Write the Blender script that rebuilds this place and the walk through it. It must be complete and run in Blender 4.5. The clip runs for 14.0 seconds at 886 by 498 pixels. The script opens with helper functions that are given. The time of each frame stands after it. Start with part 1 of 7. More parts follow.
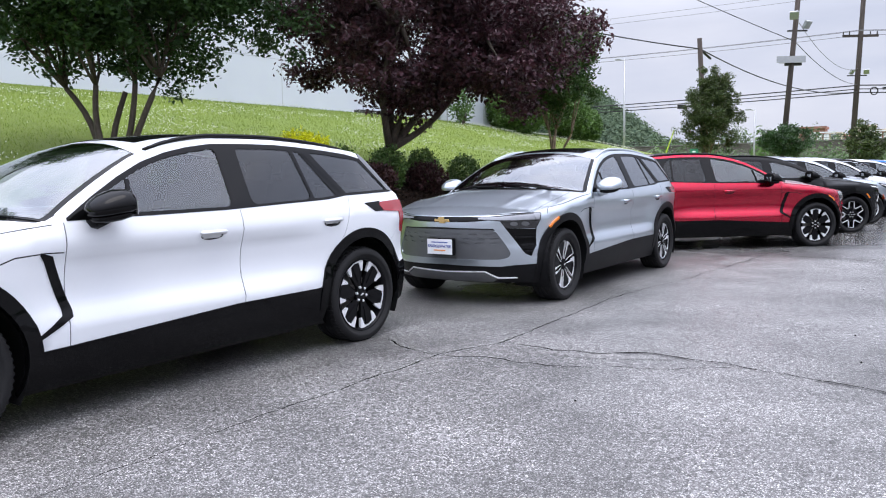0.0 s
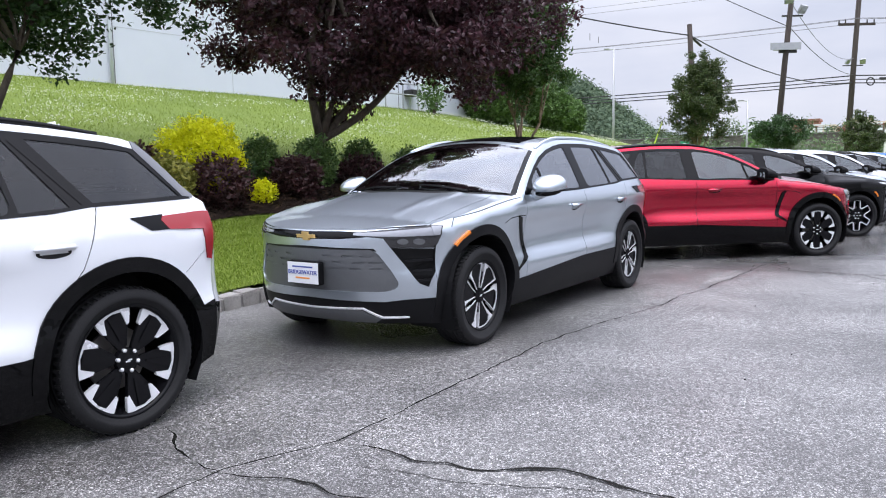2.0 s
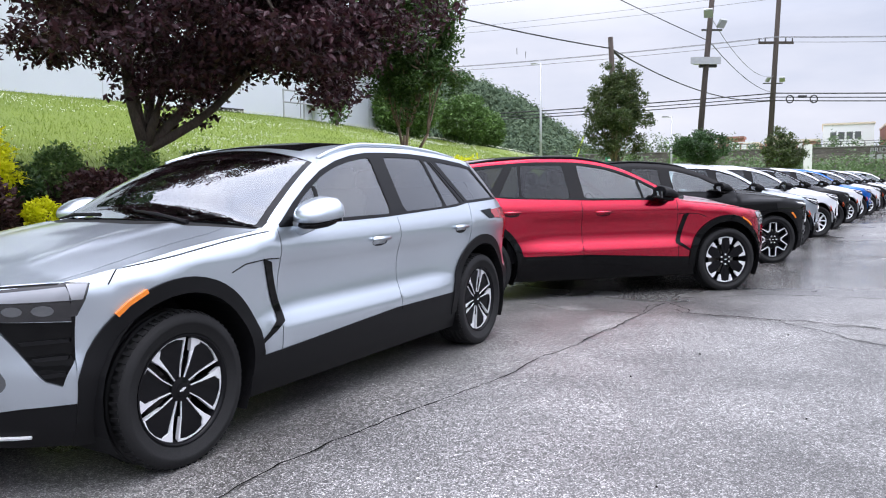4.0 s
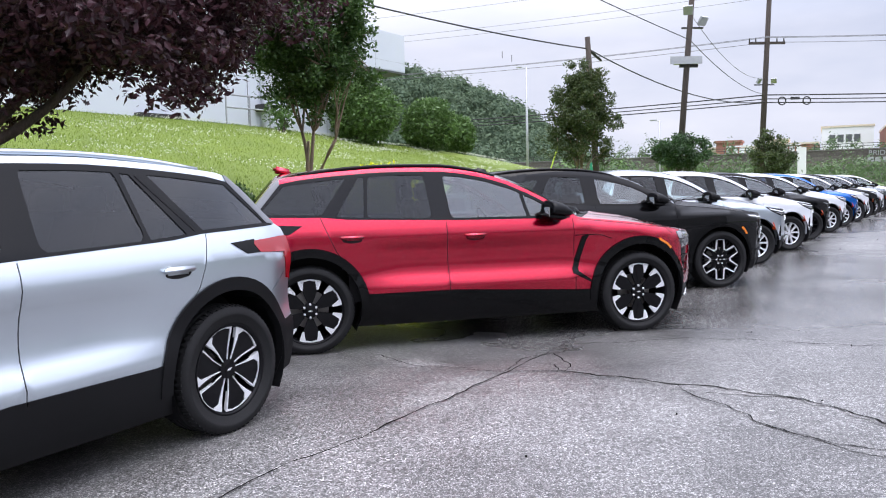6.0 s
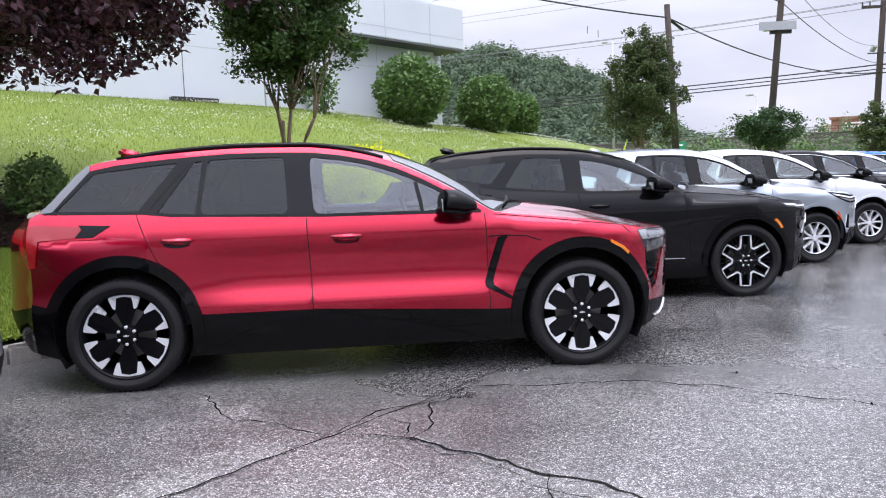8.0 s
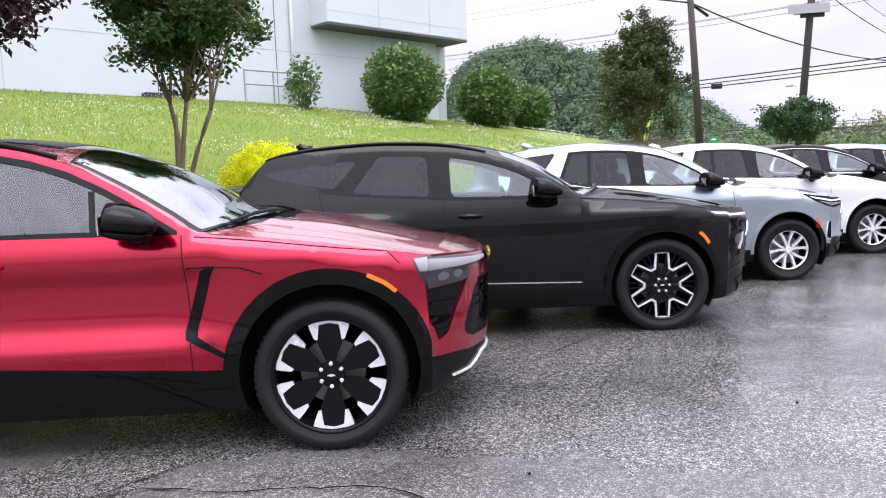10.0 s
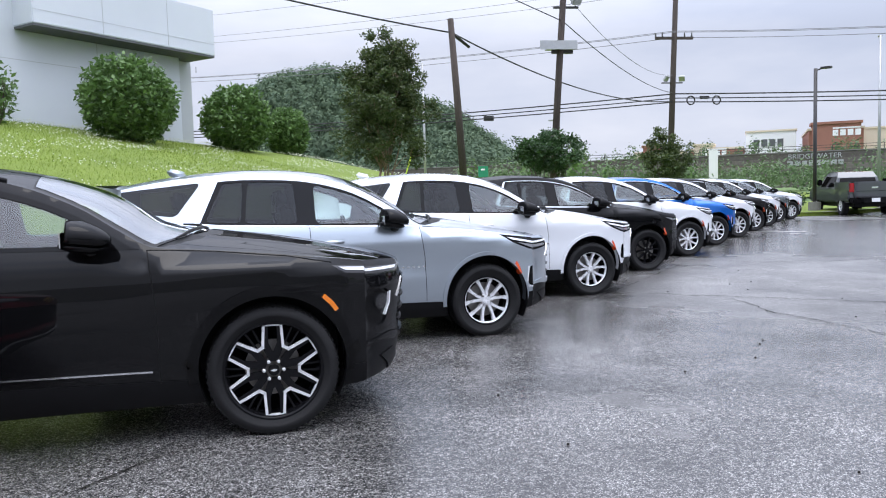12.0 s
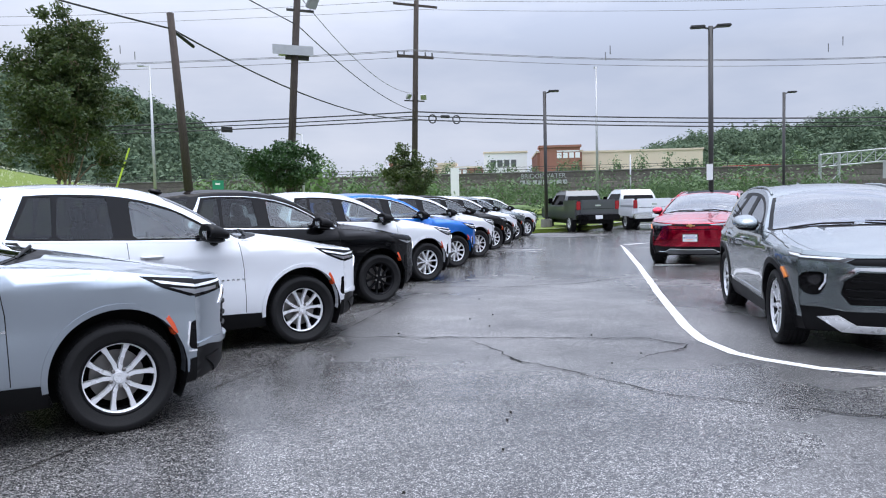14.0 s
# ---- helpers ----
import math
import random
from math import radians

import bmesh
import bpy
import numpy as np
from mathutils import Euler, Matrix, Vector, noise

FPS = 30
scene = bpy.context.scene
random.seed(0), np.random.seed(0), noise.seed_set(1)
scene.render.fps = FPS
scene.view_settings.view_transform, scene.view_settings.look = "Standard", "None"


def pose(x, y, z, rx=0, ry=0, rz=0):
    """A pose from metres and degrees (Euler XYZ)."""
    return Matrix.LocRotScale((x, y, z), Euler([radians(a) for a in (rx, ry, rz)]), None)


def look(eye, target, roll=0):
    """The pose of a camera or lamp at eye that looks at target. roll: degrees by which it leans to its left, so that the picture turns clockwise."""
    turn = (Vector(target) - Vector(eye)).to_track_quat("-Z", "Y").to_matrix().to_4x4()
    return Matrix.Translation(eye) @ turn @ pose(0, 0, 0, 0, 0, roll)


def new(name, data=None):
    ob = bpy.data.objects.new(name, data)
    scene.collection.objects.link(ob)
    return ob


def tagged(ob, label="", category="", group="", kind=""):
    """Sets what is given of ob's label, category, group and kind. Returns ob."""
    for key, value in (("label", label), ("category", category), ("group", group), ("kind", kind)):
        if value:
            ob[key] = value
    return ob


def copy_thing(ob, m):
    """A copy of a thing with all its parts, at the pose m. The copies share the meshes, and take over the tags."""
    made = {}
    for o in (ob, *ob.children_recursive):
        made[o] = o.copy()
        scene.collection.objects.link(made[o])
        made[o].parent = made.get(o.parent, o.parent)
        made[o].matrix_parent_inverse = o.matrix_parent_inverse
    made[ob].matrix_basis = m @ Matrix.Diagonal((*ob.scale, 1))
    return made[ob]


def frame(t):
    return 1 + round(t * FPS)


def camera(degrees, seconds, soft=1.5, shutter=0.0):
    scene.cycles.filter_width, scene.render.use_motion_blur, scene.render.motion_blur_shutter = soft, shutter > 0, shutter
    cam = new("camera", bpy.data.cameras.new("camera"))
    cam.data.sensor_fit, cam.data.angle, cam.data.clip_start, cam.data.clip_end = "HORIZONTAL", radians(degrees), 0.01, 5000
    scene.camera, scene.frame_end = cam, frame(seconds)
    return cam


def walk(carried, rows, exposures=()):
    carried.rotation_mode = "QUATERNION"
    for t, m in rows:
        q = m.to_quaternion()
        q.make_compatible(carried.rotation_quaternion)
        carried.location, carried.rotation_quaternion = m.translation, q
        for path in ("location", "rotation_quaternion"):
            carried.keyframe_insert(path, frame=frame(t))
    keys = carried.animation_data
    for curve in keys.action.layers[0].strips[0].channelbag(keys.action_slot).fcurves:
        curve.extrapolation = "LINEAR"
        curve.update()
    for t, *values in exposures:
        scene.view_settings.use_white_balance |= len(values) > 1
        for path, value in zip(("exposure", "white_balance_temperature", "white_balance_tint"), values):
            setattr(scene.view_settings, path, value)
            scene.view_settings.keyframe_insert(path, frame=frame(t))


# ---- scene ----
cam = camera(61.0, 14.0, soft=1.1)
PATH = [
    (0, (0.603, 0.378, 1.308), (0.532, 2.367, 1.116), -1.0),
    (0.5, (0.825, 0.992, 1.331), (0.828, 2.982, 1.134), -1.0),
    (1, (1.009, 1.57, 1.322), (1.025, 3.56, 1.12), -1.1),
    (1.5, (1.26, 2.04, 1.323), (1.248, 4.03, 1.116), -1.0),
    (2, (1.467, 2.59, 1.329), (1.412, 4.579, 1.118), -1.0),
    (2.5, (1.738, 3.098, 1.316), (1.668, 5.086, 1.103), -1.0),
    (3, (2.01, 3.664, 1.329), (1.972, 5.653, 1.12), -0.9),
    (3.5, (2.333, 4.178, 1.331), (2.365, 6.169, 1.137), -0.7),
    (4, (2.651, 4.658, 1.334), (2.759, 6.647, 1.16), -0.8),
    (4.2, (2.794, 4.884, 1.368), (2.937, 6.873, 1.207), -0.8),
    (6.3, (4.546, 6.652, 1.393), (4.626, 8.644, 1.237), -1.6),
    (6.5, (4.696, 6.792, 1.41), (4.752, 8.785, 1.252), -1.6),
    (7, (5.16, 7.206, 1.399), (5.157, 9.198, 1.227), -1.6),
    (7.2, (5.32, 7.392, 1.376), (5.294, 9.384, 1.195), -1.5),
    (9.3, (7.09, 9.401, 1.343), (6.744, 11.361, 1.149), -2.6),
    (9.5, (7.234, 9.558, 1.33), (6.884, 11.518, 1.135), -2.5),
    (10, (7.636, 9.937, 1.344), (7.346, 11.906, 1.147), -2.2),
    (10.5, (8.016, 10.404, 1.35), (7.863, 12.389, 1.158), -1.5),
    (11, (8.337, 10.755, 1.37), (8.359, 12.747, 1.193), -0.8),
    (11.5, (8.701, 11.287, 1.368), (8.862, 13.275, 1.213), -1.0),
    (12, (8.972, 11.79, 1.374), (9.221, 13.77, 1.229), -1.6),
    (12.5, (9.303, 12.27, 1.385), (9.657, 14.233, 1.245), -1.9),
    (13, (9.562, 12.755, 1.388), (10.059, 14.687, 1.249), -1.9),
    (13.5, (9.867, 13.211, 1.377), (10.54, 15.089, 1.247), -1.7),
    (14, (10.077, 13.769, 1.386), (10.949, 15.565, 1.267), -1.4),
]
walk(cam, [(t, look(eye, target, roll)) for t, eye, target, roll in PATH],
     exposures=[(0.0, 0.36, 6650, 12), (4.0, 0.50, 6750, 12), (7.0, 0.48, 6650, 14), (9.5, 0.66, 6950, 16), (10.5, 0.74, 7000, 17), (11.5, 0.48, 6700, 13), (12.5, 0.30, 6450, 10), (14.0, 0.20, 6400, 10)])

# ---- world and sun: bright overcast sky ----
world = bpy.data.worlds.new("overcast")
scene.world = world
world.use_nodes = True
wt = world.node_tree
wt.nodes.clear()
w_out = wt.nodes.new("ShaderNodeOutputWorld")
w_bg = wt.nodes.new("ShaderNodeBackground")
sky = wt.nodes.new("ShaderNodeTexSky")
sky.sky_type, sky.sun_disc = "NISHITA", False
sky.sun_elevation, sky.sun_rotation = radians(81), radians(148)
sky.dust_density, sky.air_density = 2.0, 1.0
w_co = wt.nodes.new("ShaderNodeTexCoord")
w_map = wt.nodes.new("ShaderNodeMapping")
w_map.inputs["Scale"].default_value = (1.3, 1.3, 4.5)
w_noise = wt.nodes.new("ShaderNodeTexNoise")
w_noise.inputs["Scale"].default_value = 1.7
w_noise.inputs["Detail"].default_value = 6
w_noise.inputs["Roughness"].default_value = 0.55
w_ramp = wt.nodes.new("ShaderNodeValToRGB")
w_ramp.color_ramp.elements[0].position, w_ramp.color_ramp.elements[1].position = 0.36, 0.66
w_ramp.color_ramp.elements[0].color = (6.0, 6.65, 8.4, 1)
w_ramp.color_ramp.elements[1].color = (8.2, 8.6, 10.0, 1)
w_mix = wt.nodes.new("ShaderNodeMixRGB")
w_mix.inputs["Fac"].default_value = 0.9
wt.links.new(w_co.outputs["Generated"], w_map.inputs["Vector"])
wt.links.new(w_map.outputs["Vector"], w_noise.inputs["Vector"])
wt.links.new(w_noise.outputs["Fac"], w_ramp.inputs["Fac"])
wt.links.new(sky.outputs["Color"], w_mix.inputs["Color1"])
wt.links.new(w_ramp.outputs["Color"], w_mix.inputs["Color2"])
# an overcast sky is about three times brighter overhead than at the horizon
w_sep = wt.nodes.new("ShaderNodeSeparateXYZ")
wt.links.new(w_co.outputs["Generated"], w_sep.inputs["Vector"])
w_up = wt.nodes.new("ShaderNodeMapRange")
w_up.inputs["From Min"].default_value, w_up.inputs["From Max"].default_value = 0.18, 1.0
w_up.inputs["To Min"].default_value, w_up.inputs["To Max"].default_value = 0.80, 3.6
wt.links.new(w_sep.outputs["Z"], w_up.inputs["Value"])
w_scale = wt.nodes.new("ShaderNodeVectorMath")
w_scale.operation = "SCALE"
wt.links.new(w_mix.outputs["Color"], w_scale.inputs[0])
wt.links.new(w_up.outputs["Result"], w_scale.inputs["Scale"])
wt.links.new(w_scale.outputs["Vector"], w_bg.inputs["Color"])
wt.links.new(w_bg.outputs["Background"], w_out.inputs["Surface"])
w_bg.inputs["Strength"].default_value = 0.1

sun_data = bpy.data.lights.new("sun", "SUN")
sun_data.energy, sun_data.angle, sun_data.color = 1.0, radians(42), (1.0, 0.97, 0.92)
sun = new("sun", sun_data)
sun.matrix_world = look((0, 0, 60), (-5, 8, 0))


# ---- materials ----
def nodes_of(name):
    m = bpy.data.materials.new(name)
    m.use_nodes = True
    nt = m.node_tree
    return m, nt, nt.nodes["Principled BSDF"]


def put(nt, kind, **values):
    node = nt.nodes.new(kind)
    for key, value in values.items():
        node.inputs[key.replace("_", " ")].default_value = value
    return node


def rgba(c):
    return (c[0], c[1], c[2], 1)


def surface(name, a, b, scale=3.0, fine=60.0, rough=(0.6, 0.8), metal=0.0, bump=0.15, bump_dist=0.01, mid=0.5,
            spec=0.5, coat=0.0, per_object=0.0, per_island=0.0, stretch=(1, 1, 1)):
    """Two colours mixed by a coarse and a fine noise, with fine relief."""
    m, nt, bsdf = nodes_of(name)
    link = nt.links.new
    co = nt.nodes.new("ShaderNodeTexCoord")
    mp = nt.nodes.new("ShaderNodeMapping")
    mp.inputs["Scale"].default_value = stretch
    link(co.outputs["Object"], mp.inputs["Vector"])
    n1 = put(nt, "ShaderNodeTexNoise", Scale=scale, Detail=5.0, Roughness=0.6)
    n2 = put(nt, "ShaderNodeTexNoise", Scale=fine, Detail=3.0, Roughness=0.6)
    link(mp.outputs["Vector"], n1.inputs["Vector"])
    link(mp.outputs["Vector"], n2.inputs["Vector"])
    add = nt.nodes.new("ShaderNodeMath")
    add.operation = "ADD"
    link(n1.outputs["Fac"], add.inputs[0])
    link(n2.outputs["Fac"], add.inputs[1])
    last = add
    for amount, kind, socket in ((per_object, "ShaderNodeObjectInfo", "Random"), (per_island, "ShaderNodeNewGeometry", "Random Per Island")):
        if amount:
            info = nt.nodes.new(kind)
            mad = nt.nodes.new("ShaderNodeMath")
            mad.operation = "MULTIPLY_ADD"
            mad.inputs[1].default_value = amount
            link(info.outputs[socket], mad.inputs[0])
            link(last.outputs[0], mad.inputs[2])
            sub = nt.nodes.new("ShaderNodeMath")
            sub.operation = "SUBTRACT"
            sub.inputs[1].default_value = amount / 2
            link(mad.outputs[0], sub.inputs[0])
            last = sub
    ramp = nt.nodes.new("ShaderNodeMapRange")
    ramp.inputs["From Min"].default_value, ramp.inputs["From Max"].default_value = mid * 2 - 0.42, mid * 2 + 0.42
    link(last.outputs[0], ramp.inputs["Value"])
    mix = nt.nodes.new("ShaderNodeMixRGB")
    mix.inputs["Color1"].default_value, mix.inputs["Color2"].default_value = rgba(a), rgba(b)
    link(ramp.outputs["Result"], mix.inputs["Fac"])
    link(mix.outputs["Color"], bsdf.inputs["Base Color"])
    rr = nt.nodes.new("ShaderNodeMapRange")
    rr.inputs["To Min"].default_value, rr.inputs["To Max"].default_value = rough
    link(n1.outputs["Fac"], rr.inputs["Value"])
    link(rr.outputs["Result"], bsdf.inputs["Roughness"])
    bsdf.inputs["Metallic"].default_value = metal
    bsdf.inputs["Specular IOR Level"].default_value = spec
    bsdf.inputs["Coat Weight"].default_value = coat
    bsdf.inputs["Coat Roughness"].default_value = 0.03
    if bump:
        bp = nt.nodes.new("ShaderNodeBump")
        bp.inputs["Strength"].default_value, bp.inputs["Distance"].default_value = bump, bump_dist
        link(n2.outputs["Fac"], bp.inputs["Height"])
        link(bp.outputs["Normal"], bsdf.inputs["Normal"])
    return m


def asphalt(name, dark, light, gain=1.0, wetness=0.0):
    """Worn aggregate: pale stones in dark binder, mottled by wear and painted sheen, smoother and darker where it is
    wet.
    """
    m, nt, bsdf = nodes_of(name)
    link = nt.links.new

    def ranged(source, f0, f1, t0, t1):
        r = nt.nodes.new("ShaderNodeMapRange")
        r.inputs["From Min"].default_value, r.inputs["From Max"].default_value = f0, f1
        r.inputs["To Min"].default_value, r.inputs["To Max"].default_value = t0, t1
        link(source, r.inputs["Value"])
        return r.outputs["Result"]

    def maths(kind, a, b):
        q = nt.nodes.new("ShaderNodeMath")
        q.operation = kind
        for i, v in enumerate((a, b)):
            if isinstance(v, float):
                q.inputs[i].default_value = v
            else:
                link(v, q.inputs[i])
        return q.outputs[0]

    co = nt.nodes.new("ShaderNodeTexCoord").outputs["Object"]

    def tex(kind, **values):
        q = put(nt, kind, **values)
        link(co, q.inputs["Vector"])
        return q

    stones = tex("ShaderNodeTexVoronoi", Scale=145.0)
    grit = tex("ShaderNodeTexNoise", Scale=210.0, Detail=2.0, Roughness=0.7)
    pits = tex("ShaderNodeTexNoise", Scale=26.0, Detail=4.0, Roughness=0.65)
    # wear mottling; its pale patches also paint the wet sheen into the colour
    wear_sheen = tex("ShaderNodeTexNoise", Scale=0.7, Detail=7.0, Roughness=0.66)
    wet = tex("ShaderNodeTexNoise", Scale=0.16, Detail=5.0, Roughness=0.6)
    sep = nt.nodes.new("ShaderNodeSeparateColor")
    link(stones.outputs["Color"], sep.inputs["Color"])
    ramp = nt.nodes.new("ShaderNodeValToRGB")
    e = ramp.color_ramp.elements
    e[0].position, e[0].color = 0.0, rgba(dark)
    e[1].position, e[1].color = 1.0, rgba(light)
    mid_e = ramp.color_ramp.elements.new(0.62)
    mid_e.color = rgba([0.62 * p + 0.30 * q for p, q in zip(dark, light)])
    link(sep.outputs["Red"], ramp.inputs["Fac"])
    # binder shows dark between the stones
    tone = maths("MULTIPLY", ranged(wear_sheen.outputs["Fac"], 0.34, 0.66, 0.56, 1.36), ranged(stones.outputs["Distance"], 0.28, 0.60, 1.0, 0.36))
    tone = maths("MULTIPLY", tone, ranged(pits.outputs["Fac"], 0.34, 0.60, 0.50, 1.12))
    # the far half of the car park lies lower and stays wet
    low = nt.nodes.new("ShaderNodeVectorMath")
    low.operation = "DOT_PRODUCT"
    low.inputs[1].default_value = (0.068, 0.075, 0.0)
    link(co, low.inputs[0])
    soak = maths("ADD", wet.outputs["Fac"], ranged(low.outputs["Value"], 0.9, 1.9, -0.10 + wetness, 0.13 + wetness))
    # damp along the kerb, with the shade of cars and bank put into the tone
    kerb_shade = nt.nodes.new("ShaderNodeVectorMath")
    kerb_shade.operation = "DOT_PRODUCT"
    kerb_shade.inputs[1].default_value = (-0.7885, 0.615, 0.0)
    link(co, kerb_shade.inputs[0])
    soak = maths("ADD", soak, ranged(kerb_shade.outputs["Value"], 2.4, 4.8, 0.0, 0.10))
    tone = maths("MULTIPLY", tone, ranged(soak, 0.42, 0.62, 1.18 * gain, 0.82 * gain))
    sc = nt.nodes.new("ShaderNodeVectorMath")
    sc.operation = "SCALE"
    link(ramp.outputs["Color"], sc.inputs[0])
    link(tone, sc.inputs["Scale"])
    link(sc.outputs["Vector"], bsdf.inputs["Base Color"])
    link(ranged(soak, 0.40, 0.64, 0.52, 0.20), bsdf.inputs["Roughness"])
    bp = nt.nodes.new("ShaderNodeBump")
    bp.inputs["Distance"].default_value = 0.004
    link(ranged(soak, 0.42, 0.64, 0.50, 0.16), bp.inputs["Strength"])
    link(maths("SUBTRACT", grit.outputs["Fac"], stones.outputs["Distance"]), bp.inputs["Height"])
    link(bp.outputs["Normal"], bsdf.inputs["Normal"])
    return m


def foliage(name, a, b, back=0.35, rough=0.45, patch=1.6):
    """Leaf colour that varies leaf by leaf, with some light coming through."""
    m, nt, bsdf = nodes_of(name)
    link = nt.links.new
    geo = nt.nodes.new("ShaderNodeNewGeometry")
    co = nt.nodes.new("ShaderNodeTexCoord")
    n1 = put(nt, "ShaderNodeTexNoise", Scale=patch, Detail=3.0)
    link(co.outputs["Object"], n1.inputs["Vector"])
    add = nt.nodes.new("ShaderNodeMath")
    add.operation = "ADD"
    link(geo.outputs["Random Per Island"], add.inputs[0])
    link(n1.outputs["Fac"], add.inputs[1])
    rg = nt.nodes.new("ShaderNodeMapRange")
    rg.inputs["From Min"].default_value, rg.inputs["From Max"].default_value = 0.3, 1.7
    link(add.outputs[0], rg.inputs["Value"])
    mix = nt.nodes.new("ShaderNodeMixRGB")
    mix.inputs["Color1"].default_value, mix.inputs["Color2"].default_value = rgba(a), rgba(b)
    link(rg.outputs["Result"], mix.inputs["Fac"])
    link(mix.outputs["Color"], bsdf.inputs["Base Color"])
    bsdf.inputs["Roughness"].default_value = rough
    bsdf.inputs["Specular IOR Level"].default_value = 0.35
    tr = nt.nodes.new("ShaderNodeBsdfTranslucent")
    link(mix.outputs["Color"], tr.inputs["Color"])
    ms = nt.nodes.new("ShaderNodeMixShader")
    ms.inputs["Fac"].default_value = back
    link(bsdf.outputs["BSDF"], ms.inputs[1])
    link(tr.outputs["BSDF"], ms.inputs[2])
    link(ms.outputs["Shader"], nt.nodes["Material Output"].inputs["Surface"])
    return m


def plain(name, c, rough=0.5, metal=0.0, coat=0.0, spec=0.5):
    m, nt, bsdf = nodes_of(name)
    bsdf.inputs["Base Color"].default_value = rgba(c)
    bsdf.inputs["Roughness"].default_value = rough
    bsdf.inputs["Metallic"].default_value = metal
    bsdf.inputs["Coat Weight"].default_value = coat
    bsdf.inputs["Coat Roughness"].default_value = 0.02
    bsdf.inputs["Specular IOR Level"].default_value = spec
    return m


M_ASPHALT = asphalt("worn_damp_asphalt", (0.060, 0.058, 0.057), (0.53, 0.52, 0.51), 1.20)
M_CRACK = surface("crack_dirt", (0.006, 0.006, 0.006), (0.022, 0.021, 0.019), 6, 90, (0.9, 1.0), spec=0.1)
M_PATCH = asphalt("pale_worn_asphalt", (0.11, 0.108, 0.104), (0.62, 0.605, 0.59), 1.05, -0.10)
M_LINE = surface("white_line_paint", (0.62, 0.62, 0.62), (0.82, 0.82, 0.82), 4, 80, (0.4, 0.6))
M_KERB = surface("granite_kerb_block", (0.20, 0.19, 0.18), (0.44, 0.42, 0.39), 7, 90, (0.7, 0.9), per_object=0.5, bump=0.6)
M_KERB_TOP = surface("mortar", (0.12, 0.115, 0.11), (0.25, 0.24, 0.23), 6, 90, (0.8, 0.95), bump=0.5)
M_GRASS = surface("mown_grass_ground", (0.088, 0.138, 0.010), (0.175, 0.238, 0.024), 0.45, 22, (0.8, 0.95), bump=0.9, bump_dist=0.05)
M_BLADE = foliage("grass_blade", (0.115, 0.18, 0.014), (0.205, 0.285, 0.034))
M_CLOVER = plain("clover_flower", (0.72, 0.74, 0.62), 0.8)
M_MULCH = surface("dark_bark_mulch", (0.006, 0.0045, 0.004), (0.034, 0.022, 0.016), 8, 45, (0.9, 1.0), bump=1.0, bump_dist=0.04, spec=0.1)
M_CHIP = surface("bark_chip", (0.010, 0.007, 0.005), (0.060, 0.036, 0.024), 8, 45, (0.85, 1.0), per_island=0.8, spec=0.15)
M_WALL = surface("pale_metal_wall_panel", (0.60, 0.635, 0.69), (0.69, 0.72, 0.77), 0.5, 40, (0.35, 0.5), bump=0.02)
M_WALL_GREY = surface("grey_rendered_wall", (0.46, 0.48, 0.50), (0.54, 0.56, 0.58), 0.8, 60, (0.7, 0.85), bump=0.1)
M_JOINT = plain("dark_panel_joint", (0.10, 0.105, 0.11), 0.7)
M_BARK = surface("brown_bark", (0.045, 0.035, 0.028), (0.13, 0.105, 0.085), 9, 50, (0.8, 0.95), bump=0.9, bump_dist=0.015, stretch=(1, 1, 0.3))
M_BARK_TAN = surface("smooth_tan_bark", (0.13, 0.09, 0.06), (0.30, 0.22, 0.15), 7, 40, (0.7, 0.9), bump=0.5, stretch=(1, 1, 0.3))
M_POLE = surface("weathered_pole_wood", (0.026, 0.020, 0.018), (0.085, 0.066, 0.056), 5, 60, (0.8, 0.95), bump=0.8, stretch=(1, 1, 0.12))
M_CABLE = plain("black_cable", (0.012, 0.012, 0.014), 0.6)
M_CABLE_FAR = plain("grey_wire", (0.16, 0.16, 0.18), 0.6)
M_GALV = surface("galvanised_steel", (0.34, 0.35, 0.36), (0.48, 0.49, 0.50), 6, 50, (0.35, 0.55), metal=0.6, bump=0.05)
M_DARKPOST = plain("dark_bronze_paint", (0.030, 0.028, 0.028), 0.45)
M_LEAF_PLUM = foliage("purple_plum_leaf", (0.022, 0.011, 0.015), (0.105, 0.042, 0.055), 0.22, 0.4)
M_LEAF_DARK = foliage("dark_green_leaf", (0.016, 0.045, 0.015), (0.055, 0.115, 0.035), 0.25, 0.4)
M_LEAF_MID = foliage("green_leaf", (0.025, 0.065, 0.016), (0.085, 0.16, 0.04), 0.3, 0.4)
M_LEAF_BRONZE = foliage("bronze_tinged_green_leaf", (0.028, 0.062, 0.018), (0.10, 0.125, 0.040), 0.28, 0.4)
M_LEAF_BUSH = foliage("viburnum_leaf", (0.045, 0.10, 0.024), (0.16, 0.27, 0.08), 0.25, 0.4)
M_LEAF_GOLD = foliage("golden_privet_leaf", (0.66, 0.68, 0.016), (0.86, 0.86, 0.05), 0.6, 0.6)
M_LEAF_OLIVE = foliage("yellow_green_leaf", (0.12, 0.15, 0.025), (0.34, 0.31, 0.07), 0.3, 0.45)
M_LEAF_BARB = foliage("dark_maroon_leaf", (0.022, 0.009, 0.010), (0.075, 0.03, 0.03), 0.2, 0.45)
M_LEAF_WOOD = foliage("distant_wood_leaf", (0.048, 0.092, 0.040), (0.145, 0.215, 0.090), 0.25, 0.6, 0.4)
# slight distance haze is mixed into this leaf colour, paler and bluer
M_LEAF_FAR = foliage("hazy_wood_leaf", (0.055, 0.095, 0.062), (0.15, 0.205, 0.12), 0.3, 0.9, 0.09)
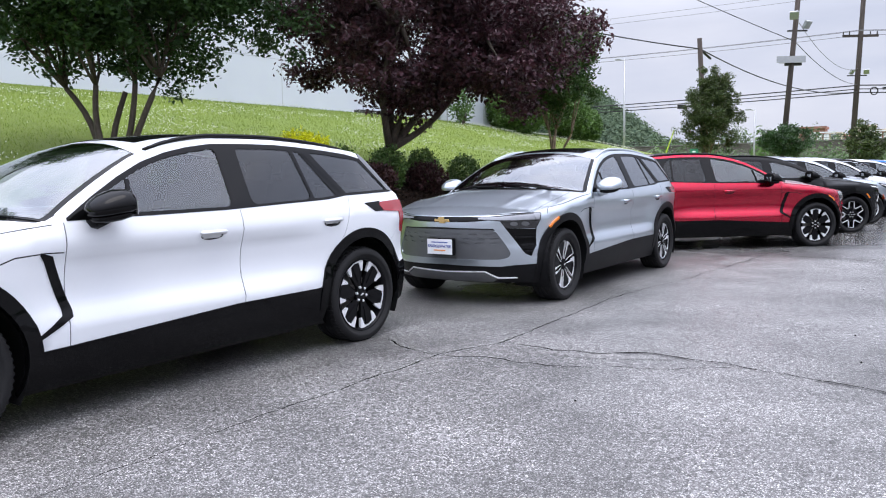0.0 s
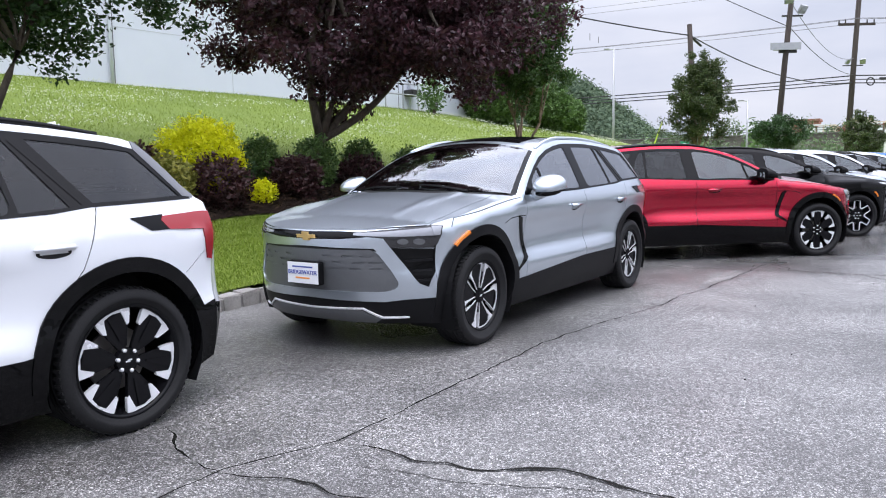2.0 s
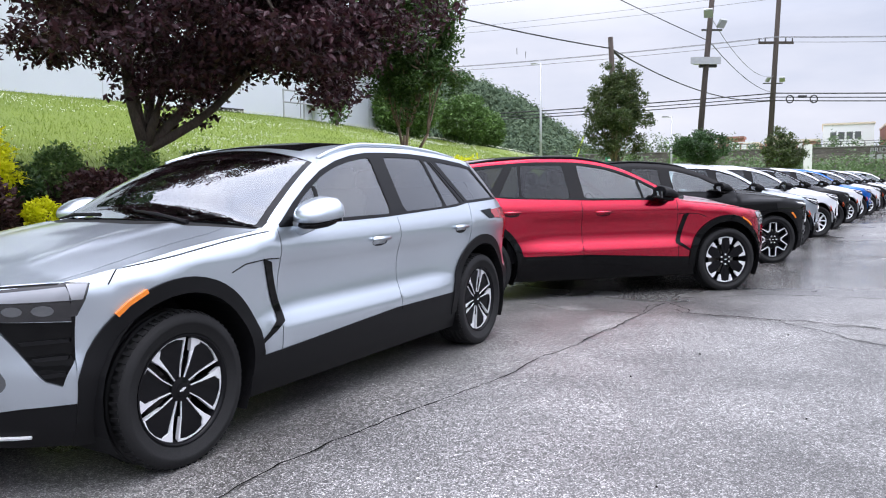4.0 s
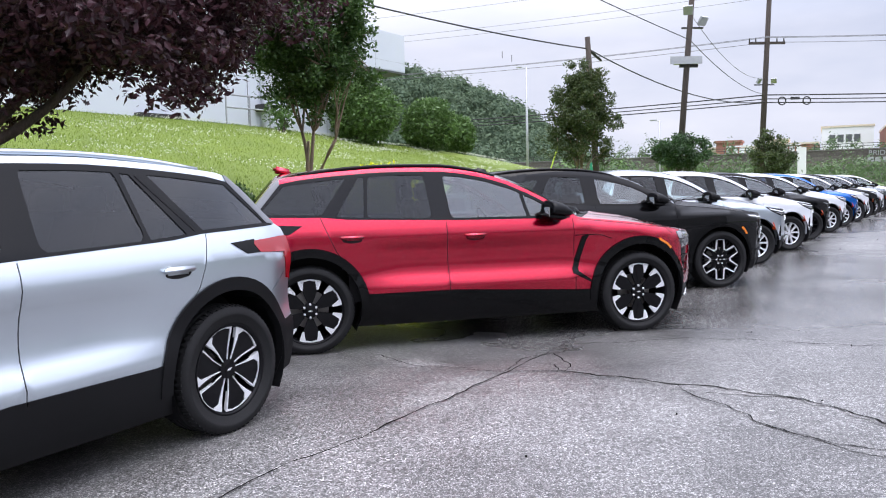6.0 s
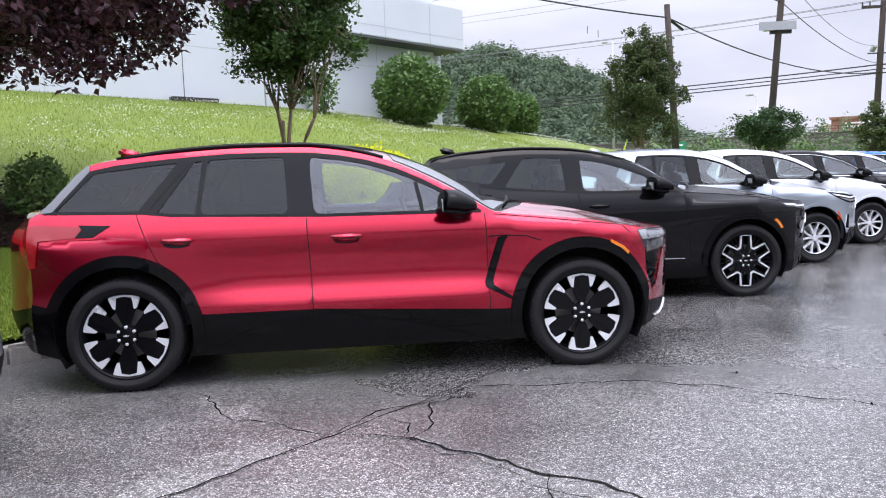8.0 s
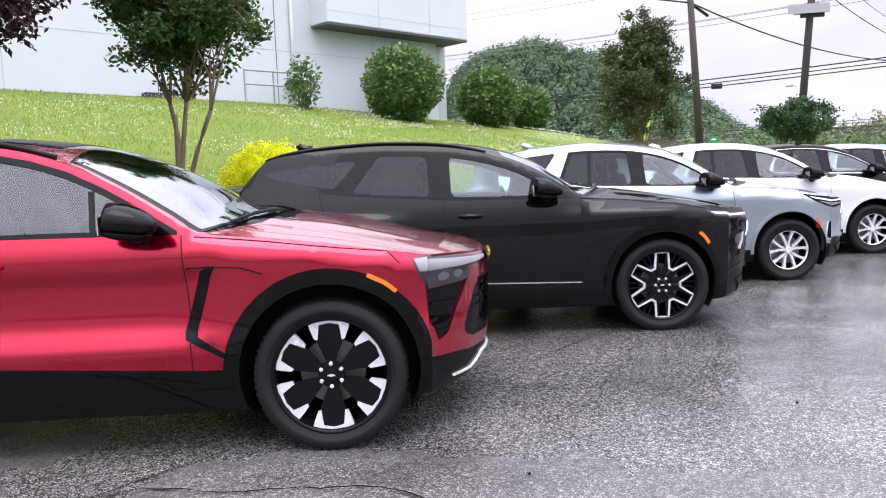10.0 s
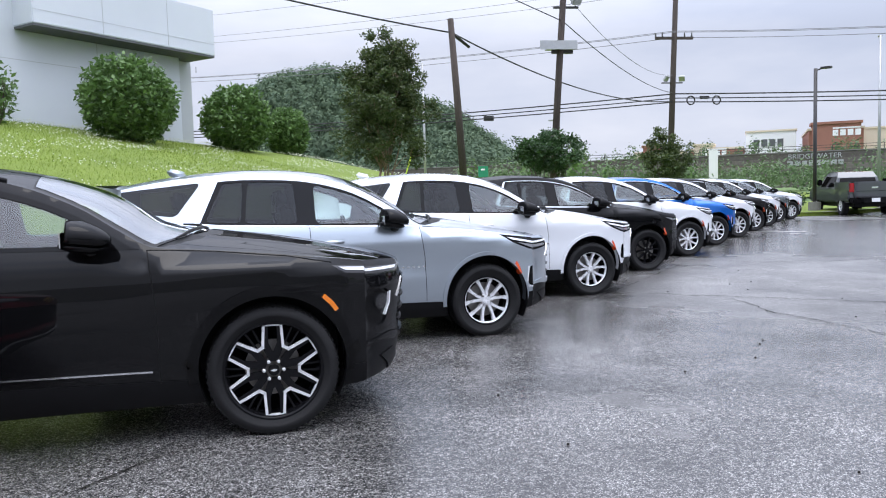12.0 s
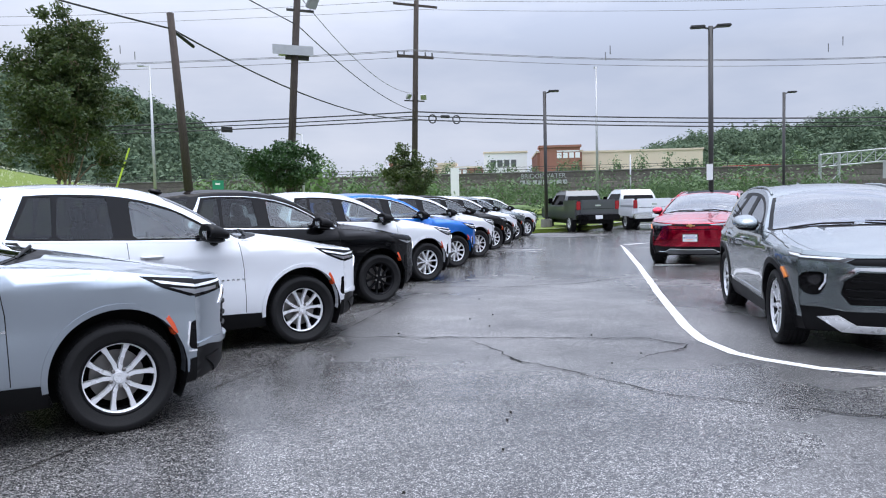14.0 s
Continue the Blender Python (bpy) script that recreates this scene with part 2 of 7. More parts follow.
M_STONE = surface("dark_block_retaining_wall", (0.075, 0.065, 0.06), (0.19, 0.17, 0.155), 2.0, 9, (0.8, 0.95), per_object=0.5, bump=0.5)
M_BRICKRED = surface("red_brown_facade", (0.26, 0.115, 0.085), (0.36, 0.17, 0.125), 0.4, 14, (0.8, 0.9))
M_CREAM = surface("cream_facade", (0.62, 0.52, 0.40), (0.72, 0.62, 0.49), 0.3, 12, (0.8, 0.9))
M_WHITE = plain("white_paint", (0.8, 0.8, 0.8), 0.5)
M_SIGNGREEN = plain("green_road_sign", (0.012, 0.22, 0.11), 0.5)
M_REDBOX = surface("red_trailer_paint", (0.42, 0.03, 0.035), (0.5, 0.05, 0.05), 0.6, 12, (0.4, 0.6))


# ---- mesh helpers ----
def obj(name, bm, material, parent=None, smooth=False):
    me = bpy.data.meshes.new(name)
    bm.to_mesh(me)
    bm.free()
    for m in material if isinstance(material, (list, tuple)) else [material]:
        me.materials.append(m)
    if smooth:
        me.polygons.foreach_set("use_smooth", [True] * len(me.polygons))
    ob = new(name, me)
    ob.parent = parent
    return ob


def part(name, bm, material, parent, label="", smooth=False):
    ob = obj(name, bm, material, parent, smooth)
    return tagged(ob, label) if label else ob


def arrays(name, verts, faces, material, parent=None, smooth=False):
    me = bpy.data.meshes.new(name)
    verts = np.asarray(verts, dtype=np.float32)
    faces = np.asarray(faces, dtype=np.int32)
    k = faces.shape[1]
    me.vertices.add(len(verts))
    me.vertices.foreach_set("co", verts.ravel())
    me.loops.add(faces.size)
    me.loops.foreach_set("vertex_index", faces.ravel())
    me.polygons.add(len(faces))
    me.polygons.foreach_set("loop_start", np.arange(len(faces), dtype=np.int32) * k)
    me.materials.append(material)
    me.update(calc_edges=True)
    me.polygons.foreach_set("use_smooth", [smooth] * len(faces))
    ob = new(name, me)
    ob.parent = parent
    return ob


def empty(name, m=None):
    ob = new(name)
    if m is not None:
        ob.matrix_world = m
    return ob


def box(bm, x0, x1, y0, y1, z0, z1, bevel=0.0):
    made = bmesh.ops.create_cube(bm, size=1.0, matrix=Matrix.LocRotScale(((x0 + x1) / 2, (y0 + y1) / 2, (z0 + z1) / 2), None, (x1 - x0, y1 - y0, z1 - z0)))
    if bevel:
        edges = list({e for v in made["verts"] for e in v.link_edges})
        bmesh.ops.bevel(bm, geom=edges, offset=bevel, segments=2, affect="EDGES")
    return bm


def boxed(*a, bevel=0.0):
    return box(bmesh.new(), *a, bevel=bevel)


def tube(bm, points, radii, sides=8, caps=True):
    """A tube of changing radius along points."""
    pts = [Vector(p) for p in points]
    rings = []
    for i, p in enumerate(pts):
        d = (pts[min(i + 1, len(pts) - 1)] - pts[max(i - 1, 0)]).normalized()
        ref = Vector((0, 0, 1)) if abs(d.z) < 0.9 else Vector((1, 0, 0))
        a = d.cross(ref).normalized()
        b = d.cross(a)
        r = radii[i] if isinstance(radii, (list, tuple)) else radii
        rings.append([bm.verts.new(p + (a * math.cos(q) + b * math.sin(q)) * r) for q in (2 * math.pi * k / sides for k in range(sides))])
    for r0, r1 in zip(rings, rings[1:]):
        for k in range(sides):
            bm.faces.new((r0[k], r0[(k + 1) % sides], r1[(k + 1) % sides], r1[k]))
    if caps:
        bm.faces.new(rings[0][::-1])
        bm.faces.new(rings[-1])
    return bm


# ---- plan: s runs along the row of parked vehicles, n away from the aisle ----
DX, DY = 0.615, 0.7885


def plan(s, n):
    return (DX * s - DY * n, DY * s + DX * n)


def to_plan(x, y):
    return (DX * x + DY * y, -DY * x + DX * y)


def ease(v, a, b):
    k = min(1.0, max(0.0, (v - a) / (b - a)))
    return k * k * (3 - 2 * k)


KERB_N = 6.75


def kerb_n(s):
    return KERB_N + 0.05 - 0.2 * max(0.0, min(7.6 - s, 3.6))


def berm(s, n):
    """Height of the grass bank over the car park."""
    rise = 0.14 + 0.02 * min(1, n - kerb_n(s)) + 0.272 * max(0.0, n - KERB_N - 0.1)
    cap = 4.25 + 0.012 * (20 - s)
    rise = cap - math.log(1 + math.exp((cap - rise) * 2.2)) / 2.2
    along = 1 - 0.10 * ease(s, 24, 34) - 0.50 * ease(s, 33, 52) - 0.35 * ease(s, 50, 85)
    wob = 0.05 * noise.noise((s * 0.25, n * 0.25, 0)) * min(1, max(0, n - KERB_N - 0.5))
    return max(0.12, 0.14 + (rise - 0.14) * along + wob)


# ---- ground ----
def ground_sheet():
    bm = bmesh.new()
    bmesh.ops.create_grid(bm, x_segments=8, y_segments=8, size=1500)
    return tagged(obj("ground", bm, surface("far_meadow", (0.05, 0.10, 0.02), (0.11, 0.17, 0.04), 0.05, 2, (0.9, 1.0))), "flat green land reaching to the horizon", "ground", kind="structure")


ground_sheet().location.z = -0.06


def pavement_sheet():
    bm = boxed(-40, 64, -40, KERB_N + 0.05, -0.05, 0)
    bm.transform(Matrix.Rotation(math.atan2(DY, DX), 4, "Z"))
    ob = obj("pavement", bm, M_ASPHALT)
    return tagged(ob, "damp grey asphalt car park with worn aggregate and cracks", "pavement", kind="structure")


pavement = pavement_sheet()


def bank():
    ss = np.concatenate([np.arange(-40, 60, 0.8), np.arange(60, 141, 6)])
    nn = np.concatenate([np.arange(0.16, 7.2, 0.4), np.arange(7.2, 17, 0.7), np.arange(17, 60, 6)])
    verts = [(*plan(s, kerb_n(s) + n), berm(s, kerb_n(s) + n)) for s in ss for n in nn]
    k = len(nn)
    faces = [(i * k + j, (i + 1) * k + j, (i + 1) * k + j + 1, i * k + j + 1) for i in range(len(ss) - 1) for j in range(k - 1)]
    ob = arrays("grass_bank", verts, faces, M_GRASS, smooth=True)
    return tagged(ob, "sloping green lawn bank dotted with white clover", "lawn", kind="structure")


bank()


# ---- building on the bank ----
def place(ob, s, n, z, turn=0.0):
    """Local x runs along s, local y along n."""
    ob.matrix_world = Matrix.Translation((*plan(s, n), z)) @ Matrix.Rotation(math.atan2(DY, DX) + turn, 4, "Z")
    return ob


def showroom():
    b = place(empty("showroom_building"), 0, 21.7, 0, radians(0))
    part("wall", boxed(-14, 33.2, 0.0, 14, 2.5, 8.6), M_WALL, b, "pale smooth metal wall panels")
    part("end_wall", boxed(33.203, 34.1, 0.45, 13.6, 2.3, 6.43), M_WALL_GREY, b, "plain grey end wall")
    for s in range(-10, 33, 4):
        part("panel_joint", boxed(s, s + 0.025, -0.006, 0.0, 3.2, 8.6), M_JOINT if s % 3 else M_WALL_GREY, b)
    part("panel_joint", boxed(-14, 33.2, -0.006, 0.0, 5.55, 5.57), M_WALL_GREY, b)
    ov = part("overhang", boxed(27.4, 34.0, -0.95, 14, 6.47, 8.05, bevel=0.02), M_WALL, b, "projecting white panelled fascia box")
    part("drip_edge", boxed(27.42, 33.98, -0.93, 13.9, 6.40, 6.467), M_JOINT, b)
    for s in (29.6, 32.0):
        part("panel_joint", boxed(s, s + 0.018, -0.956, -0.95, 6.5, 8.03), M_WALL_GREY, b)
    part("panel_joint", boxed(27.4, 34.0, -0.956, -0.95, 6.85, 6.862), M_WALL_GREY, b)
    part("parapet", boxed(-14, 27.3, -0.25, 14, 8.6, 9.6), M_WALL, b)
    part("coping", boxed(-14, 27.32, -0.30, 14, 8.52, 8.597), M_JOINT, b)
    for s in (13.9, 26.6):
        part("downpipe", tube(bmesh.new(), [(s, -0.08, 3.4), (s, -0.08, 8.5)], 0.055, 10), M_WALL, b, smooth=True)
    rail = M_GALV
    for s in (24.3, 25.3, 26.2):
        part("rail_post", tube(bmesh.new(), [(s, -0.9, 3.4), (s, -0.9, 4.75)], 0.03, 8), rail, b)
    for z in (4.3, 4.72):
        part("hand_rail", tube(bmesh.new(), [(24.3, -0.9, z), (26.2, -0.9, z)], 0.03, 8), rail, b)
    part("wall_unit", boxed(26.3, 26.9, -0.5, -0.01, 4.35, 4.6, bevel=0.03), M_DARKPOST, b)
    part("floor_slab", boxed(21.5, 23.0, -0.3, -0.01, 3.85, 3.98), M_DARKPOST, b)
    return tagged(b, "long white panelled showroom building on the grass bank", "building")


showroom()


# ---- vehicles ----
from mathutils.geometry import delaunay_2d_cdt


def car_paint(name, c, metal, flake=0.12, rough=0.32, coat=1.0):
    m, nt, bsdf = nodes_of(name)
    link = nt.links.new
    co = nt.nodes.new("ShaderNodeTexCoord")
    n1 = put(nt, "ShaderNodeTexNoise", Scale=900.0, Detail=1.0)
    n2 = put(nt, "ShaderNodeTexNoise", Scale=2.5, Detail=4.0)
    link(co.outputs["Object"], n1.inputs["Vector"])
    link(co.outputs["Object"], n2.inputs["Vector"])
    mix = nt.nodes.new("ShaderNodeMixRGB")
    mix.inputs["Color1"].default_value = rgba([v * (1 - flake) for v in c])
    mix.inputs["Color2"].default_value = rgba([min(0.85, v * (1 + flake)) for v in c])
    link(n1.outputs["Fac"], mix.inputs["Fac"])
    link(mix.outputs["Color"], bsdf.inputs["Base Color"])
    bsdf.inputs["Metallic"].default_value = metal
    rr = nt.nodes.new("ShaderNodeMapRange")
    rr.inputs["To Min"].default_value, rr.inputs["To Max"].default_value = rough - 0.04, rough + 0.04
    link(n2.outputs["Fac"], rr.inputs["Value"])
    link(rr.outputs["Result"], bsdf.inputs["Roughness"])
    bsdf.inputs["Specular IOR Level"].default_value = 0.0
    bsdf.inputs["Coat Weight"].default_value = coat
    bsdf.inputs["Coat Roughness"].default_value = 0.025
    return m


def glass(name, tint, sheen=0.05):
    m, nt, bsdf = nodes_of(name)
    nt.nodes.remove(bsdf)
    link = nt.links.new
    tr = nt.nodes.new("ShaderNodeBsdfTransparent")
    tr.inputs["Color"].default_value = rgba(tint)
    gl = nt.nodes.new("ShaderNodeBsdfGlossy")
    gl.inputs["Roughness"].default_value = 0.01
    gl.inputs["Color"].default_value = (0.95, 0.97, 1, 1)
    lw = put(nt, "ShaderNodeLayerWeight", Blend=0.5)
    pw = nt.nodes.new("ShaderNodeMath")
    pw.operation = "POWER"
    pw.inputs[1].default_value = 3.2
    link(lw.outputs["Facing"], pw.inputs[0])
    fr = nt.nodes.new("ShaderNodeMath")
    fr.operation = "MULTIPLY_ADD"
    fr.inputs[1].default_value, fr.inputs[2].default_value = 1 - sheen, sheen
    link(pw.outputs[0], fr.inputs[0])
    ms = nt.nodes.new("ShaderNodeMixShader")
    link(fr.outputs[0], ms.inputs["Fac"])
    link(tr.outputs["BSDF"], ms.inputs[1])
    link(gl.outputs["BSDF"], ms.inputs[2])
    link(ms.outputs["Shader"], nt.nodes["Material Output"].inputs["Surface"])
    return m


P_ICE = car_paint("pale_silver_car_paint", (0.52, 0.575, 0.63), 0.88, 0.14, 0.30)
P_WHITE = car_paint("white_car_paint", (0.73, 0.75, 0.78), 0.0, 0.02)
P_SILVER = car_paint("silver_grey_car_paint", (0.41, 0.46, 0.51), 0.88, 0.16, 0.30)
P_STEEL = car_paint("dark_grey_car_paint", (0.20, 0.23, 0.24), 0.9, 0.18, 0.26)
P_GRAPHITE = car_paint("graphite_car_paint", (0.10, 0.105, 0.112), 0.6, 0.18, 0.34)
P_RED = car_paint("red_tintcoat_paint", (0.45, 0.0015, 0.028), 0.95, 0.14, 0.22, 0.95)
P_BLACK = car_paint("black_car_paint", (0.004, 0.004, 0.0045), 0.0, 0.2, 0.25, 0.55)
P_BLUE = car_paint("bright_blue_car_paint", (0.015, 0.15, 0.55), 0.45, 0.12, 0.33)
M_CLAD = surface("black_textured_plastic", (0.005, 0.005, 0.0055), (0.009, 0.009, 0.010), 3, 300, (0.42, 0.55), bump=0.06, bump_dist=0.002, spec=0.14)
M_GLOSS = plain("gloss_black_trim", (0.003, 0.003, 0.0034), 0.3, coat=0.38, spec=0.0)
M_SEAM = plain("panel_gap", (0.006, 0.006, 0.006), 0.8)
M_RUBBER = surface("tyre_rubber", (0.008, 0.008, 0.0085), (0.018, 0.018, 0.019), 8, 140, (0.6, 0.8), bump=0.3, bump_dist=0.002, spec=0.25)
M_ALLOY = surface("bright_machined_alloy", (0.74, 0.75, 0.77), (0.83, 0.84, 0.86), 5, 200, (0.22, 0.34), metal=0.25, bump=0.0)
M_RIMBLACK = plain("black_wheel_paint", (0.006, 0.006, 0.007), 0.3, coat=0.3, spec=0.0)
M_DISC = plain("brake_disc_steel", (0.22, 0.21, 0.20), 0.45, 0.8)
M_FIN = plain("grey_gloss_fin", (0.11, 0.115, 0.125), 0.3, 0.3, coat=0.6)
M_HANDLE = plain("white_handle_paint", (0.70, 0.72, 0.75), 0.3, coat=0.6)
M_CHROME = plain("chrome", (0.80, 0.81, 0.83), 0.10, 1.0)
M_GOLD = plain("gold_badge", (0.62, 0.42, 0.16), 0.3, 0.6)
M_GREYTRIM = surface("grey_grille_panel", (0.10, 0.105, 0.11), (0.15, 0.155, 0.16), 6, 120, (0.35, 0.45), metal=0.4, bump=0.03)
M_GLASS = glass("tinted_glass", (0.66, 0.76, 0.74), 0.09)
M_SCREEN = glass("windscreen_glass", (0.50, 0.57, 0.57), 0.15)
M_PRIVACY = glass("privacy_glass", (0.15, 0.162, 0.168), 0.03)
M_LAMP = plain("pale_lamp_lens", (0.27, 0.28, 0.30), 0.2, 0.3, coat=1.0)
M_LENS = plain("dark_lamp_lens", (0.018, 0.018, 0.02), 0.15, 0.2, coat=0.7)
M_GRILLE = surface("grey_grille_panel_paint", (0.105, 0.11, 0.115), (0.15, 0.155, 0.16), 6, 120, (0.35, 0.45), metal=0.4, bump=0.03)
M_TAIL = plain("red_lamp_lens", (0.30, 0.004, 0.010), 0.25, coat=0.35)
M_AMBER = plain("amber_reflector", (0.85, 0.22, 0.012), 0.25, coat=0.8)
M_ORANGE = plain("orange_red_reflector", (0.78, 0.10, 0.03), 0.25, coat=0.8)
M_SEATCLOTH = surface("dark_seat_cloth", (0.035, 0.035, 0.038), (0.06, 0.06, 0.064), 4, 120, (0.75, 0.9))
M_SEATGREY = surface("light_seat_trim", (0.32, 0.32, 0.33), (0.42, 0.42, 0.43), 4, 120, (0.6, 0.8))
M_PLATE = plain("white_plate", (0.78, 0.79, 0.8), 0.4)
M_PLATEBLUE = plain("blue_lettering", (0.03, 0.06, 0.30), 0.5)
M_PLATEORANGE = plain("orange_lettering", (0.75, 0.28, 0.06), 0.5)


class Curve:
    """A smooth curve through (x, y) knots."""

    def __init__(self, pts):
        pts = sorted(pts)
        self.x = [p[0] for p in pts]
        self.y = [p[1] for p in pts]
        n = len(pts)
        sl = [(self.y[i + 1] - self.y[i]) / (self.x[i + 1] - self.x[i]) for i in range(n - 1)]
        self.t = [sl[0]] + [0 if sl[i - 1] * sl[i] <= 0 else 2 * sl[i - 1] * sl[i] / (sl[i - 1] + sl[i]) for i in range(1, n - 1)] + [sl[-1]]

    def __call__(self, v):
        X, Y, T = self.x, self.y, self.t
        if v <= X[0]:
            return Y[0]
        if v >= X[-1]:
            return Y[-1]
        i = 0
        while X[i + 1] < v:
            i += 1
        h = X[i + 1] - X[i]
        k = (v - X[i]) / h
        return (Y[i] * (1 + 2 * k) * (1 - k) ** 2 + T[i] * h * k * (1 - k) ** 2 + Y[i + 1] * k * k * (3 - 2 * k) + T[i + 1] * h * k * k * (k - 1))


def inside(px, py, poly):
    """Which of the points lie in the polygon."""
    hit = np.zeros(len(px), dtype=bool)
    for (x0, y0), (x1, y1) in zip(poly, poly[1:] + poly[:1]):
        if y0 == y1:
            continue
        cross = ((y0 > py) != (y1 > py)) & (px < (x1 - x0) * (py - y0) / (y1 - y0) + x0)
        hit ^= cross
    return hit


def dense(poly, step, closed=True):
    out = []
    ends = poly[1:] + poly[:1] if closed else poly[1:]
    for (x0, y0), (x1, y1) in zip(poly, ends):
        k = max(1, int(math.hypot(x1 - x0, y1 - y0) / step))
        out += [(x0 + (x1 - x0) * i / k, y0 + (y1 - y0) * i / k) for i in range(k)]
    if not closed:
        out.append(poly[-1])
    return out


def soft(poly, rounds=1, cut=0.03):
    """Turn the corners of a closed polygon round."""
    for _ in range(rounds + 1):
        out = []
        for (x0, y0), (x1, y1) in zip(poly, poly[1:] + poly[:1]):
            k = min(0.3, cut / (math.hypot(x1 - x0, y1 - y0) or 1))
            out += [(x0 + (x1 - x0) * k, y0 + (y1 - y0) * k), (x1 + (x0 - x1) * k, y1 + (y0 - y1) * k)]
        poly, cut = out, cut * 0.4
    return poly


def stroke(pts, width, closed=False):
    """Outline of a line of some width through pts; closed: the outer and inner ring."""
    n = len(pts)
    left, right = [], []
    for i, (x, y) in enumerate(pts):
        a = pts[(i - 1) % n] if closed or i else pts[0]
        b = pts[(i + 1) % n] if closed or i < n - 1 else pts[-1]
        dx, dy = b[0] - a[0], b[1] - a[1]
        h = math.hypot(dx, dy) or 1
        left.append((x - dy / h * width / 2, y + dx / h * width / 2))
        right.append((x + dy / h * width / 2, y - dx / h * width / 2))
    return (left, right) if closed else left + right[::-1]


def ring_arc(cx, cy, r0, r1, a0, a1, n=28):
    a = [radians(a0 + (a1 - a0) * i / n) for i in range(n + 1)]
    return [(cx + r1 * math.cos(t), cy + r1 * math.sin(t)) for t in a] + [(cx + r0 * math.cos(t), cy + r0 * math.sin(t)) for t in reversed(a)]


def panels(outline, regions, lift, step, parent, base, mirror=False, flip=False):
    """Cut a smooth surface into parts. outline and regions are polygons in two coordinates; lift gives their place in space.
    regions: (part name, polygon, material, how far it stands proud); the later one wins; no name: a hole."""
    pts, edges = [], []
    for poly in [outline] + [r[1] for r in regions]:
        d = dense(poly, step)
        k = len(pts)
        pts += d
        edges += [(k + i, k + (i + 1) % len(d)) for i in range(len(d))]
    xs, ys = [p[0] for p in outline], [p[1] for p in outline]
    gx = np.arange(min(xs) + step / 2, max(xs), step)
    gy = np.arange(min(ys) + step / 2, max(ys), step)
    G = np.array([(x + (step / 2 if j % 2 else 0), y) for j, y in enumerate(gy) for x in gx])
    G = G[inside(G[:, 0], G[:, 1], outline)]
    P = np.array(pts)
    far = np.array([((P - g) ** 2).sum(1).min() > (0.35 * step) ** 2 for g in G]) if len(G) else []
    pts += [tuple(g) for g in G[far]]
    vs, _, tris, *_ = delaunay_2d_cdt([Vector(p) for p in pts], edges, [], 0, 1e-5)
    V = np.array([(v.x, v.y) for v in vs])
    T = np.array([t for t in tris if len(t) == 3])
    C = V[T].mean(axis=1)
    label = np.full(len(T), -1)
    for i, r in enumerate(regions):
        label[inside(C[:, 0], C[:, 1], r[1])] = i
    ok = inside(C[:, 0], C[:, 1], outline)
    e = 0.004
    place3, normal3 = [], []
    for x, y in V:
        p = lift(x, y)
        du = lift(x + e, y) - lift(x - e, y)
        dv = lift(x, y + e) - lift(x, y - e)
        n = du.cross(dv)
        n = n.normalized() if n.length > 1e-12 else Vector((0, 0, 1))
        place3.append(p)
        normal3.append(-n if flip else n)
    groups = {}
    for i in np.nonzero(ok)[0]:
        j = label[i]
        if j < 0:
            name, mat, off = base
        elif regions[j][0] is None:
            continue
        else:
            name, _, mat, off = regions[j][:4]
            if len(regions[j]) > 4:
                name = name + "|" + str(regions[j][4])
        groups.setdefault((name, mat.name, off), (mat, []))[1].append(T[i])
    made = []
    for (name, _, off), (mat, tri) in groups.items():
        tri = np.array(tri)
        used = sorted(set(tri.ravel().tolist()))
        index = {v: k for k, v in enumerate(used)}
        co = [place3[v] + normal3[v] * off for v in used]
        nor = [normal3[v] for v in used]
        faces = [tuple(index[v] for v in t) for t in tri]
        count = {}
        for f in faces:
            for a, b in ((f[0], f[1]), (f[1], f[2]), (f[2], f[0])):
                count[(a, b)] = count.get((a, b), 0) + 1
        centre = sum(co, Vector()) / len(co)
        for (a, b) in [k for k in count if (k[1], k[0]) not in count]:
            pa, pb, na, nb = co[a], co[b], nor[a], nor[b]
            depth = 0.014 + max(0.0, off) * 3
            out = (pb - pa).cross(na)
            out = out.normalized() if out.length > 1e-9 else na
            if flip:
                out = -out
            k = len(co)
            co += [pa, pb, pb - nb * depth, pa - na * depth]
            nor += [out] * 4
            faces += [(k, k + 3, k + 2), (k, k + 2, k + 1)]
        if flip:
            faces = [f[::-1] for f in faces]
        for side in ((1, -1) if mirror else (1,)):
            me = bpy.data.meshes.new(name.split("|")[0])
            c2 = [(p.x, p.y * side, p.z) for p in co]
            n2 = [(q.x, q.y * side, q.z) for q in nor]
            f2 = faces if side == 1 else [f[::-1] for f in faces]
            me.from_pydata(c2, [], f2)
            me.materials.append(mat)
            me.polygons.foreach_set("use_smooth", [True] * len(f2))
            me.normals_split_custom_set_from_vertices(n2)
            ob = new(name.split("|")[0], me)
            ob.parent = parent
            made.append(ob)
    return made


def mirrored_y(poly):
    return [(-a, b) for a, b in reversed(poly)]


def lathe(bm, profile, sides=48):
    """Turn (radius, y) points about the y axis."""
    rings = [[bm.verts.new((r * math.cos(2 * math.pi * k / sides), y, r * math.sin(2 * math.pi * k / sides))) for k in range(sides)] for r, y in profile]
    for r0, r1 in zip(rings, rings[1:]):
        for k in range(sides):
            bm.faces.new((r0[k], r0[(k + 1) % sides], r1[(k + 1) % sides], r1[k]))
    bmesh.ops.recalc_face_normals(bm, faces=bm.faces[:])
    return bm


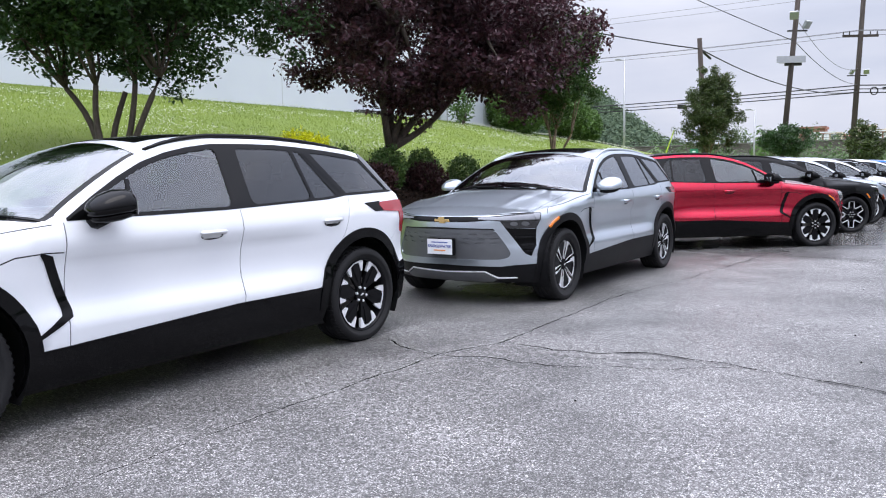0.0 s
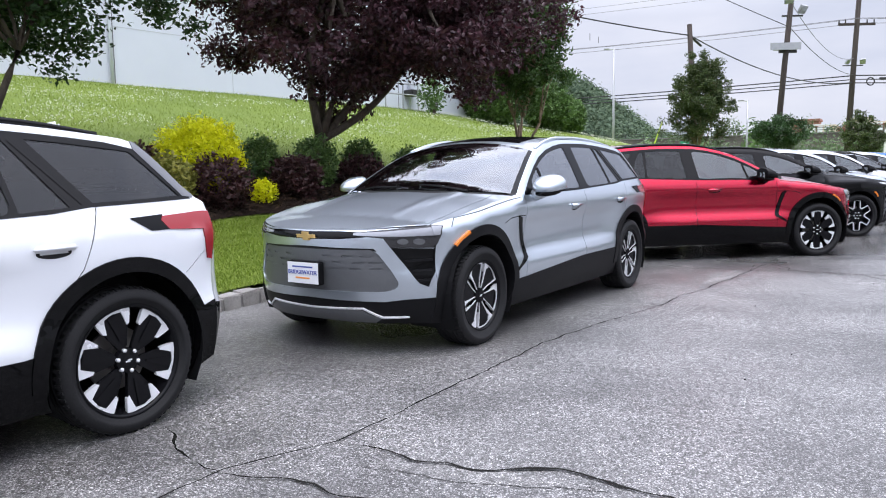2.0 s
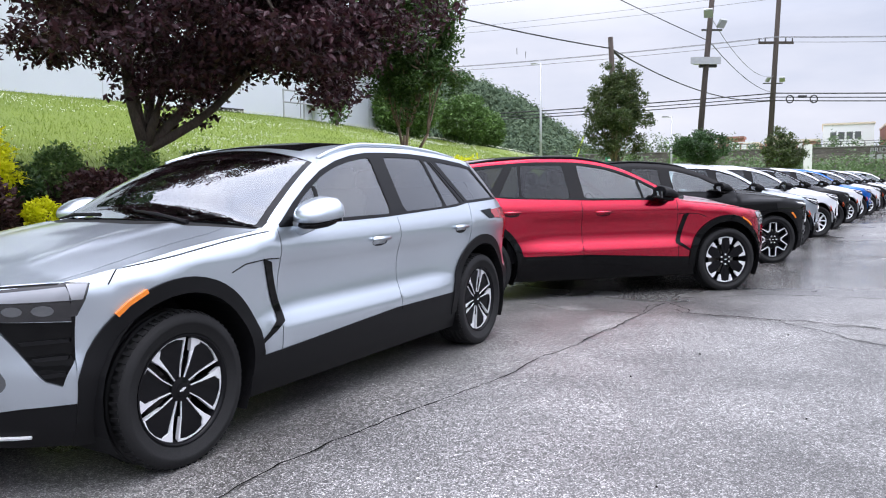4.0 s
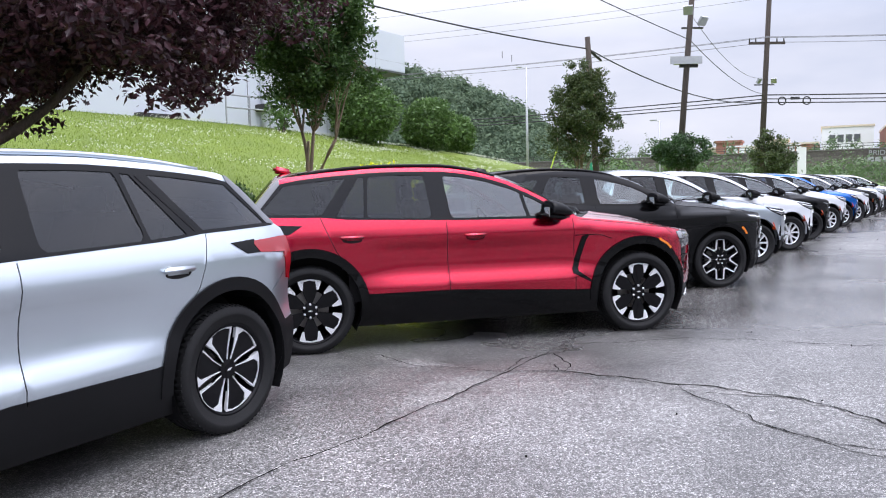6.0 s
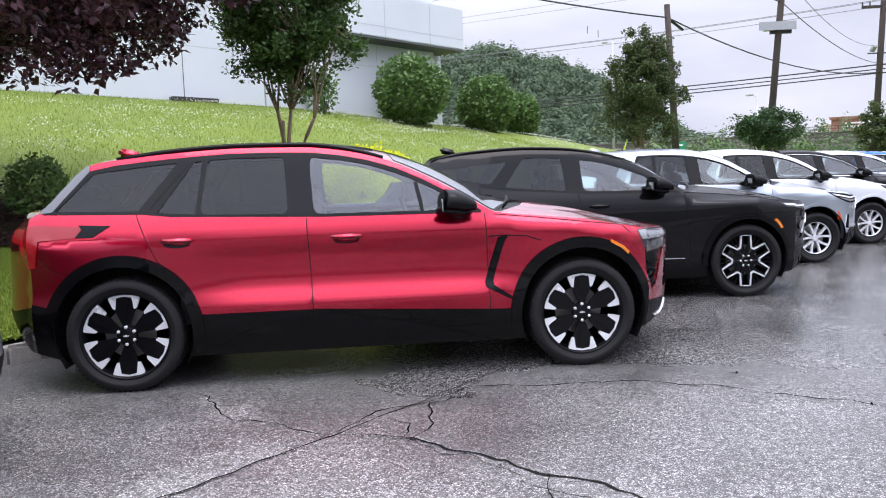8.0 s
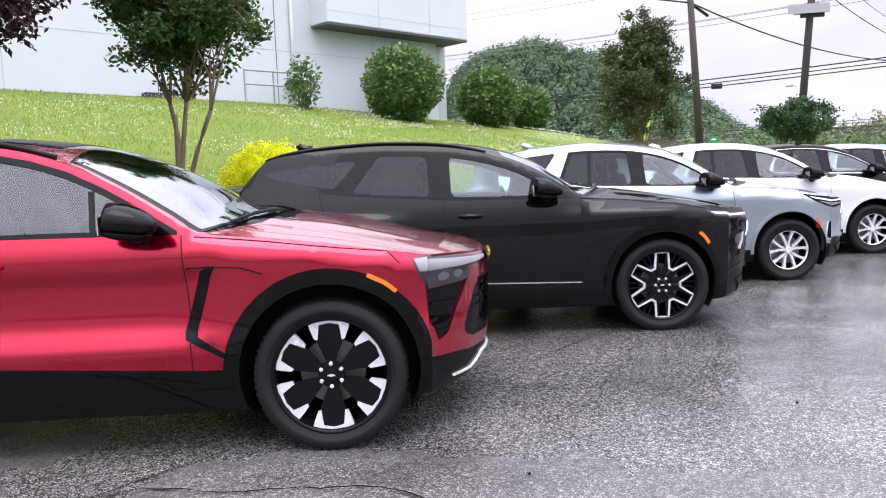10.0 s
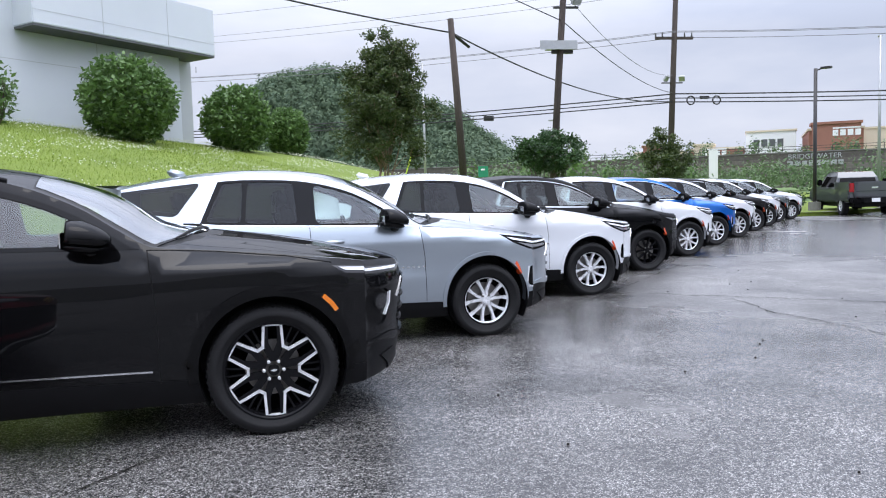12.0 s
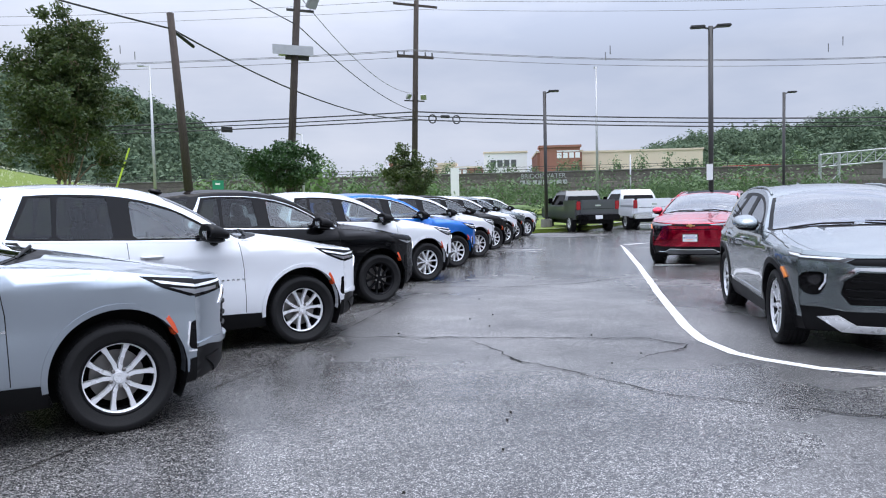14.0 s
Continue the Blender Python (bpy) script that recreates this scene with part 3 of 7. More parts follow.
def slab(bm, poly, y0, y1, dish=0.0):
    """A polygon in x and z, from y0 to y1 (outer face y1)."""
    def put_at(p, y):
        return bm.verts.new((p[0], y - dish * (1 - math.hypot(*p) / 0.25), p[1]))
    lo, hi = [put_at(p, y0) for p in poly], [put_at(p, y1) for p in poly]
    n = len(poly)
    bm.faces.new(hi)
    for i in range(n):
        bm.faces.new((lo[i], lo[(i + 1) % n], hi[(i + 1) % n], hi[i]))
    bmesh.ops.recalc_face_normals(bm, faces=bm.faces[:])
    return bm


def polar(r, deg):
    return (r * math.cos(radians(deg)), r * math.sin(radians(deg)))


def wheel(parent, x, y, R, rim, style, steer=0.0, black=False, spin=17):
    """One wheel; its outer face looks to local +y."""
    hub = new("wheel")
    hub.parent = parent
    hub.matrix_local = Matrix.Translation((x, y, R - 0.006)) @ Matrix.Rotation(steer + (math.pi if y < 0 else 0), 4, "Z") @ Matrix.Rotation(radians(spin), 4, "Y")
    w = 0.125
    prof = [(rim - 0.004, -w + 0.02), (rim + 0.012, -w + 0.004), (R * 0.86, -w - 0.008), (R * 0.95, -w + 0.002), (R * 0.985, -w + 0.022)]
    for g in (-0.062, -0.022, 0.022, 0.062):
        prof += [(R - 0.001, g - 0.007), (R - 0.011, g - 0.005), (R - 0.011, g + 0.005), (R - 0.001, g + 0.007)]
    prof += [(R * 0.985, w - 0.022), (R * 0.96, w - 0.001), (R * 0.945, w + 0.001), (R * 0.94, w + 0.004), (R * 0.87, w + 0.010), (R * 0.84, w + 0.009), (R * 0.835, w + 0.006), (rim + 0.014, w - 0.002), (rim + 0.010, w - 0.006), (rim - 0.004, w - 0.02)]
    tyre = part("tyre", lathe(bmesh.new(), prof, 56), M_RUBBER, hub, smooth=True)
    bm = bmesh.new()
    for k in range(64):
        a = 2 * math.pi * k / 64
        for s in (-1, 1):
            rot = Matrix.Rotation(a + s * 0.02, 4, "Y")
            made = bmesh.ops.create_cube(bm, size=1, matrix=rot @ Matrix.LocRotScale((R - 0.006, s * 0.098, 0), Euler((0, 0, s * 0.25)), (0.010, 0.040, 0.016)))
    tagged(part("tread_pattern", bm, M_RUBBER, hub), kind="stuff")
    part("rim_barrel", lathe(bmesh.new(), [(rim + 0.004, w - 0.006), (rim - 0.004, w - 0.004), (rim - 0.012, w - 0.02), (rim - 0.03, 0.05), (rim - 0.035, -0.06), (0.05, -0.065)], 48), M_RIMBLACK, hub, smooth=True)
    part("brake_disc", lathe(bmesh.new(), [(0.165, -0.02), (0.165, 0.0), (0.07, 0.0), (0.07, 0.03), (0.0, 0.03)], 32), M_DISC, hub, smooth=False)
    face = w - 0.028
    dark, bright = M_RIMBLACK, (M_RIMBLACK if black else M_ALLOY)
    f = rim / 0.265
    if style in ("petal", "blade"):
        part("wheel_hub", lathe(bmesh.new(), [(0.062 * f, face - 0.03), (0.058 * f, face - 0.004), (0.03, face + 0.002), (0, face + 0.002)], 24), dark, hub, smooth=False)
    for k in range(6 if style in ("petal", "blade", "star") else 5):
        t = k * (60 if style in ("petal", "blade", "star") else 72) + 30

        def arm(pts, y0, y1, mat, nm, dish=0.012):
            part(nm, slab(bmesh.new(), [polar(r * f, t + a) for r, a in pts], y0, y1, dish), mat, hub)
        if style == "petal":
            arm([(0.05, -14), (0.15, -19.5), (0.252, -20), (0.256, -11), (0.256, 11), (0.252, 20), (0.15, 19.5), (0.05, 14)], face - 0.03, face - 0.004, dark, "spoke")
            for s in (-1, 1):
                arm([(0.262, 21.5 * s), (0.263, 10.5 * s), (0.249, 10.0 * s), (0.212, 13.6 * s), (0.172, 18.6 * s), (0.182, 22.4 * s), (0.226, 22.2 * s)][::s], face - 0.02, face + 0.002, bright, "spoke_tip")
                arm([(0.20, 21 * s), (0.20, 19.6 * s), (0.07, 15 * s), (0.07, 19 * s)][::s], face - 0.02, face - 0.001, dark, "spoke_edge")
            arm([(0.235, -7), (0.235, 7), (0.10, 2.5), (0.10, -2.5)], face - 0.02, face + 0.004, dark, "spoke_ridge")
            arm([(0.238, -15), (0.252, -15), (0.254, 0), (0.252, 15), (0.238, 15), (0.2425, 0)], face - 0.02, face + 0.001, bright, "spoke_rim")
            part("wheel_nut", lathe(bmesh.new(), [(0.0105, 0), (0.0105, 0.016), (0.006, 0.021), (0, 0.021)], 10), M_ALLOY, hub).location = (*[polar(0.057, t)[0]], face - 0.012, polar(0.057, t)[1])
        elif style == "blade":
            arm([(0.05, -20), (0.15, -23), (0.245, -24), (0.25, 0), (0.245, 24), (0.15, 21), (0.05, 20)], face - 0.03, face - 0.006, dark, "spoke")
            arm([(0.257, -27), (0.257, -13), (0.236, -12), (0.212, -18), (0.13, -17), (0.05, -15), (0.05, -20), (0.13, -20), (0.20, -24)], face - 0.02, face + 0.002, bright, "spoke_edge")
            arm([(0.245, -15), (0.257, -15), (0.259, 0), (0.257, 15), (0.252, 26), (0.238, 24), (0.247, 12), (0.248, 0)], face - 0.02, face + 0.002, bright, "spoke_rim")
            arm([(0.24, 25.5), (0.235, 23), (0.13, 18.6), (0.055, 14), (0.055, 18), (0.13, 20.7)], face - 0.02, face + 0.002, bright, "spoke_edge")
        elif style == "star":
            for a, b in (((0.255, -10.5), (0.255, 10.5)), ((0.255, 10.5), (0.138, 23)), ((0.138, 23), (0.138, 37)), ((0.138, 37), (0.255, 49.5))):
                p, q = polar(a[0] * f, t + a[1]), polar(b[0] * f, t + b[1])
                ex = Vector((q[0] - p[0], q[1] - p[1])).normalized() * 0.007
                part("spoke_outline", slab(bmesh.new(), stroke([(p[0] - ex.x, p[1] - ex.y), (q[0] + ex.x, q[1] + ex.y)], 0.0155), face - 0.02, face + 0.002), bright, hub)
            arm([(0.05, -26), (0.13, -24), (0.25, -10), (0.25, -5.5), (0.15, -9), (0.10, -2), (0.10, 2), (0.15, 9), (0.25, 5.5), (0.25, 10), (0.13, 24), (0.05, 26)], face - 0.03, face - 0.004, dark, "spoke")
            for s in (-1, 1):
                arm([(0.13, 30 + 6 * s - 2), (0.26, 30 + 5 * s - 1.3), (0.26, 30 + 5 * s + 1.3), (0.13, 30 + 6 * s + 2)], face - 0.04, face - 0.018, dark, "inner_spoke")
            part("wheel_nut", lathe(bmesh.new(), [(0.0105, 0), (0.0105, 0.016), (0.006, 0.021), (0, 0.021)], 10), M_ALLOY, hub).location = (polar(0.057, t + 30)[0], face - 0.008, polar(0.057, t + 30)[1])
        else:
            for s in (-1, 1):
                arm([(0.045, 1 * s), (0.045, 34 * s), (0.11, 20 * s), (0.185, 21 * s), (0.258, 25 * s), (0.258, 14.5 * s), (0.185, 12.5 * s), (0.10, 3 * s)][::s], face - 0.045, face - 0.004, bright, "spoke", 0.016)
            part("wheel_nut", lathe(bmesh.new(), [(0.0125, 0), (0.0125, 0.010), (0.006, 0.014), (0, 0.014)], 10), M_DISC, hub).location = (polar(0.055, t + 36)[0], face - 0.014, polar(0.055, t + 36)[1])
    if style == "twin":
        part("rim_ring", lathe(bmesh.new(), [(rim - 0.001, face - 0.02), (rim - 0.001, face + 0.014), (rim - 0.018, face + 0.006), (rim - 0.022, face - 0.02)], 48), bright, hub, smooth=True)
        part("wheel_hub", lathe(bmesh.new(), [(0.050, face - 0.05), (0.048, face - 0.014), (0.036, face - 0.012), (0.034, face - 0.002), (0, face - 0.002)], 24), bright, hub)
    else:
        part("rim_ring", lathe(bmesh.new(), [(rim, face - 0.02), (rim, face + 0.018), (rim - 0.003, face + 0.012), (rim - 0.004, face - 0.02)], 48), M_RIMBLACK, hub, smooth=True)
        part("centre_cap", lathe(bmesh.new(), [(0.033, face - 0.012), (0.032, face + 0.004), (0, face + 0.006)], 20), M_RIMBLACK, hub)
        part("badge", slab(bmesh.new(), [(-0.018, -0.003), (-0.006, -0.003), (-0.006, -0.007), (0.007, -0.007), (0.007, -0.003), (0.018, -0.003), (0.018, 0.003), (0.006, 0.003), (0.006, 0.007), (-0.007, 0.007), (-0.007, 0.003), (-0.018, 0.003)], face + 0.004, face + 0.008), M_ALLOY, hub)
    return hub


def lettering(name, text, size, mat, parent, m):
    """Flat raised letters in the built-in font, as a mesh."""
    cu = bpy.data.curves.new(name, "FONT")
    cu.body, cu.size, cu.extrude, cu.align_x, cu.align_y = text, size, 0.002 * size / 0.05, "CENTER", "CENTER"
    holder = bpy.data.objects.new(name, cu)
    me = bpy.data.meshes.new_from_object(holder)
    bpy.data.objects.remove(holder)
    me.materials.clear()
    me.materials.append(mat)
    me.transform(m)
    ob = new(name, me)
    ob.parent = parent
    return ob


def rounded(bm, m, seg=2, bevel=0.3):
    made = bmesh.ops.create_cube(bm, size=1, matrix=m)
    s = m.to_scale()
    bmesh.ops.bevel(bm, geom=list({e for v in made["verts"] for e in v.link_edges}), offset=min(s) * bevel, segments=seg, affect="EDGES")
    return bm


def seat(parent, x, y, mat):
    bm = rounded(bmesh.new(), Matrix.LocRotScale((x, y, 0.66), None, (0.52, 0.5, 0.2)))
    rounded(bm, Matrix.LocRotScale((x - 0.32, y, 0.98), Euler((0, radians(-18), 0)), (0.15, 0.5, 0.66)))
    rounded(bm, Matrix.LocRotScale((x - 0.43, y, 1.37), Euler((0, radians(-10), 0)), (0.10, 0.27, 0.17)))
    part("seat", bm, mat, parent, smooth=True)


def badge(bm, x, z, s, tilt=0.0):
    m = Matrix.Translation((x, 0, z)) @ Matrix.Rotation(tilt, 4, "Y")
    poly = [(-0.105, -0.016), (-0.035, -0.016), (-0.030, -0.038), (0.048, -0.038), (0.043, -0.016), (0.112, -0.016), (0.105, 0.016), (0.035, 0.016), (0.030, 0.038), (-0.048, 0.038), (-0.043, 0.016), (-0.112, 0.016)]
    lo = [bm.verts.new(m @ Vector((0, a * s, b * s))) for a, b in poly]
    hi = [bm.verts.new(m @ Vector((0.014, a * s * 0.93, b * s * 0.93))) for a, b in poly]
    bm.faces.new(hi)
    for i in range(len(poly)):
        bm.faces.new((lo[i], lo[(i + 1) % len(poly)], hi[(i + 1) % len(poly)], hi[i]))
    bmesh.ops.recalc_face_normals(bm, faces=bm.faces[:])
    return bm


def vehicle(S, paint, roof=None, wheel_style="petal", wheel_black=False, detail=True, steer=0.0):
    """A sport utility vehicle; its front axle's centre on the ground is the origin, x points ahead."""
    car = empty("suv")
    step = S["step"]
    wb, R = S["wb"], S["R"]
    roof = roof or paint
    ze, half, inset, crown = Curve(S["top"]), Curve(S["half"]), Curve(S["inset"]), Curve(S["crown"])
    nose, tail = Curve(S["nose"]), Curve(S["tail"])
    xf, xr, pf, pr = S["xf"], S["xr"], S["pf"], S["pr"]

    def Y(x, z):
        """Half the width of the body."""
        near = max(math.exp(-((x / 0.62) ** 4)), math.exp(-(((x + wb) / 0.62) ** 4)))
        v = inset(z)
        if 0.45 < z < 1.02:
            v *= 1 - 0.8 * near
        deep = 0.09 - 0.045 * ease(x, S["cowl"] - 0.1, S["cowl"] - 0.4)
        q = min(1.0, max(0.0, (z - ze(x) + deep) / deep))
        return half(x) - v - (deep - 0.04) * q * q + 0.010 * near * math.exp(-((z - 0.86) / 0.12) ** 2)

    def side(x, z):
        return Vector((x, -Y(x, z), z))

    def top(x, y):
        x = min(S["x_max"], max(S["x_min"], x))
        xc = min(xf, max(xr, x))
        ye = Y(xc, ze(xc))
        k = min(1.0, abs(y) / ye)
        z = ze(xc) + crown(x) * (1 - k ** 2.2)
        if x > S["cowl"] - 0.1:
            z += S["hood_rib"] * math.exp(-((abs(y) - (0.46 + 0.12 * (xf - x) * 0.5)) / 0.05) ** 2) * ease(x, xf + 0.1, xf - 0.5)
        return Vector((x, y, z - 0.10 * max(0.0, x - xf) - 0.5 * S["droop"] * max(0.0, x - xf) ** 2))

    def front_at(y, z):
        k = min(1.0, abs(y) / Y(xf, z))
        return nose(z) - (nose(z) - xf) * k ** pf

    def front(y, z):
        return Vector((front_at(y, z), y, z))

    def rear_at(y, z):
        k = min(1.0, abs(y) / Y(xr, z))
        return tail(z) + (xr - tail(z)) * k ** pr

    def rear(y, z):
        return Vector((rear_at(y, z), y, z))

    def rim_line(at, z0, xe):
        """The line where the top meets the front or the rear face."""
        out = []
        ye = Y(xe, ze(xe))
        for i in range(33):
            y = -ye + 2 * ye * i / 32
            z = z0
            for _ in range(6):
                z = top(at(y, z), y).z
            out.append((at(y, z), y, z))
        return out

    hood_line, tail_line = rim_line(front_at, ze(xf) + 0.03, xf), rim_line(rear_at, ze(xr), xr)
    mats = {"paint": paint, "roof": roof, "clad": S.get("clad", M_CLAD), "gloss": M_GLOSS, "seam": M_SEAM, "glass": M_GLASS, "privacy": M_PRIVACY, "tail": M_TAIL, "amber": S.get("marker", M_AMBER),
            "lamp": M_LAMP, "lens": M_LENS, "skid": M_ALLOY if paint == P_STEEL else M_CLAD, "chrome": M_CHROME, "trim": M_GREYTRIM, "dark": M_RIMBLACK, "alloy": M_ALLOY, "arch": M_GLOSS if paint == P_BLACK else M_CLAD, "grille": M_GRILLE, "fin": M_FIN, "screen": M_SCREEN}

    def reg(rows):
        return [(n, p, mats.get(m), o, *r) if n else (None, p, None, 0) for n, p, m, o, *r in rows]

    # side
    zb = S["sill"]
    xs = [xr + (xf - xr) * i / 60 for i in range(61)]
    outline = [(x, ze(x)) for x in reversed(xs)] + [(xr, zb + 0.06), (xr + 0.2, zb), (xf - 0.25, zb), (xf, zb + 0.02)]
    panels(outline, reg(S["side"](ze)), side, step, car, ("body_side", paint, 0.0), mirror=True)
    # top, front, rear
    plan_out = [(x, -Y(x, ze(x))) for x in xs] + [(x, y) for x, y, z in hood_line] + [(x, Y(x, ze(x))) for x in reversed(xs)] + [(x, y) for x, y, z in reversed(tail_line)]
    panels(plan_out, reg(S["over"](Y, ze)), top, step * 1.2, car, ("roof", roof, 0.0))
    zf = [zb + 0.02 + (ze(xf) - zb - 0.02) * i / 14 for i in range(15)]
    fr = [(-Y(xf, z), z) for z in reversed(zf)] + [(Y(xf, z), z) for z in zf] + [(y, z) for x, y, z in reversed(hood_line)]
    rows = []
    for n, p, m, o, *r in S["front"]:
        rows.append((n, p, m, o, *r))
        if not r or r[0] != "mid":
            rows.append((n, mirrored_y(p), m, o, "other"))
    panels(fr, reg(rows), front, step * 0.8, car, ("front_bumper", paint, 0.0))
    zr = [zb + 0.06 + (ze(xr) - zb - 0.06) * i / 14 for i in range(15)]
    rr = [(-Y(xr, z), z) for z in reversed(zr)] + [(Y(xr, z), z) for z in zr] + [(y, z) for x, y, z in reversed(tail_line)]
    rows = []
    for n, p, m, o, *r in S["rear"]:
        rows.append((n, p, m, o, *r))
        if not r or r[0] != "mid":
            rows.append((n, mirrored_y(p), m, o, "other"))
    panels(rr, reg(rows), rear, step * 1.2, car, ("tailgate", paint, 0.0), flip=True)
    # wheels, wells, floor
    wy = half(0) - 0.148
    for x in (0, -wb):
        for s in (-1, 1):
            wheel(car, x, s * wy, R, S["rim"], wheel_style, steer if x == 0 else 0.0, wheel_black, S.get("spin", 17))
            bm = bmesh.new()
            a = [radians(v) for v in range(-30, 211, 12)]
            ra = S["arch"] + 0.006
            o = [bm.verts.new((x + ra * math.cos(t), s * (half(0) - 0.02), R + 0.02 + ra * math.sin(t))) for t in a]
            i = [bm.verts.new((x + ra * math.cos(t), s * (half(0) - 0.42), R + 0.02 + ra * math.sin(t))) for t in a]
            for k in range(len(a) - 1):
                bm.faces.new((o[k], o[k + 1], i[k + 1], i[k]))
            bm.faces.new(i)
            part("wheel_well", bm, M_CLAD, car)
    part("underbody", boxed(xr + 0.1, xf - 0.05, -half(0) + 0.45, half(0) - 0.45, 0.2, 0.42), M_CLAD, car)
    part("floor_pan", boxed(-wb + 0.47, -0.5, -half(0) + 0.10, half(0) - 0.10, zb + 0.02, 0.50), M_CLAD, car)
    # cabin
    sx = S["seat"]
    for y in (-0.38, 0.38):
        seat(car, sx, y, S.get("seat_mat", M_SEATCLOTH))
    for y in (-0.42, 0.0, 0.42):
        seat(car, sx - 0.92, y, S.get("seat_mat", M_SEATCLOTH))
    cw = S["cowl"]
    part("dashboard", rounded(bmesh.new(), Matrix.LocRotScale((cw - 0.42, 0, S["belt"] - 0.13), Euler((0, radians(4), 0)), (0.55, 1.36, 0.20))), M_CLAD, car, smooth=True)
    bm = bmesh.new()
    pts = [(cw - 0.78 - 0.06 * math.sin(a), 0.38 + 0.18 * math.cos(a), S["belt"] - 0.1 + 0.17 * math.sin(a)) for a in (2 * math.pi * k / 20 for k in range(21))]
    tube(bm, pts, 0.016, 6, False)
    part("steering_wheel", bm, M_CLAD, car, smooth=True)
    part("cargo_cover", boxed(xr + 0.25, sx - 1.5, -0.62, 0.62, 0.7, 1.0), M_CLAD, car)
    xa, xb = S["cowl"] - 1.08, xr + 0.22
    lin = [(xa + (xb - xa) * i / 16, Y(xa + (xb - xa) * i / 16, ze(xa + (xb - xa) * i / 16)) - 0.05) for i in range(17)]
    bm = bmesh.new()
    rows = [[bm.verts.new(top(x, w * k / 4) - Vector((0, 0, 0.04))) for k in range(-4, 5)] for x, w in lin]
    for r0, r1 in zip(rows, rows[1:]):
        for k in range(8):
            bm.faces.new((r0[k], r0[k + 1], r1[k + 1], r1[k]))
    part("headliner", bm, M_SEATGREY, car, smooth=True)
    for s in (-1, 1):
        y = s * (half(0) - 0.13)
        part("door_trim", boxed(-wb + 0.35, -0.72, y - 0.02, y + 0.02, 0.42, S["belt"] - 0.03), M_CLAD, car)
    # mirrors
    mx, mz = S["mirror"]
    for s in (-1, 1):
        my = s * (Y(mx, S["belt"]) + 0.13)
        turn = Euler((0, radians(8), s * radians(-12)))
        shell = bmesh.new()
        bmesh.ops.create_icosphere(shell, subdivisions=3, radius=1.0)
        for v in shell.verts:
            q = v.co
            for i in range(3):
                q[i] = math.copysign(abs(q[i]) ** 0.72, q[i])
            q.x = max(q.x, -0.55)
            q.z *= 1.2 - 0.15 * q.y * s - 0.45 * max(0.0, q.x) if q.z > 0 else 0.38
        shell.transform(Matrix.LocRotScale((mx + 0.02, my, mz), turn, (0.15, 0.125, 0.085)))
        mir = part("mirror", shell, S["mirror_mat"] or paint, car, smooth=True)
        foot = bmesh.new()
        bmesh.ops.create_icosphere(foot, subdivisions=2, radius=1.0)
        foot.transform(Matrix.LocRotScale((mx + 0.02, my - s * 0.02, mz - 0.040), turn, (0.125, 0.112, 0.034)))
        part("mirror_base", foot, M_GLOSS, mir, smooth=True)
        part("mirror_arm", tube(bmesh.new(), [(mx + 0.07, s * (Y(mx, S["belt"]) - 0.03), S["belt"] - 0.02), (mx + 0.05, my - s * 0.03, mz - 0.05)], [0.055, 0.034], 8), S["mirror_mat"] or paint, mir, smooth=True)
        part("mirror_glass", boxed(mx - 0.068, mx - 0.063, my - 0.085, my + 0.085, mz - 0.035, mz + 0.045), M_CHROME, mir)
    # handles
    for x, z in S["handles"]:
        for s in (-1, 1):
            y = Y(x, z)
            part("handle_recess", rounded(bmesh.new(), Matrix.LocRotScale((x, s * (y - 0.008), z), None, (0.15, 0.022, 0.062)), 2, 0.45), S["handle_mat"] or paint, car, smooth=True)
            part("door_handle", rounded(bmesh.new(), Matrix.LocRotScale((x, s * (y + 0.018), z + 0.006), None, (0.21, 0.024, 0.030)), 2, 0.4), S["handle_mat"] or paint, car, smooth=True)
    # roof rails
    if S["rails"]:
        x0, x1 = S["rails"]
        for s in (-1, 1):
            pts = []
            for i in range(15):
                x = x0 + (x1 - x0) * i / 14
                y = Y(x, ze(x)) - 0.04
                pts.append((x, s * y, top(x, y).z + 0.014 * math.sin(math.pi * min(1, 3.5 * min(i, 14 - i) / 14) / 2)))
            part("roof_rail", tube(bmesh.new(), pts, 0.016, 8), S["rail_mat"] or paint, car, smooth=True)
    # wipers
    for y in (0.30, -0.42):
        x = cw - 0.06
        part("wiper", tube(bmesh.new(), [top(x, y + 0.30) + Vector((0.03, 0, 0.012)), top(x - 0.02, y) + Vector((0.0, 0, 0.02)), top(x - 0.10, y - 0.28) + Vector((0, 0, 0.012))], [0.013, 0.011, 0.006], 6), M_CLAD, car)
    # nose badge and plate
    bz = S["badge"]
    part("badge", badge(bmesh.new(), front_at(0, bz) + 0.004, bz, 0.82), M_GOLD if S["gold"] else M_CHROME, car)
    pz = S["plate"]
    if pz:
        px = max(front_at(0, pz + 0.07), front_at(0, pz - 0.07)) + 0.01
        holder = part("plate_holder", boxed(px - 0.02, px + 0.035, -0.16, 0.16, pz - 0.085, pz + 0.085, bevel=0.008), M_CLAD, car)
        part("licence_plate", boxed(px + 0.035, px + 0.041, -0.152, 0.152, pz - 0.077, pz + 0.077, bevel=0.002), M_PLATE, holder, "white dealer plate with blue lettering")
        lettering("plate_lettering", "BRIDGEWATER", 0.042, M_PLATEBLUE, holder, Matrix.Translation((px + 0.043, 0, pz + 0.004)) @ Matrix(((0, 0, 1, 0), (1, 0, 0, 0), (0, 1, 0, 0), (0, 0, 0, 1))))
        part("plate_lettering", boxed(px + 0.041, px + 0.043, -0.07, 0.07, pz - 0.042, pz - 0.030), M_PLATEORANGE, holder)
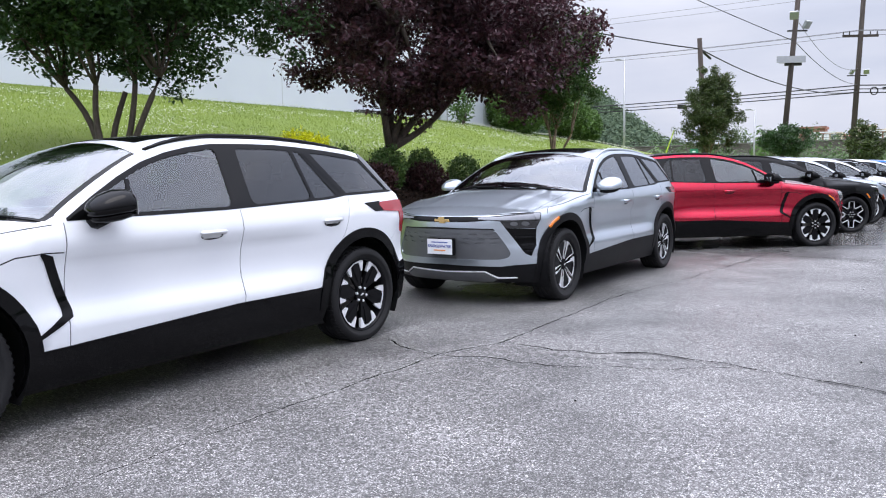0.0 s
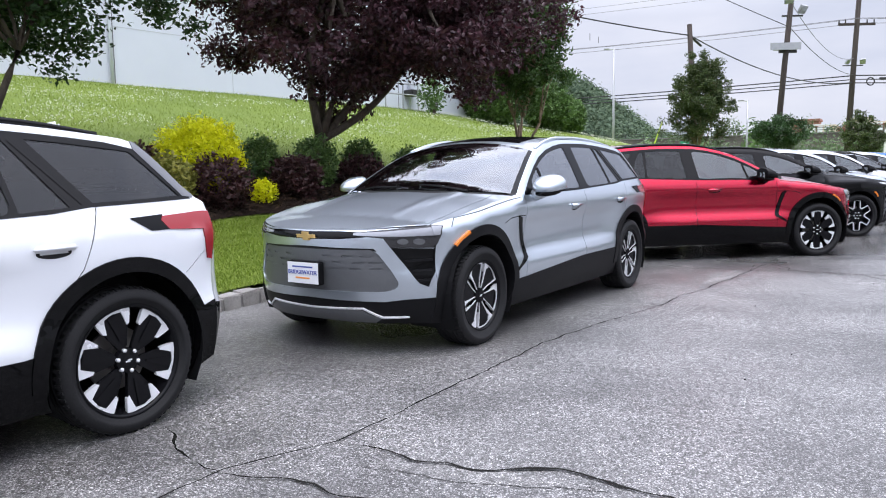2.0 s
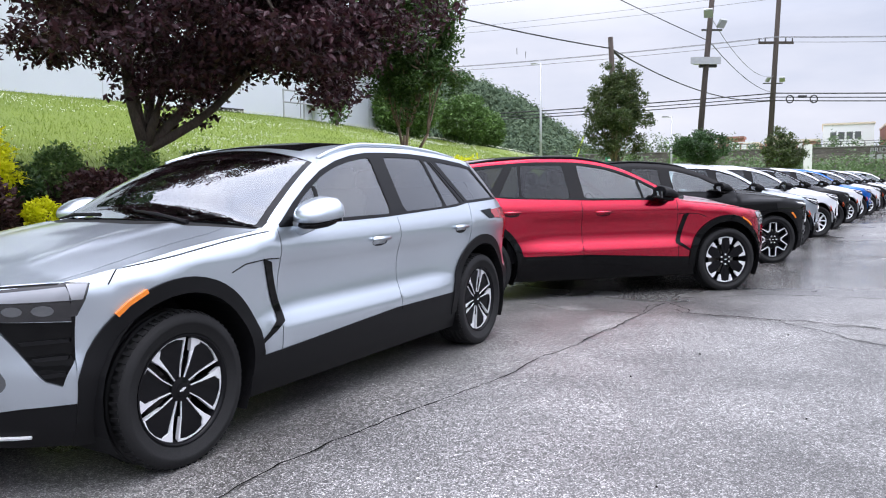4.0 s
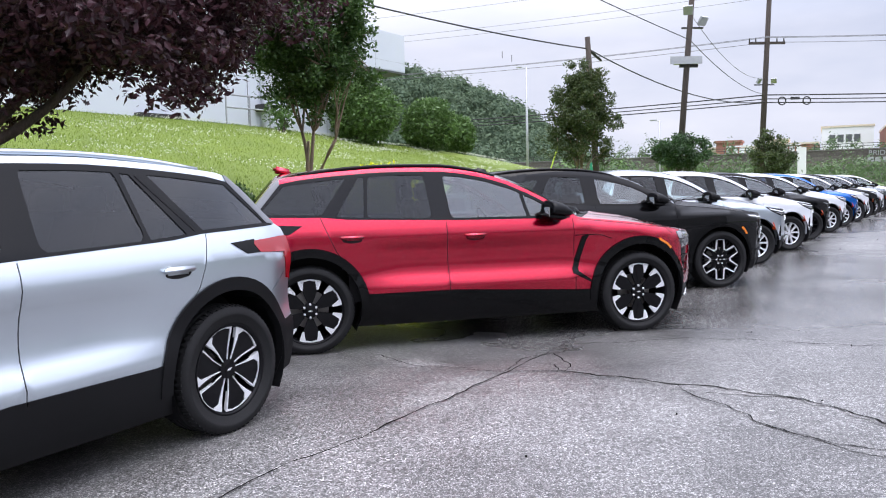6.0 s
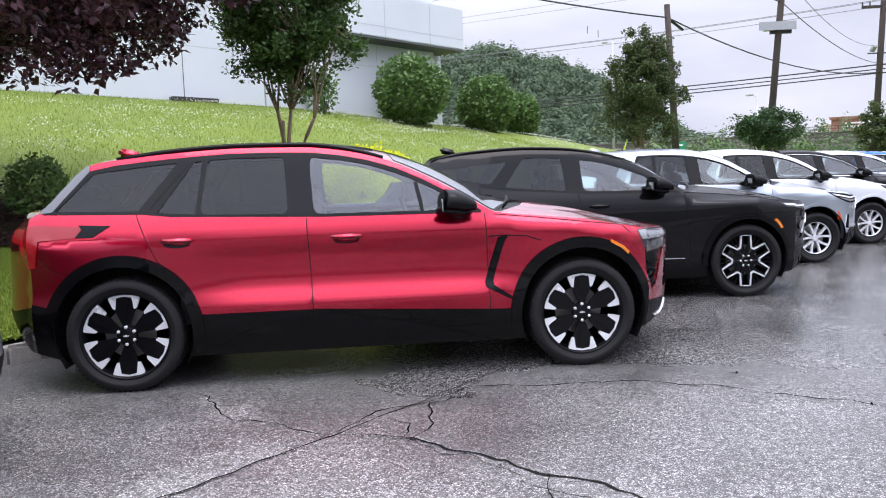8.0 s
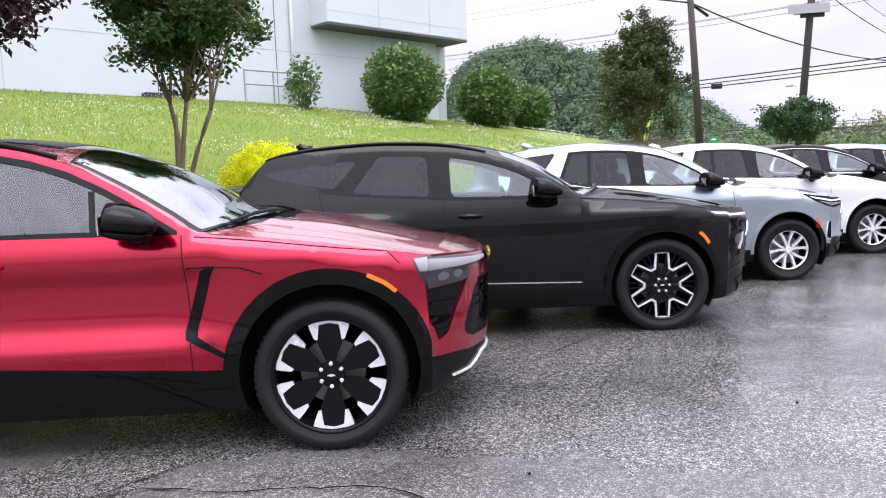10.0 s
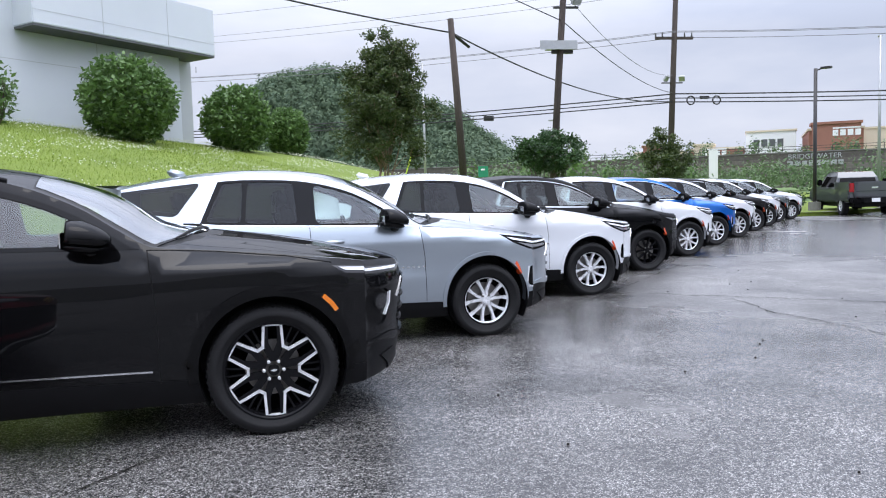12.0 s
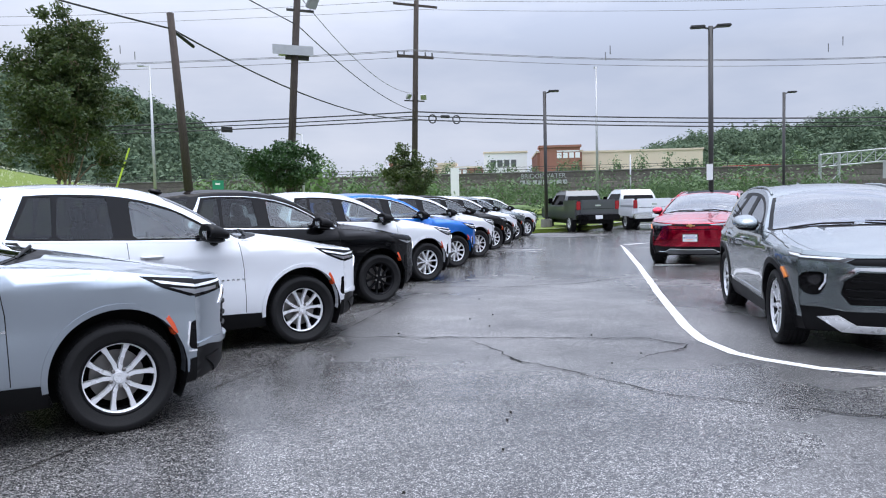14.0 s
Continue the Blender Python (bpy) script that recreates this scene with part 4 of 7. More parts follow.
        part("plate_lettering", boxed(px + 0.041, px + 0.043, -0.10, 0.10, pz + 0.040, pz + 0.050), M_PLATEBLUE, holder)
    # rear wiper fin and spoiler
    part("roof_fin", rounded(bmesh.new(), Matrix.LocRotScale((xr + 0.42, 0, top(xr + 0.42, 0).z + 0.03), Euler((0, radians(14), 0)), (0.17, 0.05, 0.07)), 2, 0.4), roof, car, smooth=True)
    return car


def arch_rows(x, zc, hole, ring, m="clad", a0=-8, a1=188):
    return [("arch_cladding", ring_arc(x, zc, hole - 0.02, ring, a0, a1), m, 0.012, x), (None, [(x + hole * math.cos(radians(a)), zc + hole * math.sin(radians(a))) for a in range(0, 360, 8)], None, 0)]


def roof_run(ze, xa, xb, drop, n=14):
    return [(xa + (xb - xa) * i / n, ze(xa + (xb - xa) * i / n) - drop) for i in range(n + 1)]


INSET = [(0.15, 0.12), (0.24, 0.06), (0.34, 0.025), (0.46, 0.004), (0.555, -0.004), (0.595, 0.010), (0.64, 0.034), (0.75, 0.050), (0.88, 0.036), (0.965, 0.004), (1.0, 0.002), (1.05, 0.014), (1.12, 0.042), (1.22, 0.094), (1.36, 0.168), (1.5, 0.242), (1.6, 0.297), (1.7, 0.36)]


# electric crossover: long wheelbase, raked screen, slim lamps
def ev_side(ze):
    zc = 0.400
    belt = [(-0.70, 1.105), (-1.75, 1.115), (-2.75, 1.150), (-2.95, 1.172), (-3.58, 1.19)]
    rows = [("fender", [(0.6, 0.2), (0.6, 1.3), (-0.66, 1.3), (-0.66, 0.2)], "paint", 0),
            ("front_door", [(-0.66, 0.42), (-0.66, 1.2), (-0.9, 1.8), (-1.90, 1.8), (-1.86, 0.42)], "paint", 0),
            ("rear_door", [(-1.86, 0.42), (-1.90, 1.8), (-2.9, 1.8), (-2.98, 1.18), (-2.88, 0.90), (-2.72, 0.70), (-2.62, 0.42)], "paint", 0),
            ("window_surround", belt + roof_run(ze, -3.34, -0.70, 0.036), "gloss", 0.003),
            ("front_window", soft([(-0.88, 1.13), (-1.83, 1.135)] + roof_run(ze, -1.86, -0.90, 0.07), 1), "glass", -0.002),
            ("rear_door_window", soft([(-2.00, 1.14), (-2.58, 1.158)] + roof_run(ze, -2.54, -2.03, 0.07), 1), "privacy", -0.002),
            ("door_quarter_window", [(-2.605, 1.16), (-2.85, 1.176), (-2.63, ze(-2.63) - 0.075), (-2.575, ze(-2.575) - 0.072)], "privacy", -0.002),
            ("pillar_edge", stroke([(-2.915, 1.19), (-2.665, 1.50)], 0.012), "clad", 0.006, "a"),
            ("quarter_window", [(-2.97, 1.192), (-3.50, 1.208)] + roof_run(ze, -3.28, -2.74, 0.07), "privacy", -0.002),
            ("spoiler_fin", [(-3.52, 1.205), (-3.31, ze(-3.31) - 0.05), (-3.31, 1.7), (-3.8, 1.7), (-3.60, 1.195)], "fin", 0.006),
            ("window_divider", stroke([(-1.10, 1.118), (-1.135, 1.325)], 0.026), "gloss", 0.004),
            ("rocker_cladding", [(-0.36, 0.2), (-0.36, 0.43), (-0.66, 0.44), (-1.8, 0.50), (-2.55, 0.50), (-2.75, 0.52), (-2.75, 0.2)], "clad", 0.006),
            ("rear_bumper_cladding", [(-3.44, 0.2), (-3.44, 0.56), (-3.8, 0.63), (-3.8, 0.2)], "clad", 0.006),
            ("front_bumper_cladding", [(0.30, 0.2), (0.36, 0.42), (0.6, 0.45), (0.6, 0.2)], "clad", 0.004)]
    for line in ([(-0.66, 0.44), (-0.665, 0.8), (-0.68, 1.1)], [(-1.86, 0.48), (-1.87, 0.8), (-1.88, 1.11)], [(-2.62, 0.50), (-2.70, 0.68), (-2.86, 0.88), (-2.97, 1.14), (-2.98, 1.17)], [(0.36, 0.92), (0.30, 0.98), (-0.3, 1.055), (-0.62, 1.09)], [(-3.46, 0.79), (-3.62, 0.90)]):
        rows.append(("panel_gap", stroke(line, 0.006), "seam", -0.004, line[0][0]))
    # near-black shapes paint the shade in the pockets behind the handles
    for x, z in ((-1.62, 0.962), (-2.72, 0.977)):
        rows.append(("handle_pocket", soft([(x - 0.10, z - 0.004), (x - 0.05, z - 0.03), (x + 0.05, z - 0.03), (x + 0.10, z - 0.004), (x + 0.05, z + 0.03), (x - 0.05, z + 0.03)], 1), "seam", -0.004, x))
    rows.append(("panel_gap", stroke([(-0.30, 0.90), (-0.40, 0.935), (-0.56, 0.945), (-0.66, 0.94)], 0.008), "seam", -0.004, "vent"))
    rows.append(("fender_vent", [(-0.535, 0.950), (-0.595, 0.928), (-0.688, 0.63), (-0.684, 0.592), (-0.49, 0.490), (-0.495, 0.515), (-0.628, 0.605), (-0.632, 0.635), (-0.548, 0.905), (-0.53, 0.934)], "gloss", 0.006))
    rows += [("tail_lamp", [(-3.20, 1.10), (-3.60, 1.118), (-3.8, 1.11), (-3.8, 0.82), (-3.64, 0.85), (-3.60, 1.02), (-3.26, 1.042)], "tail", 0.008),
             ("tail_lamp_edge", [(-3.14, 1.106), (-3.34, 1.116), (-3.32, 1.085), (-3.36, 1.036), (-3.25, 1.036)], "gloss", 0.006),
             ("headlamp", [(0.42, 0.935), (0.48, 0.80), (0.6, 0.78), (0.6, 0.955)], "lens", 0.0),
             ("light_signature", [(0.43, 0.932), (0.46, 0.868), (0.6, 0.866), (0.6, 0.94)], "lamp", 0.002),
             ("intake", [(0.485, 0.80), (0.6, 0.78), (0.6, 0.53), (0.498, 0.57)], "gloss", -0.004)]
    rows += arch_rows(0, zc, 0.44, 0.515) + arch_rows(-3.094, zc, 0.44, 0.515)
    rows.append(("side_marker", stroke([(0.20, 0.875), (0.285, 0.83), (0.335, 0.785)], 0.021), "amber", 0.018))
    return rows


def ev_over(Y, ze):
    e = lambda x, d: Y(x, ze(x)) - d
    screen = [(-0.34, -0.2), (-0.34, 0.2), (-0.42, 0.48), (-0.60, e(-0.60, 0.03)), (-0.9, e(-0.9, 0.045)), (-1.28, e(-1.28, 0.055)), (-1.33, 0.3), (-1.34, 0), (-1.33, -0.3), (-1.28, -e(-1.28, 0.055)), (-0.9, -e(-0.9, 0.045)), (-0.60, -e(-0.60, 0.03)), (-0.42, -0.48)]
    rows = [("bonnet", [(1.2, -1), (1.2, 1), (-0.66, 1), (-0.66, -1)], "paint", 0),
            ("a_pillar", [(-0.62, -1), (-0.62, 1), (-1.36, 1), (-1.36, -1)], "paint", 0),
            ("cowl", [(-0.24, -0.3), (-0.24, 0.3), (-0.36, 0.60), (-0.56, e(-0.56, 0.02)), (-0.66, e(-0.66, 0.02)), (-0.66, -e(-0.66, 0.02)), (-0.56, -e(-0.56, 0.02)), (-0.36, -0.60)], "clad", -0.006),
            ("screen_frit", [(x, y * 1.02) for x, y in screen], "gloss", -0.001),
            ("windscreen", [(x * 0.99 - 0.008, y * 0.965) for x, y in screen], "screen", 0.001),
            ("rear_window", [(-3.37, -0.58), (-3.37, 0.58), (-3.62, 0.64), (-3.62, -0.64)], "gloss", 0.002),
            ("sunroof", [(-1.42, -0.5), (-1.42, 0.5), (-2.7, 0.5), (-2.7, -0.5)], "gloss", 0.002)]
    for s in (-1, 1):
        rows.append(("panel_gap", stroke([(0.62, s * 0.78), (0.35, s * 0.83), (0, s * 0.83), (-0.35, s * 0.80), (-0.50, s * 0.76)], 0.006), "seam", -0.004, s))
    return rows


EV = dict(wb=3.094, R=0.382, rim=0.288, arch=0.44, sill=0.215, step=0.055, xf=0.50, xr=-3.68, pf=2.7, pr=2.8, cowl=-0.34, belt=1.11, seat=-1.55,
          top=[(0.50, 0.944), (0.38, 0.968), (0.2, 1.0), (0, 1.035), (-0.3, 1.07), (-0.60, 1.105), (-0.75, 1.19), (-1.0, 1.335), (-1.3, 1.475), (-1.6, 1.555), (-1.9, 1.59), (-2.3, 1.595), (-2.8, 1.57), (-3.1, 1.54), (-3.28, 1.518), (-3.34, 1.495), (-3.42, 1.41), (-3.50, 1.315), (-3.58, 1.225), (-3.68, 1.165)],
          half=[(0.55, 0.86), (0.42, 0.915), (0.2, 0.965), (0, 0.985), (-0.5, 0.985), (-1.5, 0.985), (-2.6, 0.985), (-3.1, 0.985), (-3.45, 0.965), (-3.70, 0.91)],
          inset=INSET, crown=[(0.9, 0.01), (0.5, 0.045), (0, 0.07), (-0.4, 0.09), (-0.8, 0.125), (-1.3, 0.085), (-1.8, 0.055), (-2.6, 0.05), (-3.7, 0.05)],
          nose=[(0.2, 0.74), (0.32, 0.84), (0.5, 0.87), (0.75, 0.885), (0.86, 0.88), (0.93, 0.84), (1.0, 0.80)], tail=[(0.2, -3.88), (0.35, -4.0), (0.55, -4.06), (0.9, -4.04), (1.08, -3.98), (1.16, -3.88), (1.3, -3.82), (1.44, -3.78), (1.5, -3.76)],
          x_max=0.9, x_min=-3.90, hood_rib=0.012, droop=0.25, mirror=(-0.92, 1.165), mirror_mat=None, handles=[(-1.62, 0.975), (-2.72, 0.99)], handle_mat=None,
          rails=(-1.35, -3.15), rail_mat=None, badge=0.865, plate=0.60, gold=True, side=ev_side, over=ev_over,
          front=[("light_bar", [(0, 0.845), (0.30, 0.85), (0.56, 0.87), (0.56, 0.895), (0.3, 0.905), (0, 0.90)], "gloss", -0.004),
                 ("headlamp", [(0.44, 0.872), (0.60, 0.855), (0.64, 0.79), (0.95, 0.775), (0.95, 0.955), (0.7, 0.925), (0.44, 0.90)], "lens", 0.0),
                 ("lamp_reflector", soft([(0.68, 0.850), (0.68, 0.812), (0.74, 0.808), (0.74, 0.850)], 1), "trim", 0.002, "a"),
                 ("lamp_reflector", soft([(0.765, 0.850), (0.765, 0.808), (0.825, 0.804), (0.825, 0.850)], 1), "trim", 0.002, "b"),
                 ("light_signature", [(0.40, 0.878), (0.60, 0.868), (0.72, 0.866), (0.95, 0.868), (0.95, 0.935), (0.76, 0.915), (0.58, 0.900), (0.40, 0.894)], "lamp", 0.003),
                 ("bonnet_gap", [(0, 0.908), (0.42, 0.912), (0.82, 0.932), (0.82, 0.942), (0.42, 0.923), (0, 0.919)], "seam", -0.004),
                 ("intake", [(0.64, 0.79), (0.72, 0.66), (0.80, 0.53), (0.845, 0.505), (0.872, 0.60), (0.885, 0.775)], "gloss", -0.012),
                 ("intake_slat", [(0.72, 0.70), (0.73, 0.685), (0.855, 0.69), (0.855, 0.705)], "clad", 0.004, "a"),
                 ("intake_slat", [(0.76, 0.63), (0.77, 0.615), (0.855, 0.62), (0.855, 0.635)], "clad", 0.004, "b"),
                 ("intake_slat", [(0.79, 0.56), (0.80, 0.545), (0.855, 0.55), (0.855, 0.565)], "clad", 0.004, "c"),
                 ("grille_gap", [(0, 0.795), (0.54, 0.785), (0.56, 0.765), (0, 0.772)], "seam", -0.01),
                 ("grille_panel", soft([(-0.55, 0.775), (0.55, 0.775), (0.66, 0.60), (0.70, 0.515), (0.62, 0.475), (-0.62, 0.475), (-0.70, 0.515), (-0.66, 0.60)], 1), "grille", -0.010, "mid"),
                 ("lower_grille", [(0, 0.20), (0, 0.415), (0.60, 0.405), (0.72, 0.42), (0.95, 0.43), (0.95, 0.20)], "clad", -0.004),
                 ("skid_plate", [(0, 0.25), (0, 0.335), (0.42, 0.345), (0.55, 0.28), (0.50, 0.25)], "trim", 0.008),
                 ("chrome_strip", [(0, 0.338), (0.44, 0.350), (0.56, 0.285), (0.72, 0.287), (0.72, 0.294), (0.565, 0.294), (0.447, 0.360), (0, 0.346)], "alloy", 0.010)]
          + [("grille_dimple", soft([(x, z), (x + 0.09, z + 0.004), (x + 0.10, z - 0.012), (x + 0.01, z - 0.016)], 1), "grille", -0.018, "%.2f%.2f" % (x, z)) for z, row in ((0.735, (0.14, 0.30, 0.44)), (0.69, (0.08, 0.22, 0.38, 0.5)), (0.645, (0.20, 0.36, 0.5))) for x in row],
          rear=[("tail_lamp", [(0.35, 1.07), (0.97, 1.11), (0.97, 0.82), (0.88, 0.84), (0.82, 1.0), (0.35, 1.03)], "tail", 0.004),
                ("rear_bumper", [(0, 0.2), (0, 0.52), (0.7, 0.54), (0.95, 0.60), (0.95, 0.2)], "clad", 0.004)])


# mid-size petrol crossover
def gas_side(ze):
    wb, zc = 2.863, 0.40
    belt = [(-0.70, 1.115), (-1.7, 1.135), (-2.55, 1.20), (-2.78, 1.235)]
    rows = [("fender", [(0.7, 0.2), (0.7, 1.3), (-0.62, 1.3), (-0.62, 0.2)], "paint", 0),
            ("front_door", [(-0.62, 0.34), (-0.62, 1.2), (-0.9, 1.8), (-1.76, 1.8), (-1.74, 0.34)], "paint", 0),
            ("rear_door", [(-1.74, 0.34), (-1.76, 1.8), (-2.5, 1.8), (-2.78, 1.2), (-2.66, 0.95), (-2.50, 0.72), (-2.42, 0.34)], "paint", 0),
            ("window_surround", belt + roof_run(ze, -2.62, -0.74, 0.05), "gloss", 0.003),
            ("front_window", soft([(-0.92, 1.145), (-1.70, 1.155)] + roof_run(ze, -1.71, -0.98, 0.085), 1), "glass", -0.002),
            ("rear_door_window", soft([(-1.88, 1.165), (-2.52, 1.215)] + roof_run(ze, -2.30, -1.90, 0.085), 1), "privacy", -0.002),
            ("quarter_window", soft([(-2.66, 1.25), (-3.10, 1.34), (-3.28, 1.40), (-2.9, 1.445), (-2.46, 1.485)], 1), "privacy", 0.002),
            ("rocker_cladding", [(-0.36, 0.2), (-0.36, 0.36), (-0.62, 0.37), (-1.7, 0.40), (-2.45, 0.42), (-2.45, 0.2)], "clad", 0.006),
            ("rocker_strip", [(-0.66, 0.425), (-0.66, 0.435), (-1.7, 0.455), (-2.4, 0.47), (-2.4, 0.46), (-1.7, 0.445)], "chrome", 0.008),
            ("rear_bumper_cladding", [(-3.2, 0.2), (-3.2, 0.46), (-3.7, 0.52), (-3.7, 0.2)], "clad", 0.006),
            ("front_bumper_cladding", [(0.34, 0.2), (0.38, 0.36), (0.7, 0.36), (0.7, 0.2)], "clad", 0.004)]
    for line in ([(-0.62, 0.36), (-0.625, 0.8), (-0.66, 1.11)], [(-1.74, 0.40), (-1.745, 0.8), (-1.76, 1.13)], [(-2.43, 0.42), (-2.50, 0.68), (-2.66, 0.9), (-2.77, 1.16), (-2.78, 1.22)], [(0.36, 0.99), (0.1, 1.04), (-0.3, 1.085), (-0.66, 1.11)]):
        rows.append(("panel_gap", stroke(line, 0.006), "seam", -0.004, line[0][0]))
    rows += [("tail_lamp", [(-3.10, 1.10), (-3.16, 1.03), (-3.7, 1.02), (-3.7, 1.12)], "tail", 0.006),
             ("daytime_lamp", [(0.36, 0.972), (0.7, 0.945), (0.7, 0.905), (0.44, 0.922)], "lens", 0.002),
             ("light_signature", [(0.40, 0.960), (0.7, 0.936), (0.7, 0.918), (0.44, 0.940)], "alloy", 0.006)]
    rows += arch_rows(0, zc, 0.42, 0.48, "arch") + arch_rows(-wb, zc, 0.42, 0.48, "arch")
    rows.append(("side_marker", stroke([(0.30, 0.80), (0.345, 0.755), (0.375, 0.71)], 0.027), "amber", 0.018))
    return rows


def gas_over(Y, ze):
    e = lambda x, d: Y(x, ze(x)) - d
    screen = [(-0.36, -0.2), (-0.36, 0.2), (-0.44, 0.48), (-0.62, e(-0.62, 0.03)), (-0.9, e(-0.9, 0.045)), (-1.26, e(-1.26, 0.055)), (-1.31, 0.3), (-1.32, 0), (-1.31, -0.3), (-1.26, -e(-1.26, 0.055)), (-0.9, -e(-0.9, 0.045)), (-0.62, -e(-0.62, 0.03)), (-0.44, -0.48)]
    rows = [("bonnet", [(1.2, -1), (1.2, 1), (-0.66, 1), (-0.66, -1)], "paint", 0),
            ("a_pillar", [(-0.64, -1), (-0.64, 1), (-1.34, 1), (-1.34, -1)], "paint", 0),
            ("cowl", [(-0.26, -0.3), (-0.26, 0.3), (-0.38, 0.60), (-0.58, e(-0.58, 0.02)), (-0.68, e(-0.68, 0.02)), (-0.68, -e(-0.68, 0.02)), (-0.58, -e(-0.58, 0.02)), (-0.38, -0.60)], "clad", -0.006),
            ("screen_frit", [(x, y * 1.02) for x, y in screen], "gloss", -0.001),
            ("windscreen", [(x * 0.99 - 0.008, y * 0.965) for x, y in screen], "screen", 0.001)]
    rows.append(("rear_window", [(-3.30, -0.56), (-3.30, 0.56), (-3.56, 0.62), (-3.56, -0.62)], "gloss", 0.002))
    for s in (-1, 1):
        rows.append(("panel_gap", stroke([(0.66, s * 0.74), (0.35, s * 0.81), (0, s * 0.82), (-0.35, s * 0.80), (-0.52, s * 0.76)], 0.006), "seam", -0.004, s))
    return rows


GAS_FRONT = [("upper_grille", [(0, 0.845), (0.50, 0.86), (0.56, 0.885), (0.48, 0.925), (0, 0.93)], "gloss", -0.012),
             ("daytime_lamp", [(0.48, 0.925), (0.58, 0.885), (0.97, 0.905), (0.97, 0.955)], "lens", 0.001),
             ("light_signature", [(0.55, 0.925), (0.60, 0.91), (0.97, 0.925), (0.97, 0.94)], "alloy", 0.005),
             ("chrome_bar", [(0, 0.80), (0.46, 0.815), (0.60, 0.72), (0.62, 0.73), (0.49, 0.842), (0, 0.842)], "chrome", 0.006),
             ("main_grille", [(0, 0.50), (0.52, 0.50), (0.59, 0.60), (0.57, 0.72), (0.46, 0.80), (0, 0.79)], "gloss", -0.014),
             ("grille_bar", [(0, 0.715), (0.52, 0.725), (0.53, 0.712), (0, 0.70)], "clad", 0.0, "a"),
             ("grille_bar", [(0, 0.635), (0.55, 0.645), (0.55, 0.632), (0, 0.62)], "clad", 0.0, "b"),
             ("grille_bar", [(0, 0.56), (0.54, 0.57), (0.53, 0.557), (0, 0.545)], "clad", 0.0, "c"),
             ("lamp_pocket", soft([(0.68, 0.79), (0.80, 0.80), (0.88, 0.76), (0.88, 0.62), (0.78, 0.56), (0.70, 0.61)], 1, 0.05), "gloss", -0.012),
             ("headlamp", soft([(0.71, 0.76), (0.80, 0.77), (0.82, 0.69), (0.74, 0.66)], 1), "lens", 0.0),
             ("lamp_edge", stroke([(0.695, 0.775), (0.70, 0.70), (0.735, 0.63)], 0.012), "alloy", 0.004),
             ("lower_trim", [(0.60, 0.505), (0.70, 0.515), (0.90, 0.48), (0.97, 0.50), (0.97, 0.47), (0.72, 0.48), (0.55, 0.455), (0, 0.45), (0, 0.49), (0.52, 0.49)], "paint", 0.012),
             ("lower_grille", [(0, 0.20), (0, 0.44), (0.55, 0.44), (0.72, 0.47), (0.97, 0.46), (0.97, 0.20)], "clad", -0.004),
             ("skid_plate", [(0, 0.235), (0, 0.30), (0.46, 0.31), (0.60, 0.40), (0.74, 0.375), (0.56, 0.245)], "skid", 0.008)]
GAS_REAR = [("rear_window", [(0, 1.20), (0.62, 1.20), (0.54, 1.46), (0, 1.46)], "privacy", -0.004), ("tail_lamp", [(0.30, 1.06), (0.95, 1.12), (0.95, 1.0), (0.35, 1.02)], "tail", 0.004), ("rear_bumper", [(0, 0.2), (0, 0.5), (0.95, 0.54), (0.95, 0.2)], "clad", 0.004)]
GAS = dict(EV, wb=2.863,
           inset=[(0.15, 0.13), (0.24, 0.07), (0.34, 0.036), (0.46, 0.020), (0.58, 0.010), (0.70, 0.002), (0.80, 0.0), (0.88, 0.003), (0.95, 0.008), (1.0, 0.015), (1.06, 0.028), (1.12, 0.05), (1.22, 0.098), (1.36, 0.170), (1.5, 0.242), (1.6, 0.297), (1.7, 0.36)], R=0.382, rim=0.284, arch=0.42, sill=0.22, xf=0.56, xr=-3.45, pf=3.0, cowl=-0.36, belt=1.13, seat=-1.5,
           top=[(0.56, 0.985), (0.4, 1.01), (0.2, 1.035), (0, 1.06), (-0.3, 1.09), (-0.62, 1.12), (-0.8, 1.215), (-1.0, 1.345), (-1.3, 1.475), (-1.6, 1.55), (-1.9, 1.585), (-2.3, 1.60), (-2.8, 1.575), (-3.1, 1.54), (-3.22, 1.515), (-3.29, 1.46), (-3.37, 1.36), (-3.45, 1.265)],
           half=[(0.60, 0.86), (0.45, 0.91), (0.2, 0.955), (0, 0.972), (-0.5, 0.970), (-1.5, 0.965), (-2.4, 0.972), (-2.9, 0.972), (-3.2, 0.95), (-3.47, 0.90)],
           nose=[(0.2, 0.78), (0.3, 0.86), (0.5, 0.90), (0.78, 0.93), (0.88, 0.92), (0.96, 0.88), (1.05, 0.84)], tail=[(0.2, -3.70), (0.35, -3.86), (0.6, -3.94), (0.95, -3.92), (1.10, -3.86), (1.2, -3.74), (1.45, -3.66), (1.56, -3.70), (1.65, -3.66)],
           x_max=0.95, x_min=-3.75, mirror=(-0.99, 1.185), mirror_mat=M_GLOSS, handles=[(-1.55, 0.995), (-2.52, 1.02)], handle_mat=M_GLOSS, rails=(-1.4, -3.25), rail_mat=M_GLOSS, badge=0.89, plate=0.62, gold=False,
           side=gas_side, over=gas_over, front=GAS_FRONT, rear=GAS_REAR[1:])


